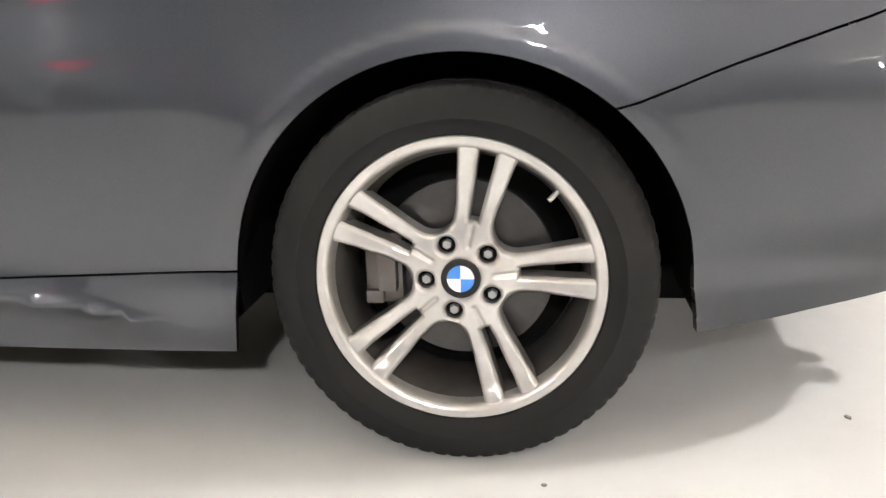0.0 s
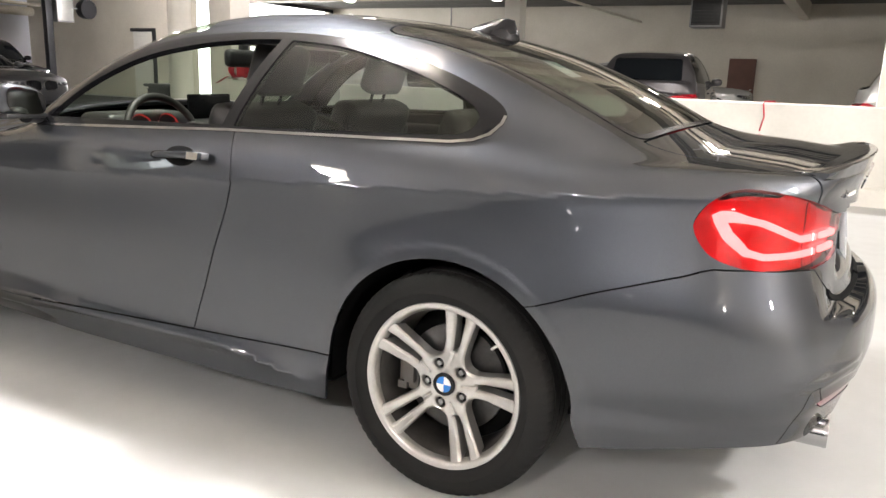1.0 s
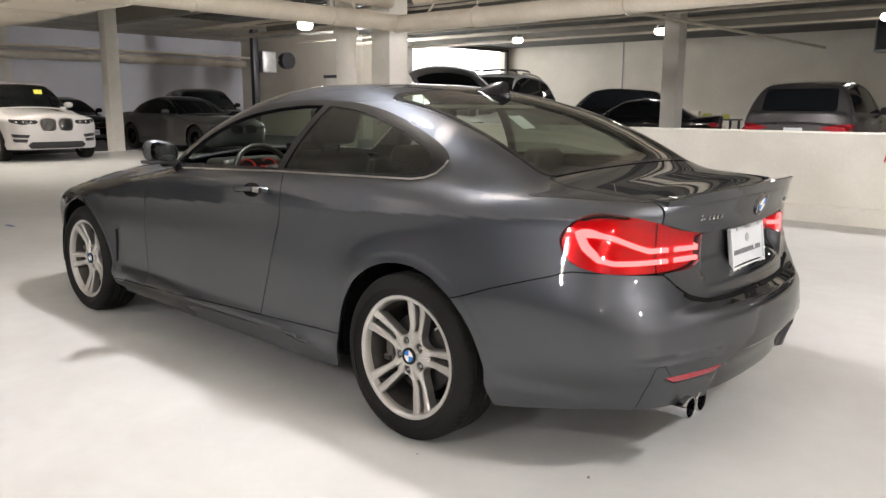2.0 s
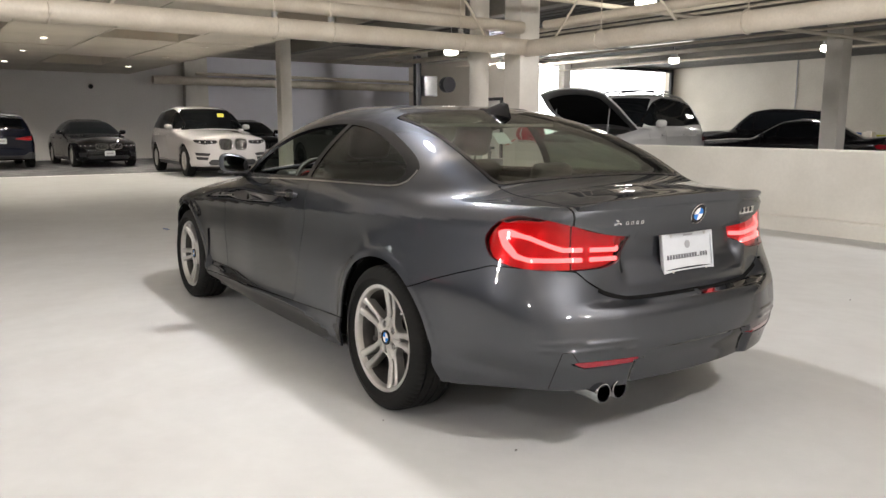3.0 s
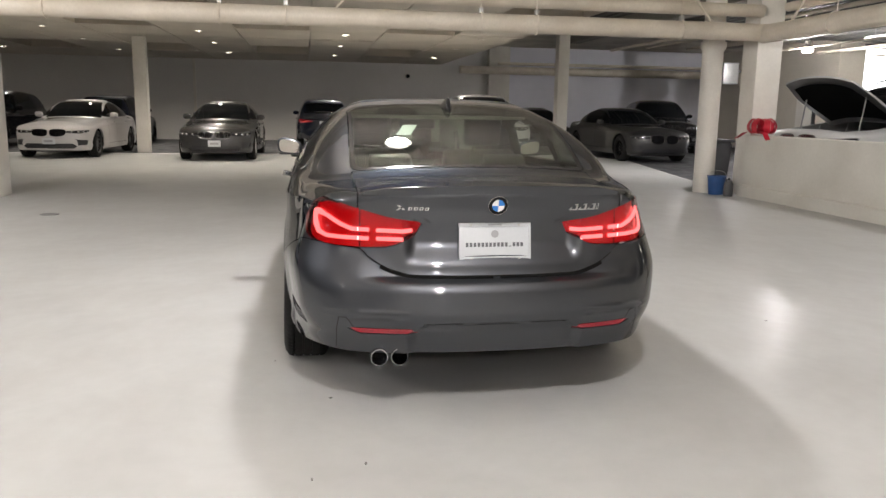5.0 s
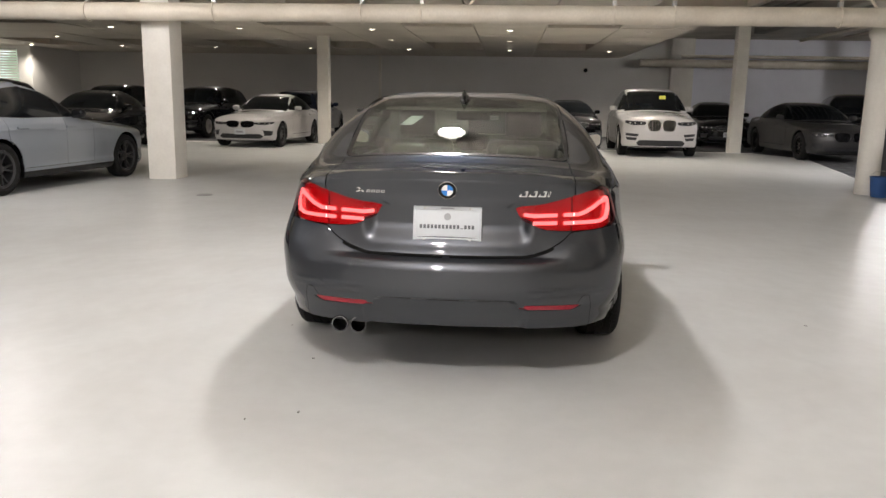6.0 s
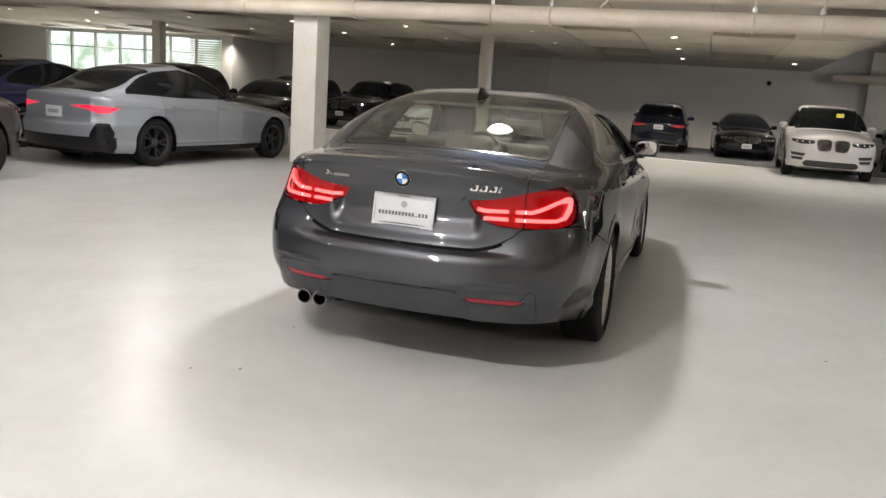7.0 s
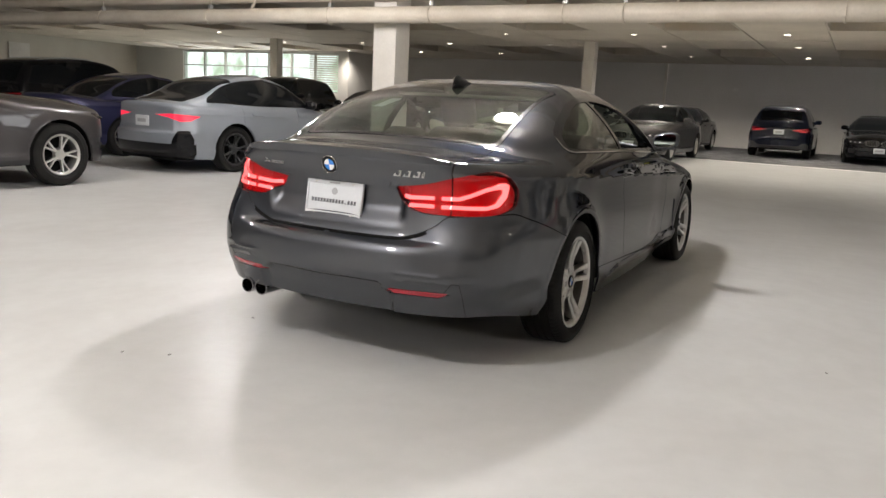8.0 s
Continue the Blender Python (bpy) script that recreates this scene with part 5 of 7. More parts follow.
def badges(f, lid):
    p, n = on_rear(f, wrap(0.972, 0.0), 0.922, 0.002)
    m = Vector(n).to_track_quat("-Y", "Z").to_matrix().to_4x4()
    m.translation = Vector((p[0], 0, 0.922))
    b = part("round_badge", lathe_mesh("round_badge", [(0.0, -0.004), (0.028, -0.004), (0.0285, -0.006), (0.0395, -0.006), (0.041, -0.003), (0.041, 0.006)], GLOSSBLACK, 48), None, lid, "round badge with blue and white quarters in a black ring")
    b.matrix_local = m
    part("badge_rim", lathe_mesh("badge_rim", [(0.0395, -0.005), (0.041, -0.0065), (0.0425, -0.005), (0.0425, 0.006)], CHROME, 48), None, b)
    for k in range(4):
        bm = bmesh.new()
        pts = [(0, 0)] + [(math.cos(k * math.pi / 2 + i * math.pi / 16) * 0.0265, math.sin(k * math.pi / 2 + i * math.pi / 16) * 0.0265) for i in range(9)]
        v = [bm.verts.new((c, -0.0062, d)) for c, d in pts]
        w = [bm.verts.new((c, -0.002, d)) for c, d in pts]
        bm.faces.new(v)
        for i in range(len(v)):
            bm.faces.new((v[i], w[i], w[(i + 1) % len(v)], v[(i + 1) % len(v)]))
        part("badge_quarter", done(bm, "badge_quarter", WHITE if k % 2 else BLUE), None, b)
    # chrome model badges, as plain slanted shapes
    for y0, widths, h, z0 in ((0.325, (0.036, 0.036, 0.036, 0.011), 0.027, 0.895), (-0.43, (0.045, 0.016, 0.016, 0.016, 0.016), 0.020, 0.899)):
        y = y0
        for k, wd in enumerate(widths):
            hh = h if k == 0 or y0 > 0 else h * 0.62
            a, n = on_rear(f, wrap(0.97 - 0.33 * abs(y + wd / 2) ** 2.35, abs(y + wd / 2)), z0, 0.001)
            x = a[0]
            sl = 0.006
            bm = bmesh.new()
            strokes = [[(ya, za), (yb, za), (yb, zb), (ya, zb)] for ya, za, yb, zb in ((0, hh * 0.82, wd, hh), (0, 0, wd, hh * 0.2), (0, hh * 0.2, wd * 0.26, hh * 0.82), (wd * 0.74, hh * 0.2, wd, hh * 0.82))]
            if k == 0 and y0 < 0:
                strokes = [[(0, 0), (wd * 0.28, 0), (wd, hh), (wd * 0.72, hh)], [(wd * 0.72, 0), (wd, 0), (wd * 0.28, hh), (0, hh)]]
            for four in strokes:
                q = [(y + u + sl * v / h, z0 + v) for u, v in four]
                vv = [bm.verts.new((x + 0.0035, u, v)) for u, v in q] + [bm.verts.new((x - 0.006, u, v)) for u, v in q]
                for t in ((0, 1, 2, 3), (0, 1, 5, 4), (1, 2, 6, 5), (2, 3, 7, 6), (3, 0, 4, 7)):
                    bm.faces.new([vv[i] for i in t])
            part("model_badge", done(bm, "model_badge", CHROME), None, lid, "small chrome model badge")
            y += wd + 0.007


def licence_plate(f, lid):
    """White dealer plate in its frame; the print is plain bars."""
    m = pose(0.936, 0, 0.760, 0, -8, 0)
    fr = part("licence_plate", box((-0.004, -0.150, -0.073), (0.004, 0.150, 0.073), "licence_plate", PLATEW, 0.002), None, lid, "white dealer plate with dark bars of print")
    fr.matrix_local = m
    bm = bmesh.new()
    for lo, hi in (((-0.006, -0.158, 0.064), (0.010, 0.158, 0.081)), ((-0.006, -0.158, -0.081), (0.010, 0.158, -0.064)), ((-0.006, -0.158, -0.064), (0.010, -0.149, 0.064)), ((-0.006, 0.149, -0.064), (0.010, 0.158, 0.064))):
        add_box(bm, lo, hi, 0.002, 2)
    part("plate_frame", done(bm, "plate_frame", PLATEW), None, fr, "white plate frame")
    for k in range(15):
        y = -0.128 + k * 0.0172
        part("print_bar", box((0.004, y, -0.022), (0.0055, y + 0.0115, -0.004 if k != 11 else -0.018), "print_bar", PLATEK), None, fr)
    part("print_disc", lathe_mesh("print_disc", [(0.0, 0.0056), (0.0165, 0.0056), (0.0165, 0.004)], PLATEG, 32, "x"), None, fr).location = (0, 0, 0.033)
    for y, z in ((-0.105, 0.072), (0.105, 0.072), (-0.105, -0.072), (0.105, -0.072)):
        ob = part("plate_screw", lathe_mesh("plate_screw", [(0.0, 0.013), (0.005, 0.0125), (0.006, 0.009)], GALV, 12, "x"), None, fr)
        ob.location = (0, y, z)
    for z, wd in ((0.072, 0.03), (-0.072, 0.035)):
        part("frame_print", box((0.010, -wd, z - 0.004), (0.0106, wd, z + 0.004), "frame_print", PLATEG), None, fr)


def tailpipes(car):
    for y in (-0.50, -0.412):
        t = part("tailpipe", lathe_mesh("tailpipe", [(0.034, 0.0), (0.0375, 0.0), (0.0395, -0.004), (0.0385, -0.012), (0.038, -0.20), (0.034, -0.20), (0.0345, -0.01)], DARKCHROME, 40, "x", True), None, car, "round chrome exhaust tip")
        t.location = (0.975, y, 0.272)
        part("pipe_end", lathe_mesh("pipe_end", [(0.0, -0.10), (0.034, -0.10)], UNDER_AND_SHADE, 24, "x"), None, t)


def underbody(car):
    bm = bmesh.new()
    add_box(bm, (-3.3, -0.62, 0.20), (0.45, 0.62, 0.28), 0.02, 2)
    add_box(bm, (-2.36, -0.80, 0.20), (-0.44, 0.80, 0.30), 0.02, 2)
    add_box(bm, (0.45, -0.60, 0.27), (0.86, 0.60, 0.36), 0.03, 2)
    part("underbody", done(bm, "underbody", UNDER_AND_SHADE), None, car)
    for hx in (0.0, -2.81):
        for sgn in (-1, 1):
            bm = bmesh.new()
            n = 26
            rows = []
            for i in range(n + 1):
                a = radians(-9 + 198 * i / n)
                r = 0.392
                rows.append([bm.verts.new((hx + r * math.cos(a), sgn * y, 0.318 + r * math.sin(a))) for y in (0.50, 0.865)])
            for a, b in zip(rows, rows[1:]):
                bm.faces.new((a[0], a[1], b[1], b[0]))
            bm.faces.new([r[0] for r in rows])
            part("wheel_liner", done(bm, "wheel_liner", UNDER_AND_SHADE), None, car)
    fin = bmesh.new()
    st = [(-0.375, 0.034, 0.012), (-0.33, 0.035, 0.036), (-0.28, 0.031, 0.058), (-0.24, 0.023, 0.070), (-0.212, 0.014, 0.068), (-0.192, 0.007, 0.024)]
    rows = []
    f = car_field(COUPE)
    for x, w, h in st:
        z = 1.0
        for zz in np.linspace(1.1, 1.4, 300):
            if f(np.array([x]), np.array([0.0]), np.array([zz]))[0] > 0:
                z = zz
                break
        rows.append([fin.verts.new((x, s * w * k, z - 0.004 + h * q)) for s, k, q in ((-1, 1, 0), (-1, 0.75, 0.45), (-1, 0.28, 0.92), (1, 0.0, 1.0), (1, 0.28, 0.92), (1, 0.75, 0.45), (1, 1, 0))])
    for a, b in zip(rows, rows[1:]):
        for k in range(6):
            fin.faces.new((a[k], a[k + 1], b[k + 1], b[k]))
    fin.faces.new(rows[0])
    fin.faces.new(list(reversed(rows[-1])))
    part("roof_antenna", done(fin, "roof_antenna", GLOSSBLACK, 60), None, car, "dark shark-fin roof antenna")


def cushion(bm, lo, hi, bevel, m=None):
    add_box(bm, lo, hi, bevel, 4, m)


def cabin(car):
    """Seats, dash, wheel and trim that show through the glass."""
    for x, y, back in ((-1.25, -0.37, 0.16), (-1.25, 0.37, 0.16), (-0.42, -0.33, 0.2), (-0.42, 0.33, 0.2)):
        bm = bmesh.new()
        w = 0.25
        cushion(bm, (x - 0.5, y - w, 0.36), (x, y + w, 0.52), 0.05)
        tilt = pose(x, y, 0.48, 0, 20, 0)
        top = 0.60 if x < -1 else 0.46
        cushion(bm, (-0.07, -w, 0.0), (0.07, w, top), 0.055, tilt)
        for s in (-1, 1):
            cushion(bm, (-0.13, s * w - 0.045, 0.03), (0.06, s * w + 0.045, top - 0.1), 0.04, tilt)
        seat = part("seat", done(bm, "seat", LEATHER, 60), None, car, "dark leather seat")
        bm = bmesh.new()
        cushion(bm, (-0.05, -0.125, top + 0.045), (0.05, 0.125, top + (0.235 if x < -1 else 0.16)), 0.045, tilt)
        part("headrest", done(bm, "headrest", LEATHER, 60), None, seat)
        for s in (-0.05, 0.05):
            part("headrest_post", tube_mesh("headrest_post", [tilt @ Vector((0, s, top - 0.02)), tilt @ Vector((0, s, top + 0.08))], 0.007, DARKCHROME, 8), None, seat)
    bm = bmesh.new()
    add_box(bm, (-2.10, -0.74, 0.60), (-1.72, 0.74, 0.92), 0.06, 4)
    add_box(bm, (-1.86, -0.60, 0.88), (-1.66, -0.16, 0.985), 0.05, 4)
    part("dashboard", done(bm, "dashboard", DASH, 60), None, car, "black soft dashboard with a hooded binnacle")
    part("info_screen", box((-1.72, -0.14, 0.945), (-1.705, 0.12, 1.055), "info_screen", GLOSSBLACK, 0.006), None, car, "flat dashboard display")
    part("gauge", lathe_mesh("gauge", [(0.0, 0.0), (0.05, 0.0), (0.055, 0.01)], REDDIAL, 32, "x"), None, car, "red-lit round gauge").matrix_local = pose(-1.655, -0.45, 0.925, 0, -20, 0)
    part("gauge", lathe_mesh("gauge", [(0.0, 0.0), (0.05, 0.0), (0.055, 0.01)], REDDIAL, 32, "x"), None, car, "red-lit round gauge").matrix_local = pose(-1.655, -0.31, 0.925, 0, -20, 0)
    m = pose(-1.59, -0.38, 0.878, 0, -22, 0)
    ring = [(0, 0.185 * math.cos(2 * math.pi * k / 40), 0.185 * math.sin(2 * math.pi * k / 40)) for k in range(41)]
    sw = part("steering_wheel", tube_mesh("steering_wheel", ring, 0.0155, LEATHER, 12), None, car, "black leather steering wheel")
    sw.matrix_local = m
    bm = bmesh.new()
    add_box(bm, (-0.05, -0.07, -0.06), (0.0, 0.07, 0.05), 0.025, 3)
    add_box(bm, (-0.02, -0.18, -0.02), (0.0, 0.18, 0.015), 0.008, 2)
    add_box(bm, (-0.02, -0.02, -0.18), (0.0, 0.02, -0.03), 0.008, 2)
    part("wheel_boss", done(bm, "wheel_boss", DASH, 50), None, sw)
    bm = bmesh.new()
    add_box(bm, (-1.51, -0.130, 1.180), (-1.465, 0.130, 1.255), 0.024, 3)
    add_box(bm, (-1.52, -0.02, 1.24), (-1.49, 0.02, 1.29), 0.008, 2)
    part("inner_mirror", done(bm, "inner_mirror", BLACK, 50), None, car, "black rear-view mirror")
    for s in (-1, 1):
        bm = bmesh.new()
        add_box(bm, (-1.95, s * 0.78 - 0.03, 0.36), (-0.46, s * 0.78 + 0.03, 0.93), 0.03, 3)
        add_box(bm, (-0.6, s * 0.70 - 0.05, 0.76), (0.3, s * 0.70 + 0.05, 0.95), 0.03, 3)
        part("door_card", done(bm, "door_card", DASH, 50), None, car)
    bm = bmesh.new()
    add_box(bm, (-0.30, -0.66, 0.86), (0.50, 0.66, 0.955), 0.03, 3)
    part("parcel_shelf", done(bm, "parcel_shelf", DASH, 50), None, car)
    bm = bmesh.new()
    add_box(bm, (-1.2, -0.50, 1.262), (-0.40, 0.50, 1.279), 0.006, 2)
    part("headliner", done(bm, "headliner", LIGHTLEATHER, 50), None, car, "pale cloth headliner")
    bm = bmesh.new()
    add_box(bm, (-2.3, -0.7, 0.27), (0.3, 0.7, 0.34), 0.02, 2)
    part("cabin_floor", done(bm, "cabin_floor", UNDER_AND_SHADE), None, car)


MIRRORGLASS = material("mirror_glass", (0.62, 0.63, 0.65), 0.03, 1.0)
REDDIAL = material("red_dial", (0.03, 0.01, 0.01), 0.4, emit=(1.0, 0.06, 0.05), strength=0.12)
coupe()


# ---- the other parked cars ----
def car_params(kind, wb, fo, ro, hw, H, belt, hood, deck, hub):
    nose, cowl, k = -(wb + fo), -wb + (0.86 if kind != "suv" else 0.80), belt / 1.0
    dh = H - belt
    if kind == "sedan":
        roof = [(cowl - 0.35, belt - 0.22), (cowl, belt - 0.015), (cowl + 0.42, belt + 0.52 * dh), (cowl + 0.78, belt + 0.86 * dh), (cowl + 1.15, H - 0.01), (-0.95, H), (-0.45, H - 0.06), (-0.1, H - 0.17), (0.2, belt + 0.13), (0.48, belt - 0.02), (0.8, belt - 0.3)]
        end, green = 0.62, [(cowl - 0.4, 0.64), (cowl, hw - 0.11), (cowl + 0.5, hw - 0.05), (-0.7, hw - 0.045), (-0.1, hw - 0.09), (0.3, hw - 0.20), (0.8, hw - 0.4)]
    elif kind == "gt":
        roof = [(cowl - 0.35, belt - 0.22), (cowl, belt - 0.015), (cowl + 0.42, belt + 0.52 * dh), (cowl + 0.80, belt + 0.87 * dh), (cowl + 1.2, H - 0.008), (-0.95, H), (-0.4, H - 0.05), (0.0, H - 0.13), (0.4, belt + 0.17), (0.85, belt + 0.02), (1.1, belt - 0.2)]
        end, green = 0.92, [(cowl - 0.4, 0.64), (cowl, hw - 0.11), (cowl + 0.5, hw - 0.05), (-0.7, hw - 0.045), (0.0, hw - 0.09), (0.4, hw - 0.17), (1.0, hw - 0.34)]
    else:
        roof = [(cowl - 0.35, belt - 0.22), (cowl, belt - 0.015), (cowl + 0.36, belt + 0.52 * dh), (cowl + 0.66, belt + 0.86 * dh), (cowl + 1.0, H - 0.02), (-0.9, H), (0.1, H - 0.05), (0.42, H - 0.09), (0.54, H - 0.17), (0.74, belt + 0.08), (0.84, belt - 0.15)]
        end, green = ro - 0.06, [(cowl - 0.4, 0.66), (cowl, hw - 0.10), (cowl + 0.5, hw - 0.05), (-0.4, hw - 0.05), (0.3, hw - 0.09), (0.9, hw - 0.15)]
    return dict(
        kind=kind, wheelbase=wb, hub=hub, arch=hub + 0.055, belt=belt, nose=nose, tail=ro, front_k=0.26, rear_k=0.28, rear_p=2.4, corner=0.16, edge=0.06, recess=False,
        crease=(0.86 * belt, 0.02), tumble=0.34 if kind != "suv" else 0.26, tumble2=1.0 if kind != "suv" else 0.45, mid=-0.7, bow_f=0.22, bow_r=0.12 if kind != "suv" else 0.06, roof_crown=0.08, roof_edge=0.08, blend=0.045,
        spine=(0.3, -wb - 0.1, 0.6 * belt + 0.03), green_end=(cowl - 0.25, end), cowl=cowl, roof=roof, green=green,
        top=[(nose - 0.1, hood - 0.26), (nose + 0.03, hood - 0.13), (nose + 0.25, hood - 0.05), (nose + 0.7, hood), (cowl, belt - 0.01), (-0.3, belt), (0.4, belt + 0.015), (ro - 0.2, deck + 0.012), (ro - 0.06, deck), (ro + 0.2, deck)],
        crown=[(nose, 0.12), (cowl - 0.4, 0.085), (cowl + 0.2, 0.035), (-0.4, 0.03), (0.4, 0.055), (ro, 0.05)],
        plan=[(nose - 0.1, hw - 0.32), (nose + 0.12, hw - 0.14), (nose + 0.35, hw - 0.06), (-wb - 0.1, hw - 0.012), (-wb + 0.5, hw), (-0.8, hw), (0.2, hw), (0.5, hw - 0.02), (ro - 0.25, hw - 0.055), (ro + 0.1, hw - 0.14)],
        section=[(0.10, -0.14), (0.20 * k, -0.05), (0.26 * k, -0.02), (0.34 * k, -0.012), (0.38 * k, -0.02), (0.50 * k, -0.01), (0.63 * k, 0.0), (0.82 * k, -0.008), (0.90 * k, -0.018), (0.96 * k, -0.04), (1.06 * k, -0.09)],
        rear_in=[(nose, 0.03), (-wb, 0.02), (-2.0, 0.0), (-0.1, 0.0), (0.4, 0.03), (ro, 0.08)],
        rear=[(0.10, ro - 0.3), (0.22 * k, ro - 0.10), (0.32 * k, ro - 0.02), (0.45 * k, ro), (0.58 * k, ro - 0.005), (0.62 * k, ro - 0.06), (0.70 * k, ro - 0.085), (0.88 * k, ro - 0.08), (0.97 * k, ro - 0.06), (1.08 * k, ro - 0.06)] if kind != "suv" else
             [(0.10, ro - 0.3), (0.22 * k, ro - 0.08), (0.34 * k, ro), (0.52 * k, ro), (0.56 * k, ro - 0.05), (0.75 * k, ro - 0.07), (1.0 * k, ro - 0.10), (H, ro - 0.45)],
        grille=[(0.030, 0.715 * k), (0.36, 0.715 * k), (0.40, 0.655 * k), (0.35, 0.56 * k), (0.10, 0.545 * k), (0.030, 0.59 * k)] if kind != "suv" else [(0.025, 0.81 * k), (0.31, 0.81 * k), (0.36, 0.74 * k), (0.33, 0.60 * k), (0.27, 0.565 * k), (0.10, 0.565 * k), (0.025, 0.61 * k)],
        headlamp=[(0.42, 0.655 * k), (0.46, 0.625 * k), (0.78, 0.615 * k), (1.10, 0.655 * k), (1.16, 0.70 * k), (0.80, 0.690 * k), (0.48, 0.68 * k)] if kind != "suv" else [(0.43, 0.735 * k), (0.47, 0.70 * k), (0.80, 0.685 * k), (1.12, 0.735 * k), (1.18, 0.79 * k), (0.80, 0.775 * k), (0.47, 0.77 * k)],
        front=[(0.1, 0.25), (0.2 * k, 0.07), (0.3 * k, 0.01), (0.5 * k, 0.0), (0.70 * k, 0.03), (0.78 * k, 0.10), (0.95 * k, 0.5)] if kind != "suv" else [(0.1, 0.25), (0.2 * k, 0.07), (0.3 * k, 0.01), (0.5 * k, 0.0), (0.74 * k, 0.02), (0.84 * k, 0.06), (0.90 * k, 0.13), (1.0 * k, 0.5)])


SKINS = {}


def cut_car(key, P, fine=1.0):
    """Skins a kind of car once and cuts its panels."""
    if key in SKINS:
        return SKINS[key]
    f = car_field(P)
    V, F = skin(P, f, int(26 * fine), int(80 * fine), int(26 * fine), int(60 * fine))
    s = Skin(V, F, "body")
    belt, H, nose, ro, wb, cowl, hub = P["belt"], max(z for _, z in P["roof"]), P["nose"], P["tail"], P["wheelbase"], P["cowl"], P["hub"]
    suv, k = P["kind"] == "suv", P["belt"]
    tg = curve(P["roof"])
    every = lambda m: np.ones(len(m), bool)
    zlow = 0.20 if not suv else 0.27
    s.panel("below", lambda x, y, z: zlow + 0.05 * np.maximum(x - 0.4, 0) - z, every)
    for hx in (0.0, -wb):
        s.panel("below", lambda x, y, z: P["arch"] - np.hypot(x - hx, np.maximum(z - hub, 0)), lambda m: (np.abs(m[:, 0] - hx) < 0.7) & (m[:, 2] < 1.0) & (m[:, 1] > 0.5))
    upper = lambda m: (m[:, 2] > belt - 0.01) & (m[:, 1] > 0.35)
    xr = {"sedan": 0.16, "gt": 0.42, "suv": 0.60}[P["kind"]]
    roof_in = 0.085 if not suv else 0.10
    glass = lambda x, y, z: smin(smin(z - belt - 0.02 - 0.03 * ease(x, -0.6, 0.3), tg(x - 0.03) - roof_in - z - 0.02 * ease(x, -0.3, 0.3), 0.05), smin(x - cowl - 0.24, xr - x - 0.10 * (z - belt) / 0.2, 0.04), 0.03)
    pillar = -0.5 * wb + 0.10
    s.panel("trim", lambda x, y, z: glass(x, y, z) + 0.015, upper)
    s.panel("front_window", lambda x, y, z: np.minimum(glass(x, y, z), pillar - 0.03 - x), upper, only=["trim"])
    s.panel("back_window", lambda x, y, z: np.minimum(glass(x, y, z), x - pillar - 0.03), upper, only=["trim"])
    ws = lambda x, y, z: smin(smin(x - cowl - 0.03 - 0.22 * y ** 2, cowl + 0.80 - (0.1 if suv else 0) + 0.22 * y ** 2 - x, 0.04), P["plan"][4][1] - 0.21 - 0.16 * ease(x, cowl, cowl + 0.9) - y, 0.05)
    s.panel("windscreen", ws, lambda m: (m[:, 0] < cowl + 1.2) & (m[:, 2] > belt - 0.02) & (m[:, 1] < 0.8), only=["body"])
    if suv:
        rgf = lambda x, y, z: smin(smin(z - belt - 0.06, H - 0.16 - z, 0.04), 0.62 - 0.1 * (z - belt) - y, 0.05)
        s.panel("rear_window", rgf, lambda m: (m[:, 0] > 0.45) & (m[:, 2] > belt) & (m[:, 1] < 0.75), only=["body"])
    else:
        x0, x1 = (-0.33, 0.42) if P["kind"] == "sedan" else (-0.2, 0.78)
        rgf = lambda x, y, z: smin(smin(x - x0, x1 - 0.12 * y ** 2 - x, 0.04), 0.58 - y, 0.06)
        s.panel("rear_window", rgf, lambda m: (m[:, 0] > -0.6) & (m[:, 2] > belt - 0.005) & (m[:, 1] < 0.7), only=["body"])
    wf = lambda x, y: np.abs(y) + 0.8 * (x - nose)
    wr = lambda x, y: np.abs(y) + 0.8 * (ro - 0.085 - x)
    fr = lambda m: (m[:, 0] < -wb - 0.1)
    s.panel("headlamp", lambda x, y, z: inside(wf(x, y), z, P["headlamp"]), fr, only=["body"])
    s.panel("grille", lambda x, y, z: inside(np.abs(y), z, rounded(P["grille"])), fr, only=["body"])
    s.panel("intake", lambda x, y, z: inside(np.abs(y), z, [(-0.1, 0.37 * k), (0.55, 0.37 * k), (0.62, 0.30 * k), (0.55, 0.24 * k), (-0.1, 0.24 * k)]), fr, only=["body"])
    s.panel("intake", lambda x, y, z: inside(np.abs(y), z, [(0.62, 0.47 * k), (0.84, 0.45 * k), (0.82, 0.33 * k), (0.66, 0.33 * k)] if not suv else [(0.56, 0.50 * k), (0.90, 0.52 * k), (0.88, 0.46 * k), (0.60, 0.44 * k)]), fr, only=["body"])
    if suv:
        s.panel("intake", lambda x, y, z: inside(np.abs(y), z, [(0.60, 0.42 * k), (0.88, 0.43 * k), (0.86, 0.37 * k), (0.63, 0.36 * k)]), fr, only=["body"])
        s.panel("cladding", lambda x, y, z: 0.30 * k - z, lambda m: (m[:, 2] < 0.5) & (m[:, 1] > 0.5) & (m[:, 0] > -wb + P["arch"]) & (m[:, 0] < -P["arch"]), only=["body"])
    bk = lambda m: (m[:, 0] > 0.35) & (m[:, 2] < belt)
    gt = P["kind"] == "gt"
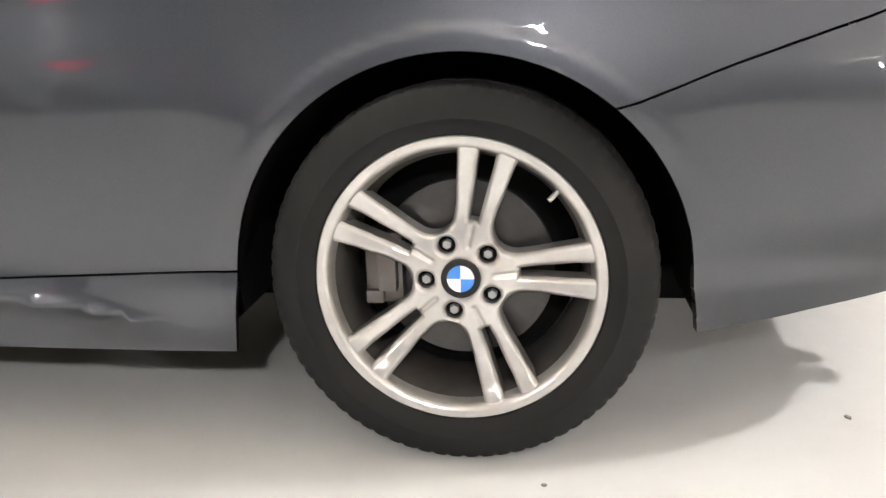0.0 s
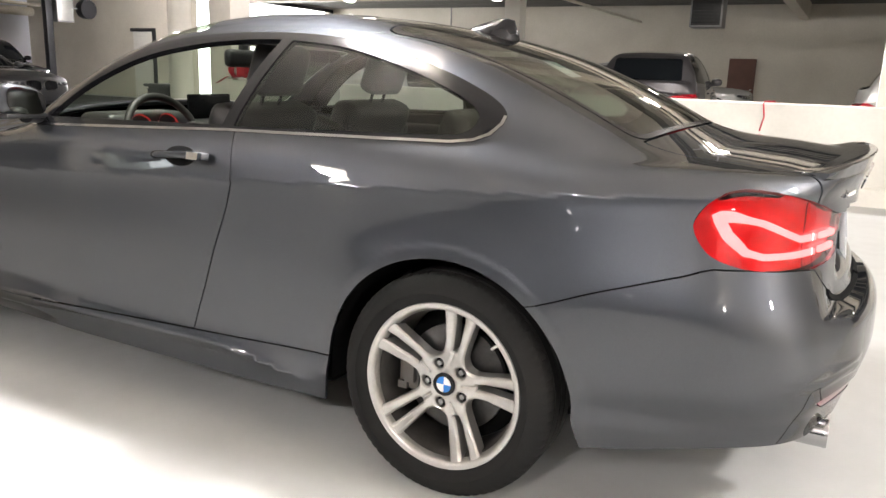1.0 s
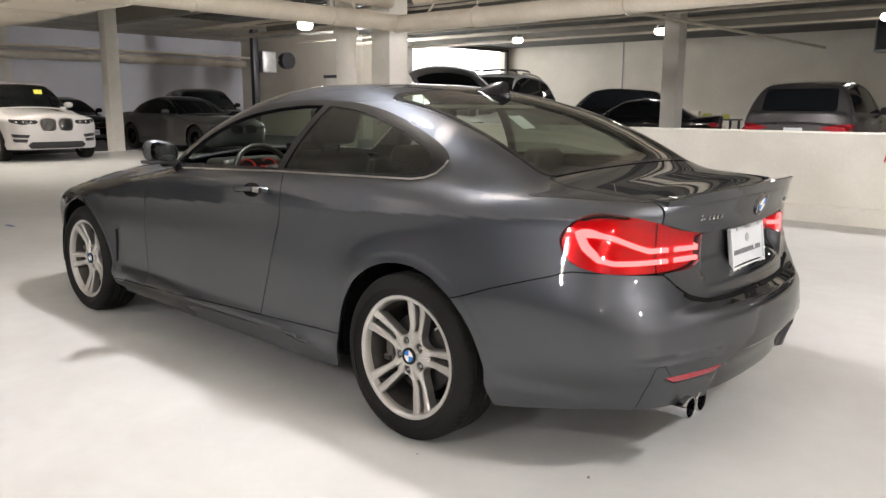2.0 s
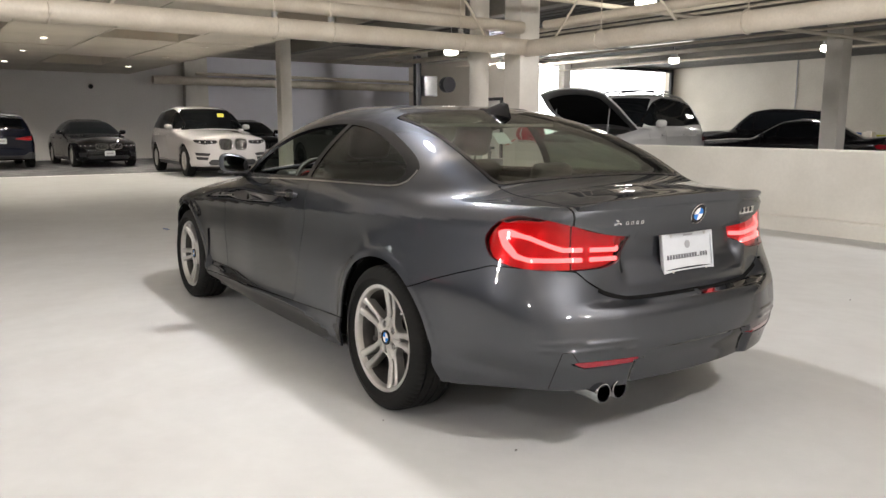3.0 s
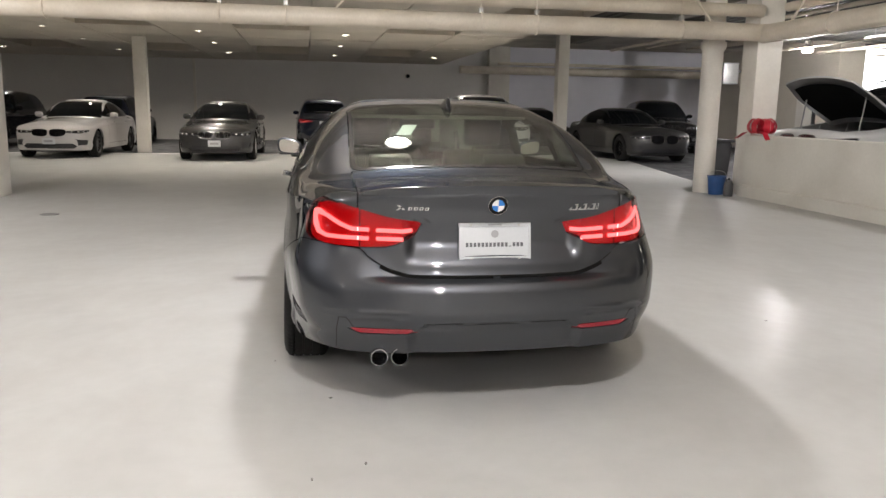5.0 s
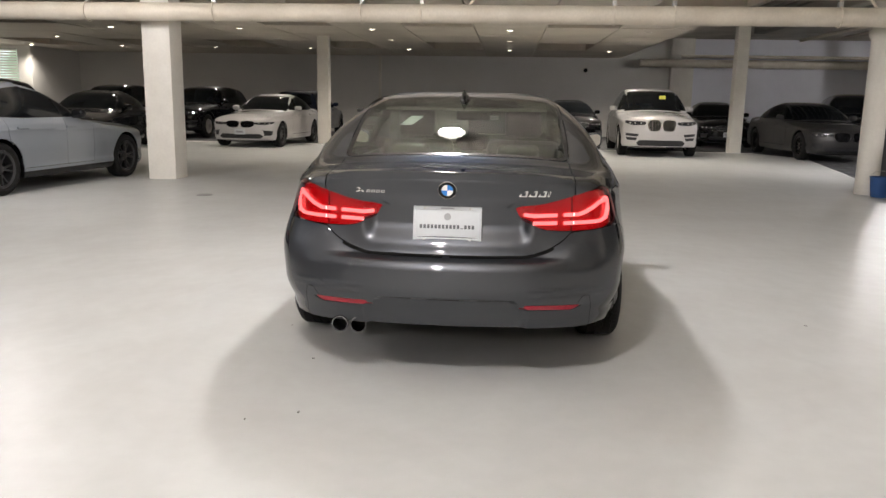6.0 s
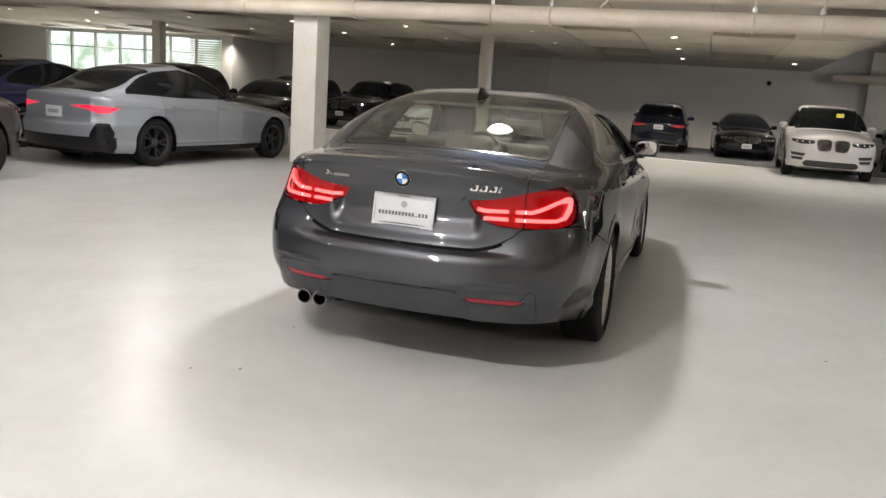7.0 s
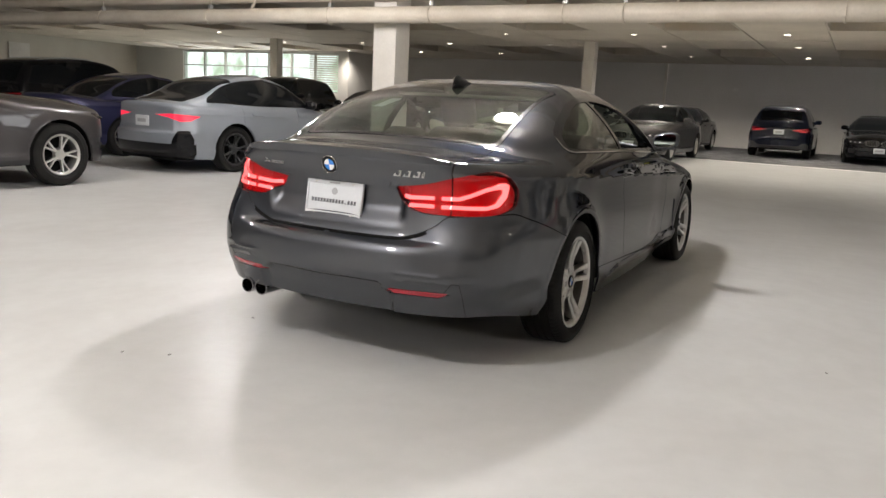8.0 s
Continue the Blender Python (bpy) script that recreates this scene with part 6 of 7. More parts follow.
    shape = [(0.30, 0.842 * k), (0.60, 0.80 * k), (0.80, 0.752 * k), (1.0, 0.765 * k), (1.14, 0.835 * k), (0.95, 0.85 * k), (0.6, 0.862 * k)] if gt else [(0.36, 0.80 * k), (0.62, 0.755 * k), (1.02, 0.76 * k), (1.12, 0.83 * k), (1.0, 0.865 * k), (0.6, 0.85 * k)]
    s.panel("tail", lambda x, y, z: inside(wr(x, y), z, shape), bk, only=["body"])
    if gt:
        s.panel("sidevent", lambda x, y, z: inside(wr(x, y), z, [(0.60, 0.30), (0.66, 0.50), (0.76, 0.62), (0.98, 0.63), (1.06, 0.50), (1.02, 0.20), (0.60, 0.1)]), lambda m: (m[:, 0] > 0.4) & (m[:, 2] < 0.7), only=["body"])
        s.panel("valance", lambda x, y, z: 0.43 - z, lambda m: (m[:, 0] > ro - 0.35) & (m[:, 2] < 0.6), only=["body"])
        s.panel("skirt", lambda x, y, z: 0.285 - z, lambda m: (m[:, 0] > -wb + 0.3) & (m[:, 0] < -0.3) & (m[:, 1] > 0.5), only=["body"])
    s.panel("valance", lambda x, y, z: 0.36 * k + 0.10 * ease(np.abs(y), 0.55, 0.75) * ease(-np.abs(y), -0.95, -0.8) - z, lambda m: (m[:, 0] > ro - 0.35) & (m[:, 2] < 0.6), only=["body"])
    s.panel("bonnet", lambda x, y, z: np.minimum(np.minimum(cowl - 0.03 + 0.22 * y ** 2 - x, x - nose - 0.16 - 0.3 * y ** 2), 0.74 - 0.1 * ease(-x, wb, wb + 0.7) - y), lambda m: (m[:, 0] < cowl + 0.2) & (m[:, 2] > 0.66 * k) & (m[:, 1] < 0.86), 0.008, only=["body"])
    dz0 = 0.33 * k
    for name, a, b in (("front_door", cowl + 0.02, pillar), ("back_door", pillar, -0.16)):
        s.panel(name, lambda x, y, z: np.minimum(np.minimum(x - a, b + 0.25 * ease(z, 0.75 * k, 0.3 * k) * (-1 if name == "back_door" else 0) - x), z - dz0), lambda m: (m[:, 1] > 0.5) & (m[:, 2] < belt + 0.02) & (m[:, 2] > dz0 - 0.05) & (np.hypot(m[:, 0], m[:, 2] - hub) > P["arch"] + 0.01), 0.007, only=["body"])
    SKINS[key] = (f, s)
    return f, s


WHEELS = {}


def plain_wheel(car, r_rim, R, w, mat, spokes, fork):
    key = (r_rim, R, w, mat.name, spokes, fork)
    if key not in WHEELS:
        WHEELS[key] = (lathe_mesh("wheel", [(0.02, 0.02), (r_rim - 0.05, 0.02), (r_rim - 0.03, 0.08)], UNDER_AND_SHADE, 32), tyre_mesh(R, r_rim - 0.002, w, True, 72), many_spoke_rim(r_rim, w - 0.02, mat, spokes, fork))
    a, b, c = WHEELS[key]
    wh = part("wheel", a, None, car)
    part("tyre", b, None, wh)
    part("rim", c, None, wh)
    return wh


def parked_car(name, label, m, key, P, paint, fine=1.0, rim=None, rim_r=0.235, spokes=10, fork=0.0, lit=False, hood_up=False, plate_front=True, lower=None, rails=False, glow_front=False, trim=None):
    f, s = cut_car(key, P, fine)
    car = tagged(empty(name, m), label, "car")
    kind, belt, wb, hub, hw = P["kind"], P["belt"], P["wheelbase"], P["hub"], P["plan"][4][1]
    part("body", s.mesh(f, "body", ["body"], paint), None, car)
    if not hood_up:
        part("bonnet", s.mesh(f, "bonnet", ["bonnet"], paint), None, car)
    for nm, lab, mat, inset, both, lb in (("windscreen", "windscreen", BGGLASS, 0.003, 0, "dark windscreen"), ("rear_window", "rear_window", BGGLASS, 0.003, 0, "dark rear window"), ("grille", "grille", GLOSSBLACK, 0.02, 0, "black front grille"),
                                          ("intake", "intake", BLACK, 0.02, 0, "black lower air intake"), ("valance", "valance", lower or BLACK, 0.004, 0, "dark rear valance")):
        me = s.mesh(f, nm, [lab], mat, both, 0.0, inset)
        if me:
            g = part(nm, me, None, car, lb)
            if nm == "grille":
                grille_bars(P, f, g, *(trim or (DARKCHROME, DARKCHROME)))
    for side in (1, -1):
        for nm in ("front_door", "back_door"):
            me = s.mesh(f, nm, [nm], paint, side)
            if me:
                d = part(nm, me, None, car)
                x = -0.5 * wb + 0.0 if nm == "front_door" else -0.42
                pts = [on_flank(f, x + t, 0.87 * belt, 0.012) for t in np.linspace(-0.11, 0.10, 7)]
                part("handle", ribbon_mesh("handle", pts, 0.03, 0.012, paint, 0.012, side < 0), None, d)
        for nm, lab, mat, inset, lb in (("window_trim", "trim", GLOSSBLACK, 0.0, "black window surround"), ("front_window", "front_window", BGGLASS, 0.004, "dark side window"), ("back_window", "back_window", BGGLASS, 0.004, "dark side window"),
                                        ("headlamp", "headlamp", HEADLENS, 0.004, "clear glossy headlamp"), ("corner_vent", "sidevent", GLOSSBLACK, 0.004, "gloss black corner vent"), ("side_skirt", "skirt", GLOSSBLACK, 0.002, "black side skirt"), ("sill_cladding", "cladding", BLACK, 0.0, "black sill cladding"), ("tail_lamp", "tail", REDHOUSE if not lit else LITTAIL, 0.0, "red tail lamp")):
            me = s.mesh(f, nm, [lab], mat, side, 0.012 if lab in ("tail", "headlamp") else 0.0, inset)
            if me:
                h = part(nm, me, None, car, lb)
                if nm == "headlamp":
                    for a in (0.58, 0.76, 0.92):
                        v, n = front_point(f, P, a, (0.655 if kind != "suv" else 0.735) * belt, 0.004)
                        ob = part("lamp_lens", lathe_mesh("lamp_lens", [(0.0, -0.01), (0.018, -0.006), (0.026, 0.01)], DAYLAMP if glow_front and a > 0.9 else CHROME, 16, "x"), None, h)
                        ob.location = (v[0], v[1] * side, v[2])
        bm = bmesh.new()
        bmesh.ops.create_uvsphere(bm, u_segments=16, v_segments=10, radius=1.0)
        for v in bm.verts:
            v.co = Vector((v.co.x * 0.10 * (0.5 if v.co.x > 0 else 1), math.copysign(abs(v.co.y) ** 0.75, v.co.y) * 0.105, math.copysign(abs(v.co.z) ** 0.75, v.co.z) * 0.072))
        add_box(bm, (-0.03, -0.16, -0.07), (0.03, -0.04, -0.03), 0.01, 2)
        mi = part("door_mirror", done(bm, "door_mirror", GLOSSBLACK if lower else paint, 60), None, car)
        mi.location = (P["cowl"] + 0.42, side * (hw + 0.03), belt + 0.055)
        mi.scale = (1, side, 1)
        for hx in (0.0, -wb):
            w = plain_wheel(car, rim_r, hub + 0.006, 0.235, rim or ALLOY, spokes, fork)
            w.matrix_local = Matrix.Translation((hx, side * (hw - 0.125), hub + 0.004)) @ (Matrix.Rotation(math.pi, 4, "Z") if side > 0 else Matrix())
            bm = bmesh.new()
            rows = [[bm.verts.new((hx + (P["arch"] + 0.015) * math.cos(a), side * y, hub + (P["arch"] + 0.015) * math.sin(a))) for y in (hw - 0.38, hw - 0.045)] for a in [radians(-12 + 204 * i / 16) for i in range(17)]]
            for a, b in zip(rows, rows[1:]):
                bm.faces.new((a[0], a[1], b[1], b[0]))
            bm.faces.new([r[0] for r in rows])
            part("wheel_liner", done(bm, "wheel_liner", UNDER_AND_SHADE), None, car)
        if rails:
            pts = [(x, side * 0.56, P_top(P, x) + 0.045 * math.sin(math.pi * i / 10) ** 0.3 - 0.02) for i, x in enumerate(np.linspace(P["cowl"] + 1.15, 0.25, 11))]
            part("roof_rail", tube_mesh("roof_rail", pts, 0.018, GALV, 8), None, car, "satin roof rail")
    bm = bmesh.new()
    zl = 0.20 if kind != "suv" else 0.27
    add_box(bm, (P["nose"] + 0.25, -hw + 0.30, zl - 0.02), (P["tail"] - 0.15, hw - 0.30, zl + 0.10), 0.02, 2)
    add_box(bm, (-wb + P["arch"] + 0.04, -hw + 0.06, zl - 0.01), (-P["arch"] - 0.04, hw - 0.06, zl + 0.08), 0.02, 2)
    part("underbody", done(bm, "underbody", UNDER_AND_SHADE), None, car)
    if plate_front:
        v, n = front_point(f, P, 0.0, 0.43 * belt, 0.004)
        b = part("front_plate", box((v[0] - 0.016, -0.15, v[2] - 0.075), (v[0], 0.15, v[2] + 0.075), "front_plate", PLATEW, 0.003), None, car, "pale plate with a bar of print")
        part("print_bar", box((v[0] - 0.018, -0.10, v[2] - 0.025), (v[0] - 0.016, 0.10, v[2] + 0.025), "print_bar", PLATEG), None, b)
    v, n = rear_point(f, P, 0.74 * belt)
    b = part("rear_plate", box((v[0], -0.15, v[2] - 0.075), (v[0] + 0.018, 0.15, v[2] + 0.075), "rear_plate", PLATEW, 0.003), None, car, "pale plate with a bar of print")
    part("print_bar", box((v[0] + 0.018, -0.10, v[2] - 0.025), (v[0] + 0.02, 0.10, v[2] + 0.025), "print_bar", PLATEG), None, b)
    if hood_up:
        for x in (-1.15, -0.45):
            pts = [(x, 0.57 * math.cos(a), P_top(P, x) + 0.02 + 0.10 * math.sin(a) ** 0.5) for a in [math.pi * i / 14 for i in range(15)]]
            part("cross_bar", tube_mesh("cross_bar", pts, 0.016, BLACK, 8), None, car, "black arched roof cross bar")
        open_bonnet(P, f, s, car, paint)
    return car


def P_top(P, x):
    return float(curve(P["roof"])(x)) - P["roof_crown"] * 0.56 ** 2.3


def front_point(f, P, a, z, lift):
    # walk round the front corner
    ps = np.linspace(math.pi, math.pi * 0.45, 200)
    o = -P["wheelbase"] + 0.1
    lo, hi = np.zeros_like(ps), np.full_like(ps, 1.9)
    for _ in range(28):
        m = (lo + hi) / 2
        out = f(o + np.cos(ps) * m, np.sin(ps) * m, np.full_like(ps, z)) > 0
        hi, lo = np.where(out, m, hi), np.where(out, lo, m)
    x, y = o + np.cos(ps) * hi, np.sin(ps) * hi
    w = np.abs(y) + 0.8 * (x - P["nose"])
    v = np.array([[np.interp(a, w, x), np.interp(a, w, y), z]])
    n = gradient(f, v)[0]
    return v[0] + n * lift, n


def rear_point(f, P, z):
    lo, hi = 0.3, 1.6
    for _ in range(30):
        m = (lo + hi) / 2
        if f(np.array([m]), np.array([0.0]), np.array([z]))[0] > 0:
            hi = m
        else:
            lo = m
    v = np.array([[hi, 0.0, z]])
    return v[0], gradient(f, v)[0]


def grille_bars(P, f, grille, bars=DARKCHROME, surround=DARKCHROME):
    out = P["grille"]
    top, low = out[0][1] - 0.015, min(z for _, z in out) + 0.015
    wide = max(y for y, _ in out)
    for side in (-1, 1):
        n = 8
        for i in range(n):
            y = 0.055 + i * (wide - 0.10) / (n - 1)
            a, _ = front_point(f, P, y + 0.8 * P["front_k"] * y ** 2.2, top, 0.004)
            b, _ = front_point(f, P, y + 0.8 * P["front_k"] * y ** 2.2, low + (0.02 if i in (0, n - 1) else 0.0), 0.004)
            part("grille_bar", tube_mesh("grille_bar", [(a[0], side * y, a[2]), (b[0], side * y, b[2])], 0.010, bars, 6), None, grille)
        ring = rounded(out)
        pts = []
        for y, z in dense(ring + ring[:1], 0.04):
            v, _ = front_point(f, P, y + 0.8 * P["front_k"] * y ** 2.2, z, 0.004)
            pts.append((v[0], side * y, z))
        part("grille_surround", tube_mesh("grille_surround", pts, 0.011, surround, 6), None, grille, "bright grille surround" if surround is not GLOSSBLACK else "black grille surround")


def open_bonnet(P, f, s, car, paint):
    """The bonnet stands up on its rear hinges over a dark engine bay."""
    x0 = P["cowl"] - 0.02
    z0 = P["belt"] - 0.02
    turn = Matrix.Translation((x0, 0, z0)) @ Matrix.Rotation(radians(33), 4, "Y") @ Matrix.Translation((-x0, 0, -z0))
    b = part("bonnet", s.mesh(f, "bonnet", ["bonnet"], paint, 0, 0.03), None, car, "raised bonnet with a black lining")
    b.matrix_local = turn
    part("inner_panel", s.mesh(f, "inner_panel", ["bonnet"], STEEL, 0, 0.0, 0.028), None, b, "grey inner panel of the bonnet")
    ln = part("bonnet_lining", s.mesh(f, "bonnet_lining", ["bonnet"], UNDER_AND_SHADE, 0, 0.0, 0.045), None, b, "black bonnet lining")
    cx = (P["nose"] + x0) / 2 + 0.05
    ln.matrix_local = Matrix.Translation((cx, 0, 0.0)) @ Matrix.Diagonal((0.80, 0.84, 1.0, 1.0)) @ Matrix.Translation((-cx, 0, 0))
    bm = bmesh.new()
    add_box(bm, (P["nose"] + 0.2, -0.70, 0.55), (x0, 0.70, 0.80), 0.04, 2)
    add_box(bm, (P["nose"] + 0.45, -0.33, 0.75), (x0 - 0.2, 0.33, 0.90), 0.05, 3)
    for k in range(4):
        add_box(bm, (P["nose"] + 0.5 + 0.18 * k, -0.28, 0.89), (P["nose"] + 0.6 + 0.18 * k, 0.28, 0.92), 0.01, 2)
    part("engine", done(bm, "engine", BLACK), None, car, "black engine covers")
    for y in (-0.55, 0.55):
        p0 = Vector((P["nose"] + 0.7, y, 0.8))
        p1 = turn @ Vector((P["nose"] + 0.75, y, P["belt"] - 0.12))
        part("bonnet_strut", tube_mesh("bonnet_strut", [p0, p1], 0.011, STEEL, 8), None, car)


LITTAIL = material("lit_tail_lamp", (0.4, 0.008, 0.015), 0.2, coat=0.8, emit=(1.0, 0.03, 0.08), strength=0.9, vary=0.15, scale=20)
LIGHTSILVER = car_paint("light_silver_paint", (0.56, 0.56, 0.55), 0.3, 0.42)
DAYLAMP = emitter("lit_headlamp", (0.95, 0.97, 1.0), 9.0)
SEDAN = car_params("sedan", 2.97, 0.85, 1.12, 0.93, 1.47, 1.00, 0.93, 1.04, 0.335)
LIMO = car_params("sedan", 3.20, 0.88, 1.15, 0.95, 1.48, 1.01, 0.95, 1.05, 0.355)
GT = car_params("gt", 2.86, 0.85, 1.07, 0.925, 1.50, 1.00, 0.92, 1.02, 0.345)
SUV = car_params("suv", 2.97, 0.90, 1.04, 0.985, 1.74, 1.14, 1.08, 1.2, 0.385)
SUV_L = car_params("suv", 2.97, 0.90, 1.04, 1.015, 1.80, 1.18, 1.11, 1.2, 0.385)
SUV_H = car_params("suv", 2.86, 0.86, 0.98, 0.945, 1.90, 1.27, 1.19, 1.2, 0.37)
LIMO["grille"] = [(0.030, 0.735), (0.36, 0.735), (0.42, 0.66), (0.37, 0.52), (0.12, 0.50), (0.030, 0.54)]
SUV_S = car_params("suv", 2.86, 0.86, 0.98, 0.945, 1.67, 1.10, 1.04, 1.2, 0.37)
BLACKRIM = GLOSSBLACK
DARKRIM = material("dark_alloy", (0.06, 0.06, 0.062), 0.3, 0.7, vary=0.1, scale=9)


def front_axle(P, x, y, deg):
    """Pose of a car whose front axle centre stands at (x, y) and which faces the compass angle deg from +x."""
    return pose(x, y, 0, 0, 0, deg + 180) @ Matrix.Translation((P["wheelbase"], 0, 0))


def rear_axle(P, x, y, deg):
    return pose(x, y, 0, 0, 0, deg + 180)


parked_car("white_sedan", "white four-door sedan with black grille in the back bays", front_axle(SEDAN, -17.0, -6.95, -3), "sedan", SEDAN, WHITEPAINT, rim=GREYPAINT, trim=(GLOSSBLACK, GLOSSBLACK))
parked_car("grey_sedan", "mid grey four-door sedan with bright grille", front_axle(SEDAN, -16.3, -3.0, -1), "sedan", SEDAN, GREYPAINT)
parked_car("black_suv", "black compact suv parked tail out before the wall", rear_axle(SUV_S, -23.7, -0.2, 180), "suv_s", SUV_S, NAVYPAINT, rim=BLACKRIM)
parked_car("black_sedan", "black four-door sedan before the back wall", front_axle(SEDAN, -23.1, 2.6, 2), "sedan", SEDAN, DARKPAINT)
parked_car("white_suv", "white luxury suv with a yellow card in its windscreen", front_axle(SUV_L, -16.8, 4.25, -2), "suv_l", SUV_L, WHITEPAINT, 1.3, plate_front=False, trim=(CHROME, CHROME))
parked_car("dark_sedan", "dark sedan half hidden beside the white suv", front_axle(SEDAN, -22.0, 7.4, -4), "sedan", SEDAN, DARKPAINT, rim=BLACKRIM)
parked_car("grey_limousine", "dark grey long sedan with a wide black grille", front_axle(LIMO, -16.3, 8.7, 2), "limo", LIMO, GREYPAINT, rim=BLACKRIM, plate_front=False, trim=(GLOSSBLACK, DARKCHROME))
parked_car("black_suv", "black suv behind the long grey sedan", front_axle(SUV_L, -20.6, 11.3, -12), "suv_l", SUV_L, DARKPAINT, glow_front=True)
parked_car("dark_suv", "dark suv with one lit headlamp in the back bays", front_axle(SUV, -21.0, -10.7, -4), "suv", SUV, DARKPAINT, glow_front=True)
parked_car("dark_suv", "dark blue suv parked tail out behind the white sedan", rear_axle(SUV_S, -23.4, -7.3, 180), "suv_s", SUV_S, NAVYPAINT, rim=BLACKRIM)
parked_car("black_sedan", "black sedan behind the grey sedan", front_axle(SEDAN, -22.4, -3.6, -2), "sedan", SEDAN, DARKPAINT)
parked_car("black_suv", "black suv in the shaded south bays", front_axle(SUV, -20.2, -13.6, -4), "suv", SUV, DARKPAINT)
parked_car("black_suv", "black suv parked near the windows", front_axle(SUV, -12.6, -13.0, 8), "suv", SUV, DARKPAINT)
parked_car("black_sedan", "black sedan parked near the windows", front_axle(SEDAN, -13.6, -10.3, 8), "sedan", SEDAN, DARKPAINT)
parked_car("silver_hatchback", "frost grey four-door fastback with lit tail lamps and black wheels", rear_axle(GT, -5.18, -7.2, 175), "gt", GT, SILVERPAINT, 1.5, DARKRIM, 0.25, 5, 0.05, True, plate_front=False, lower=GLOSSBLACK)
parked_car("grey_suv", "warm grey suv with silver forked alloy wheels", front_axle(SUV_S, -2.15, -7.22, 180), "suv_s_near", SUV_S, BROWNGREY, 1.5, ALLOY, 0.25, 5, 0.045, plate_front=False)
parked_car("blue_sedan", "dark blue sedan behind the frost grey fastback", rear_axle(SEDAN, -5.6, -10.2, 177), "sedan", SEDAN, BLUEPAINT)
parked_car("black_suv", "black suv with a pale roof beyond the blue sedan", rear_axle(SUV, -6.6, -13.4, 176), "suv", SUV, DARKPAINT, rails=True)
parked_car("beige_sedan", "pale beige sedan far in the south bays", rear_axle(SEDAN, -9.2, -16.5, 176), "sedan", SEDAN, SILVER2)
parked_car("silver_suv", "silver suv with raised bonnet and roof rails behind the barrier", front_axle(SUV_H, -7.31, 7.70, -75), "suv_h", SUV_H, LIGHTSILVER, hood_up=True, rails=True, plate_front=False)
parked_car("black_suv", "black suv beyond the barrier behind the silver suv", front_axle(SUV_L, -12.3, 18.0, -155), "suv_l", SUV_L, DARKPAINT)
parked_car("black_sedan", "black sedan beyond the barrier", front_axle(SEDAN, -9.7, 15.2, -160), "sedan", SEDAN, DARKPAINT)
parked_car("dark_suv", "dark suv parked tail out beyond the barrier", rear_axle(SUV, -2.5, 11.9, 95), "suv", SUV, BROWNGREY)
parked_car("silver_suv", "silver boxy suv far beyond the barrier", front_axle(SUV, -2.6, 20.5, 0), "suv", SUV, SILVER2, rails=True)
parked_car("silver_suv", "silver suv with a sign in its window", front_axle(SUV_S, 4.6, 12.5, 0), "suv_s", SUV_S, SILVER2)


# ---- lamps and small things ----
def bay_or_added_lamp(x, y, z):
    lamp = tagged(empty("bay_or_added_lamp", pose(x, y, z)), "hanging round bay lamp with a bright diffuser, some of them added as fill", "lamp", "bay lamps")
    part("diffuser", lathe_mesh("diffuser", [(0.0, 0.0), (0.10, 0.0), (0.155, 0.03), (0.165, 0.10), (0.15, 0.16)], LAMPGLOW, 32, "z"), None, lamp, "bright ribbed diffuser").visible_shadow = False
    part("ballast", lathe_mesh("ballast", [(0.0, 0.36), (0.08, 0.36), (0.10, 0.34), (0.10, 0.22), (0.155, 0.17), (0.15, 0.155)], GALV, 32, "z"), None, lamp, "grey ballast housing")
    part("stem", tube_mesh("stem", [(0, 0, 0.36), (0, 0, 4.0 - z)], 0.012, GALV, 8), None, lamp)
    return lamp


for q in BAY_AND_ADDED_LAMPS:
    bay_or_added_lamp(*q[:3])


def downlight():
    d = tagged(empty("downlight"), "small round recessed ceiling downlight", "downlight", "recessed downlights")
    part("glow", lathe_mesh("glow", [(0.0, 0.012), (0.075, 0.012)], DOWNGLOW, 24, "z"), None, d, "bright lens")
    part("ring", lathe_mesh("ring", [(0.075, 0.015), (0.078, 0.0), (0.10, 0.0), (0.105, 0.012)], COLUMN, 24, "z"), None, d)
    return d


first = downlight()
first.matrix_world = Matrix.Translation(DOWNLIGHTS[0])
for q in DOWNLIGHTS[1:]:
    copy_thing(first, Matrix.Translation(q))
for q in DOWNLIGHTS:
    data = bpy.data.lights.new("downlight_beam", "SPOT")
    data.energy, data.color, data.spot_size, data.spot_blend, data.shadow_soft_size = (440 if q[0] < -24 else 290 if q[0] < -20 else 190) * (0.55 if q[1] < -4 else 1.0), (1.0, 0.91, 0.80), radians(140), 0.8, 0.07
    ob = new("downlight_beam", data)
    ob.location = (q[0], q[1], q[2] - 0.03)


def wall_camera():
    c = tagged(empty("dome_camera", pose(-28.5, 3.4, 2.70)), "small dark dome camera on the back wall", "camera")
    part("dome", lathe_mesh("dome", [(0.0, 0.17), (0.05, 0.155), (0.085, 0.11), (0.09, 0.06)], GLOSSBLACK, 24, "x"), None, c)
    part("mount", lathe_mesh("mount", [(0.09, 0.07), (0.10, 0.06), (0.10, 0.0)], COLUMN, 24, "x"), None, c)


wall_camera()


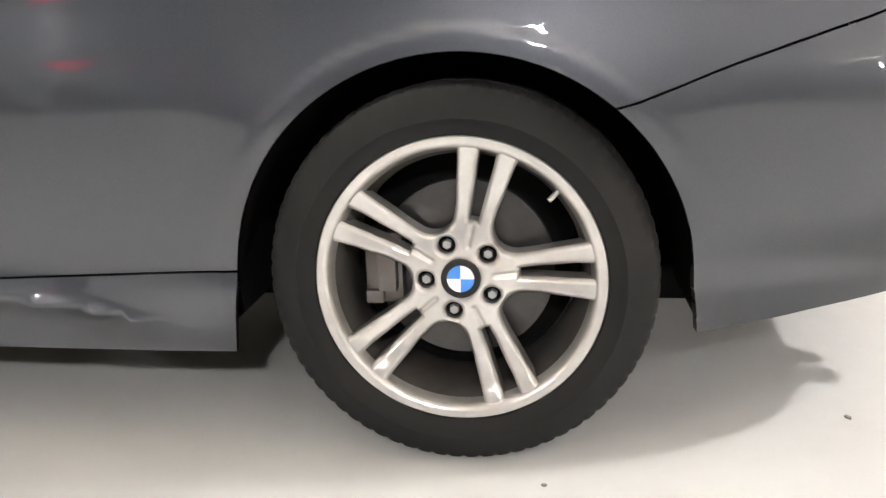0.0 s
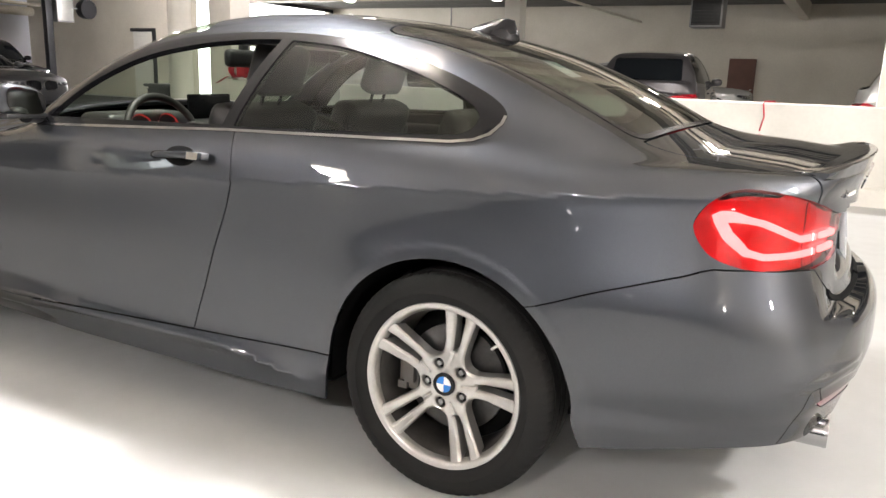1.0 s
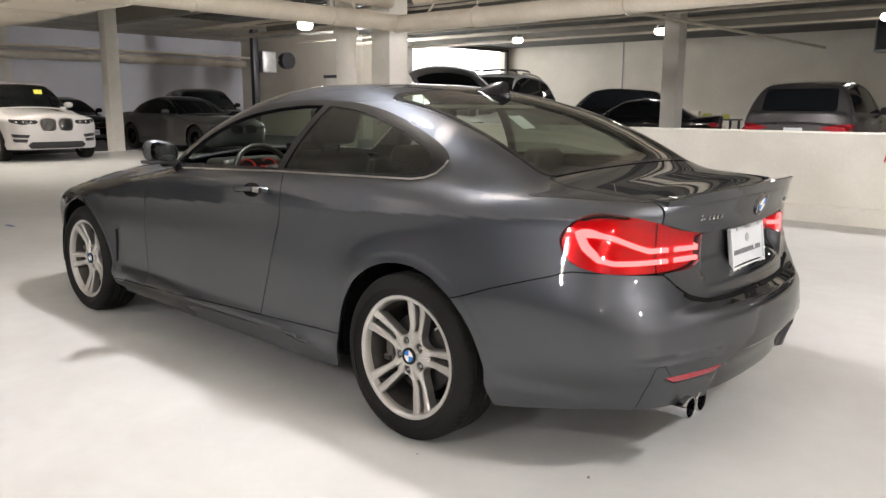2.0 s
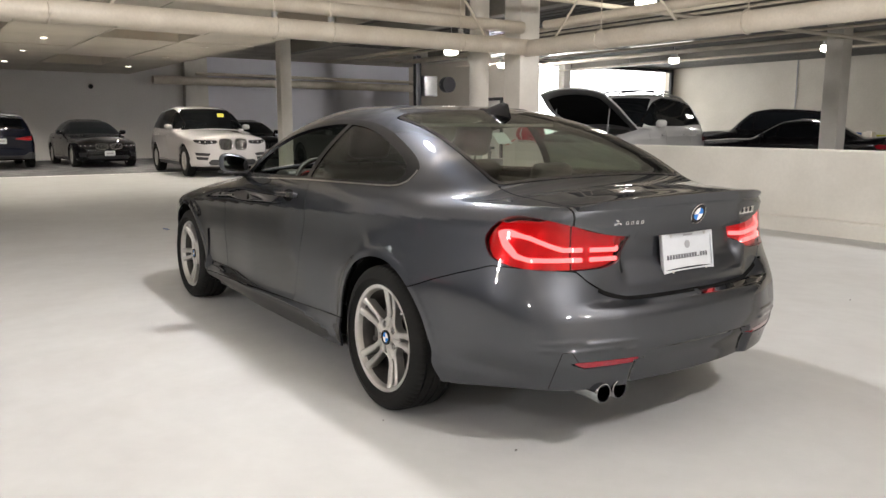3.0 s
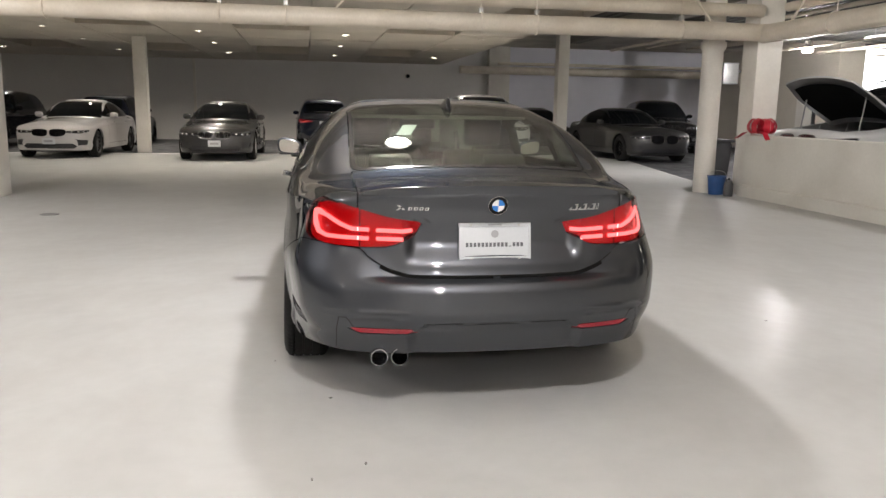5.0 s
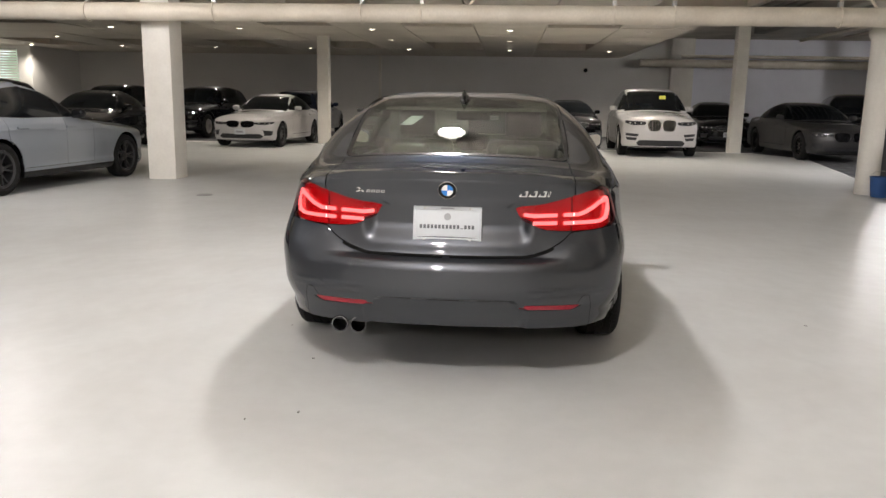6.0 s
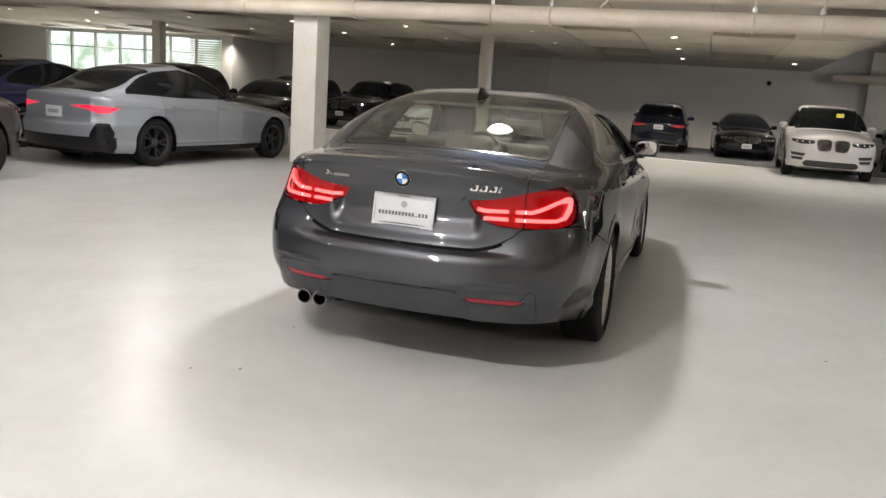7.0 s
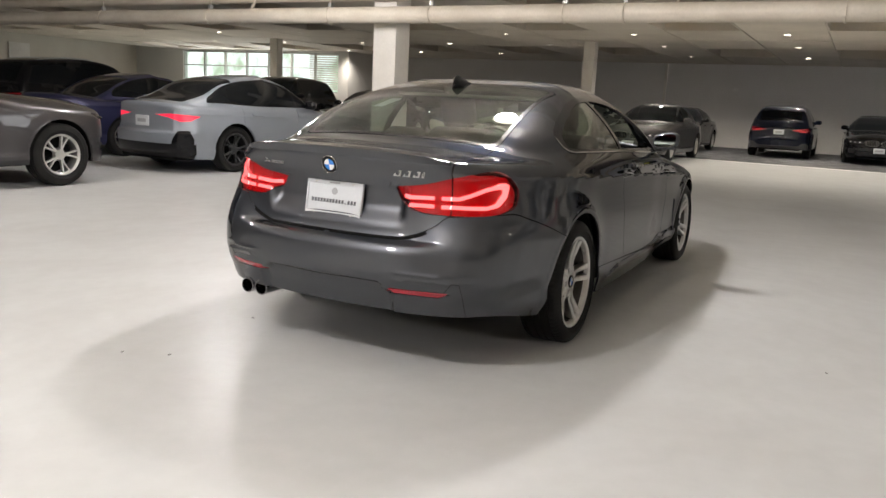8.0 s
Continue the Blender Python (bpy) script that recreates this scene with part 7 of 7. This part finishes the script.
def red_bow():
    rng = random.Random(3)
    b = tagged(empty("gift_bow", pose(-7.30, 6.40, 1.0) @ Matrix.Diagonal((1.45, 1.2, 1.25, 1.0))), "crumpled red satin gift bow on the barrier", "bow")
    for k in range(9):
        a = k * 2.4
        bm = bmesh.new()
        n = 14
        rows = []
        r0 = 0.16 + 0.06 * rng.random()
        for i in range(n + 1):
            t = math.pi * 2 * i / n
            rad = 0.04 + r0 * (1 - math.cos(t)) / 2
            zz = 0.10 + 0.09 * math.sin(t) + 0.02 * rng.random()
            c = Vector((rad * math.cos(a), rad * math.sin(a) * 0.55, zz))
            s = Vector((-math.sin(a), math.cos(a) * 0.55, 0)) * 0.05
            rows.append((bm.verts.new(c - s), bm.verts.new(c + Vector((0, 0, 0.012))), bm.verts.new(c + s)))
        for p, q in zip(rows, rows[1:]):
            bm.faces.new((p[0], p[1], q[1], q[0]))
            bm.faces.new((p[1], p[2], q[2], q[1]))
        me = done(bm, "loop", REDCLOTH, 60)
        part("loop", me, None, b)
    for dx in (-0.28, 0.34):
        bm = bmesh.new()
        rows = []
        for i in range(9):
            t = i / 8
            c = Vector((dx * t, -0.03 - 0.12 * t, 0.06 - 0.05 * t - (0.16 * max(0, t - 0.6))))
            rows.append((bm.verts.new(c + Vector((0, 0.035, 0.008))), bm.verts.new(c + Vector((0, -0.035, 0)))))
        for p, q in zip(rows, rows[1:]):
            bm.faces.new((p[0], p[1], q[1], q[0]))
        part("ribbon_tail", done(bm, "ribbon_tail", REDCLOTH, 60), None, b)


red_bow()


def bin_and_bucket():
    b = tagged(empty("waste_bin", pose(-9.2, 6.65, 0)), "dark grey wheeled waste bin behind the round column", "bin")
    bm = bmesh.new()
    r = bmesh.ops.create_cube(bm, size=1.0)
    for v in bm.verts:
        k = 1.0 if v.co.z > 0 else 0.82
        v.co = Vector((v.co.x * 0.52 * k, v.co.y * 0.50 * k, (v.co.z + 0.5) * 0.78 + 0.04))
    bmesh.ops.bevel(bm, geom=list(bm.edges), offset=0.03, segments=2, affect="EDGES")
    part("bin_body", done(bm, "bin_body", BINGREY), None, b)
    part("bin_lid", box((-0.29, -0.28, 0.82), (0.29, 0.28, 0.87), "bin_lid", BINGREY, 0.02), None, b)
    for y in (-0.2, 0.2):
        w = part("bin_wheel", lathe_mesh("bin_wheel", [(0.0, -0.02), (0.07, -0.02), (0.075, 0.0), (0.07, 0.02), (0.0, 0.02)], BLACK, 20), None, b)
        w.location = (0.22, y, 0.075)
    s = tagged(empty("mop_bucket", pose(-7.75, 5.95, 0)), "blue plastic bucket beside the round column", "bucket")
    part("tub", lathe_mesh("tub", [(0.0, 0.02), (0.11, 0.02), (0.115, 0.0), (0.12, 0.02), (0.15, 0.30), (0.16, 0.31), (0.145, 0.30), (0.11, 0.04), (0.0, 0.04)], BLUEPLASTIC, 32, "z"), None, s)
    part("bail", tube_mesh("bail", [(0, -0.15, 0.29)] + [(0.02, 0.16 * math.sin(a), 0.30 + 0.10 * math.cos(a)) for a in np.linspace(-1.4, 1.4, 12)] + [(0, 0.15, 0.29)], 0.005, GALV, 6), None, s)
    c = tagged(empty("spray_can", pose(-7.45, 6.0, 0)), "small grey canister on the floor", "canister")
    part("can_body", lathe_mesh("can_body", [(0.0, 0.0), (0.07, 0.0), (0.075, 0.01), (0.075, 0.20), (0.05, 0.25), (0.02, 0.26), (0.02, 0.30), (0.0, 0.30)], BINGREY, 24, "z"), None, c)


bin_and_bucket()


def electric_boxes():
    e = tagged(empty("electric_box", pose(-22.0, 14.2, 2.4)), "grey electric cabinet on a dark post", "cabinet")
    part("box_body", box((-0.15, -0.30, 0.0), (0.15, 0.30, 0.75), "box_body", STEEL, 0.015), None, e)
    part("box_door", box((0.15, -0.26, 0.04), (0.165, 0.26, 0.71), "box_door", GALV, 0.008), None, e)
    part("post", box((-0.25, -0.55, -2.4), (-0.05, -0.32, 1.5), "post", BLACK, 0.01), None, e)
    part("fan_housing", lathe_mesh("fan_housing", [(0.0, 0.0), (0.28, 0.0), (0.30, 0.06), (0.30, 0.30), (0.0, 0.30)], BLACK, 24, "x"), None, e, "round black blower").location = (0.0, 0.75, 0.45)
    part("blower_bracket", tube_mesh("blower_bracket", [(0.1, 0.28, 0.45), (0.1, 0.5, 0.45)], 0.03, STEEL, 8), None, e)
    h = tagged(empty("unit_heater", pose(-3.3, 21.5, 2.75)), "black hanging unit heater with a louvred front", "heater")
    part("heater_case", box((-0.45, -0.35, 0.0), (0.45, 0.35, 1.0), "heater_case", STEEL, 0.02), None, h)
    part("heater_face", box((-0.40, -0.37, 0.06), (0.40, -0.352, 0.94), "heater_face", BLACK, 0.005), None, h)
    for k in range(9):
        part("louvre", box((-0.38, -0.40, 0.10 + k * 0.09), (0.38, -0.372, 0.14 + k * 0.09), "louvre", BLACK, 0.004), None, h)
    for x in (-0.35, 0.35):
        part("heater_rod", tube_mesh("heater_rod", [(x, 0, 1.0), (x, 0, 1.25)], 0.01, STEEL, 6), None, h)
    d = tagged(part("door_1", box((-3.3, 26.52, 0.0), (-2.4, 26.59, 2.05), "door_1", WOODBROWN, 0.01)), "dark brown painted door in the north wall", "door", kind="structure")
    part("door_knob", lathe_mesh("door_knob", [(0.0, -0.05), (0.03, -0.04), (0.03, -0.02), (0.012, 0.0)], GALV, 16), None, d).location = (-2.5, 26.52, 1.0)
    d = tagged(part("door_2", box((-22.5, 17.34, 0.0), (-21.5, 17.40, 2.3), "door_2", COLUMN, 0.01)), "pale door with a dark frame in the return wall", "door", kind="structure")
    part("door_frame", box((-21.5, 17.30, 0.0), (-21.4, 17.40, 2.42), "door_frame", BLACK, 0.008), None, d)
    part("door_frame", box((-22.6, 17.30, 2.3), (-21.5, 17.40, 2.42), "door_frame", BLACK, 0.008), None, d)
    d = tagged(part("door_3", box((-19.0, -31.99, 0.0), (-18.0, -31.93, 2.9), "door_3", COLUMN, 0.01)), "white framed door in the south wall", "door", kind="structure")


electric_boxes()


def work_table():
    t = tagged(empty("work_table", pose(-7.6, 19.5, 0)), "dark work table beyond the barrier", "table")
    part("table_top", box((-0.9, -0.4, 0.86), (0.9, 0.4, 0.91), "table_top", BINGREY, 0.01), None, t)
    for x in (-0.85, 0.79):
        for y in (-0.35, 0.29):
            part("leg", box((x, y, 0.0), (x + 0.06, y + 0.06, 0.86), "leg", BLACK, 0.005), None, t)
    for k, (x, w, h, m, nm) in enumerate(((-0.7, 0.3, 0.20, BLUEPLASTIC, "blue"), (-0.3, 0.25, 0.22, CREAM, "cream"), (0.05, 0.22, 0.14, YELLOW, "yellow"), (0.35, 0.2, 0.17, CREAM, "cream"), (0.6, 0.22, 0.12, YELLOW, "yellow"))):
        c = tagged(empty("carton", pose(-7.6 + x, 19.35, 0.91, 0, 0, 8 * k - 12)), nm + " small carton on the work table", "carton", "cartons on the table")
        part("carton_box", box((-w / 2, -0.1, 0.0), (w / 2, 0.1, h), "carton_box", m, 0.006), None, c)
        part("carton_flap", box((-w / 2 + 0.004, -0.1, h), (w / 2 - 0.004, 0.0, h + 0.006), "carton_flap", m), None, c)


work_table()
card = tagged(part("windscreen_card", box((0, -0.09, -0.055), (0.004, 0.09, 0.055), "windscreen_card", YELLOW)), "yellow card behind the windscreen of the white suv", "card")
card.matrix_world = pose(-17.60, 4.50, 1.54, 0, -28, -4)
cord = tagged(part("red_cord", tube_mesh("red_cord", [(0.02, 6.275, 0.70), (0.05, 6.27, 0.85), (0.03, 6.272, 0.99), (0.04, 6.30, 1.012), (0.05, 6.40, 1.010), (0.12, 6.49, 1.012)], 0.008, REDCLOTH, 8)), "red cord hung over the barrier", "cord")


def floor_marks():
    """Chips, a drain and a scuff that lie on the floor coating."""
    rng = random.Random(11)
    for x, y, r in ((0.71, -0.70, 0.008), (1.40, -0.59, 0.011), (1.50, -0.79, 0.008), (0.08, 3.07, 0.008), (-0.28, 2.13, 0.009), (0.14, -0.97, 0.005)):
        n = 9
        outline = [(r * rng.uniform(0.6, 1.3) * math.cos(2 * math.pi * k / n), 0.6 * r * rng.uniform(0.6, 1.3) * math.sin(2 * math.pi * k / n)) for k in range(n)]
        c = tagged(part("paint_chip", prism(outline, 0.0, 0.003, "z", "paint_chip", CHIPGREY)), "small dark chip lying on the epoxy floor", "chip", "chips on the floor")
        c.matrix_world = pose(x, y, 0.0, 0, 0, rng.uniform(0, 180))
    d = structure("floor_drain", lathe_mesh("floor_drain", [(0.0, 0.003), (0.085, 0.003), (0.09, 0.006), (0.105, 0.006), (0.11, 0.0)], STEEL, 32, "z"), "small round steel floor drain cover", "drain")
    d.location = (-5.79, -3.87, 0.0)
    m = structure("floor_scuff", prism([(-0.09, -0.02), (0.0, -0.03), (0.09, -0.012), (0.08, 0.02), (-0.02, 0.026), (-0.085, 0.012)], 0.0, 0.003, "z", "floor_scuff", BLUEPLASTIC), "dried blue paint scuff on the floor", "stain")
    m.location = (-6.79, 0.02, 0.0)


floor_marks()
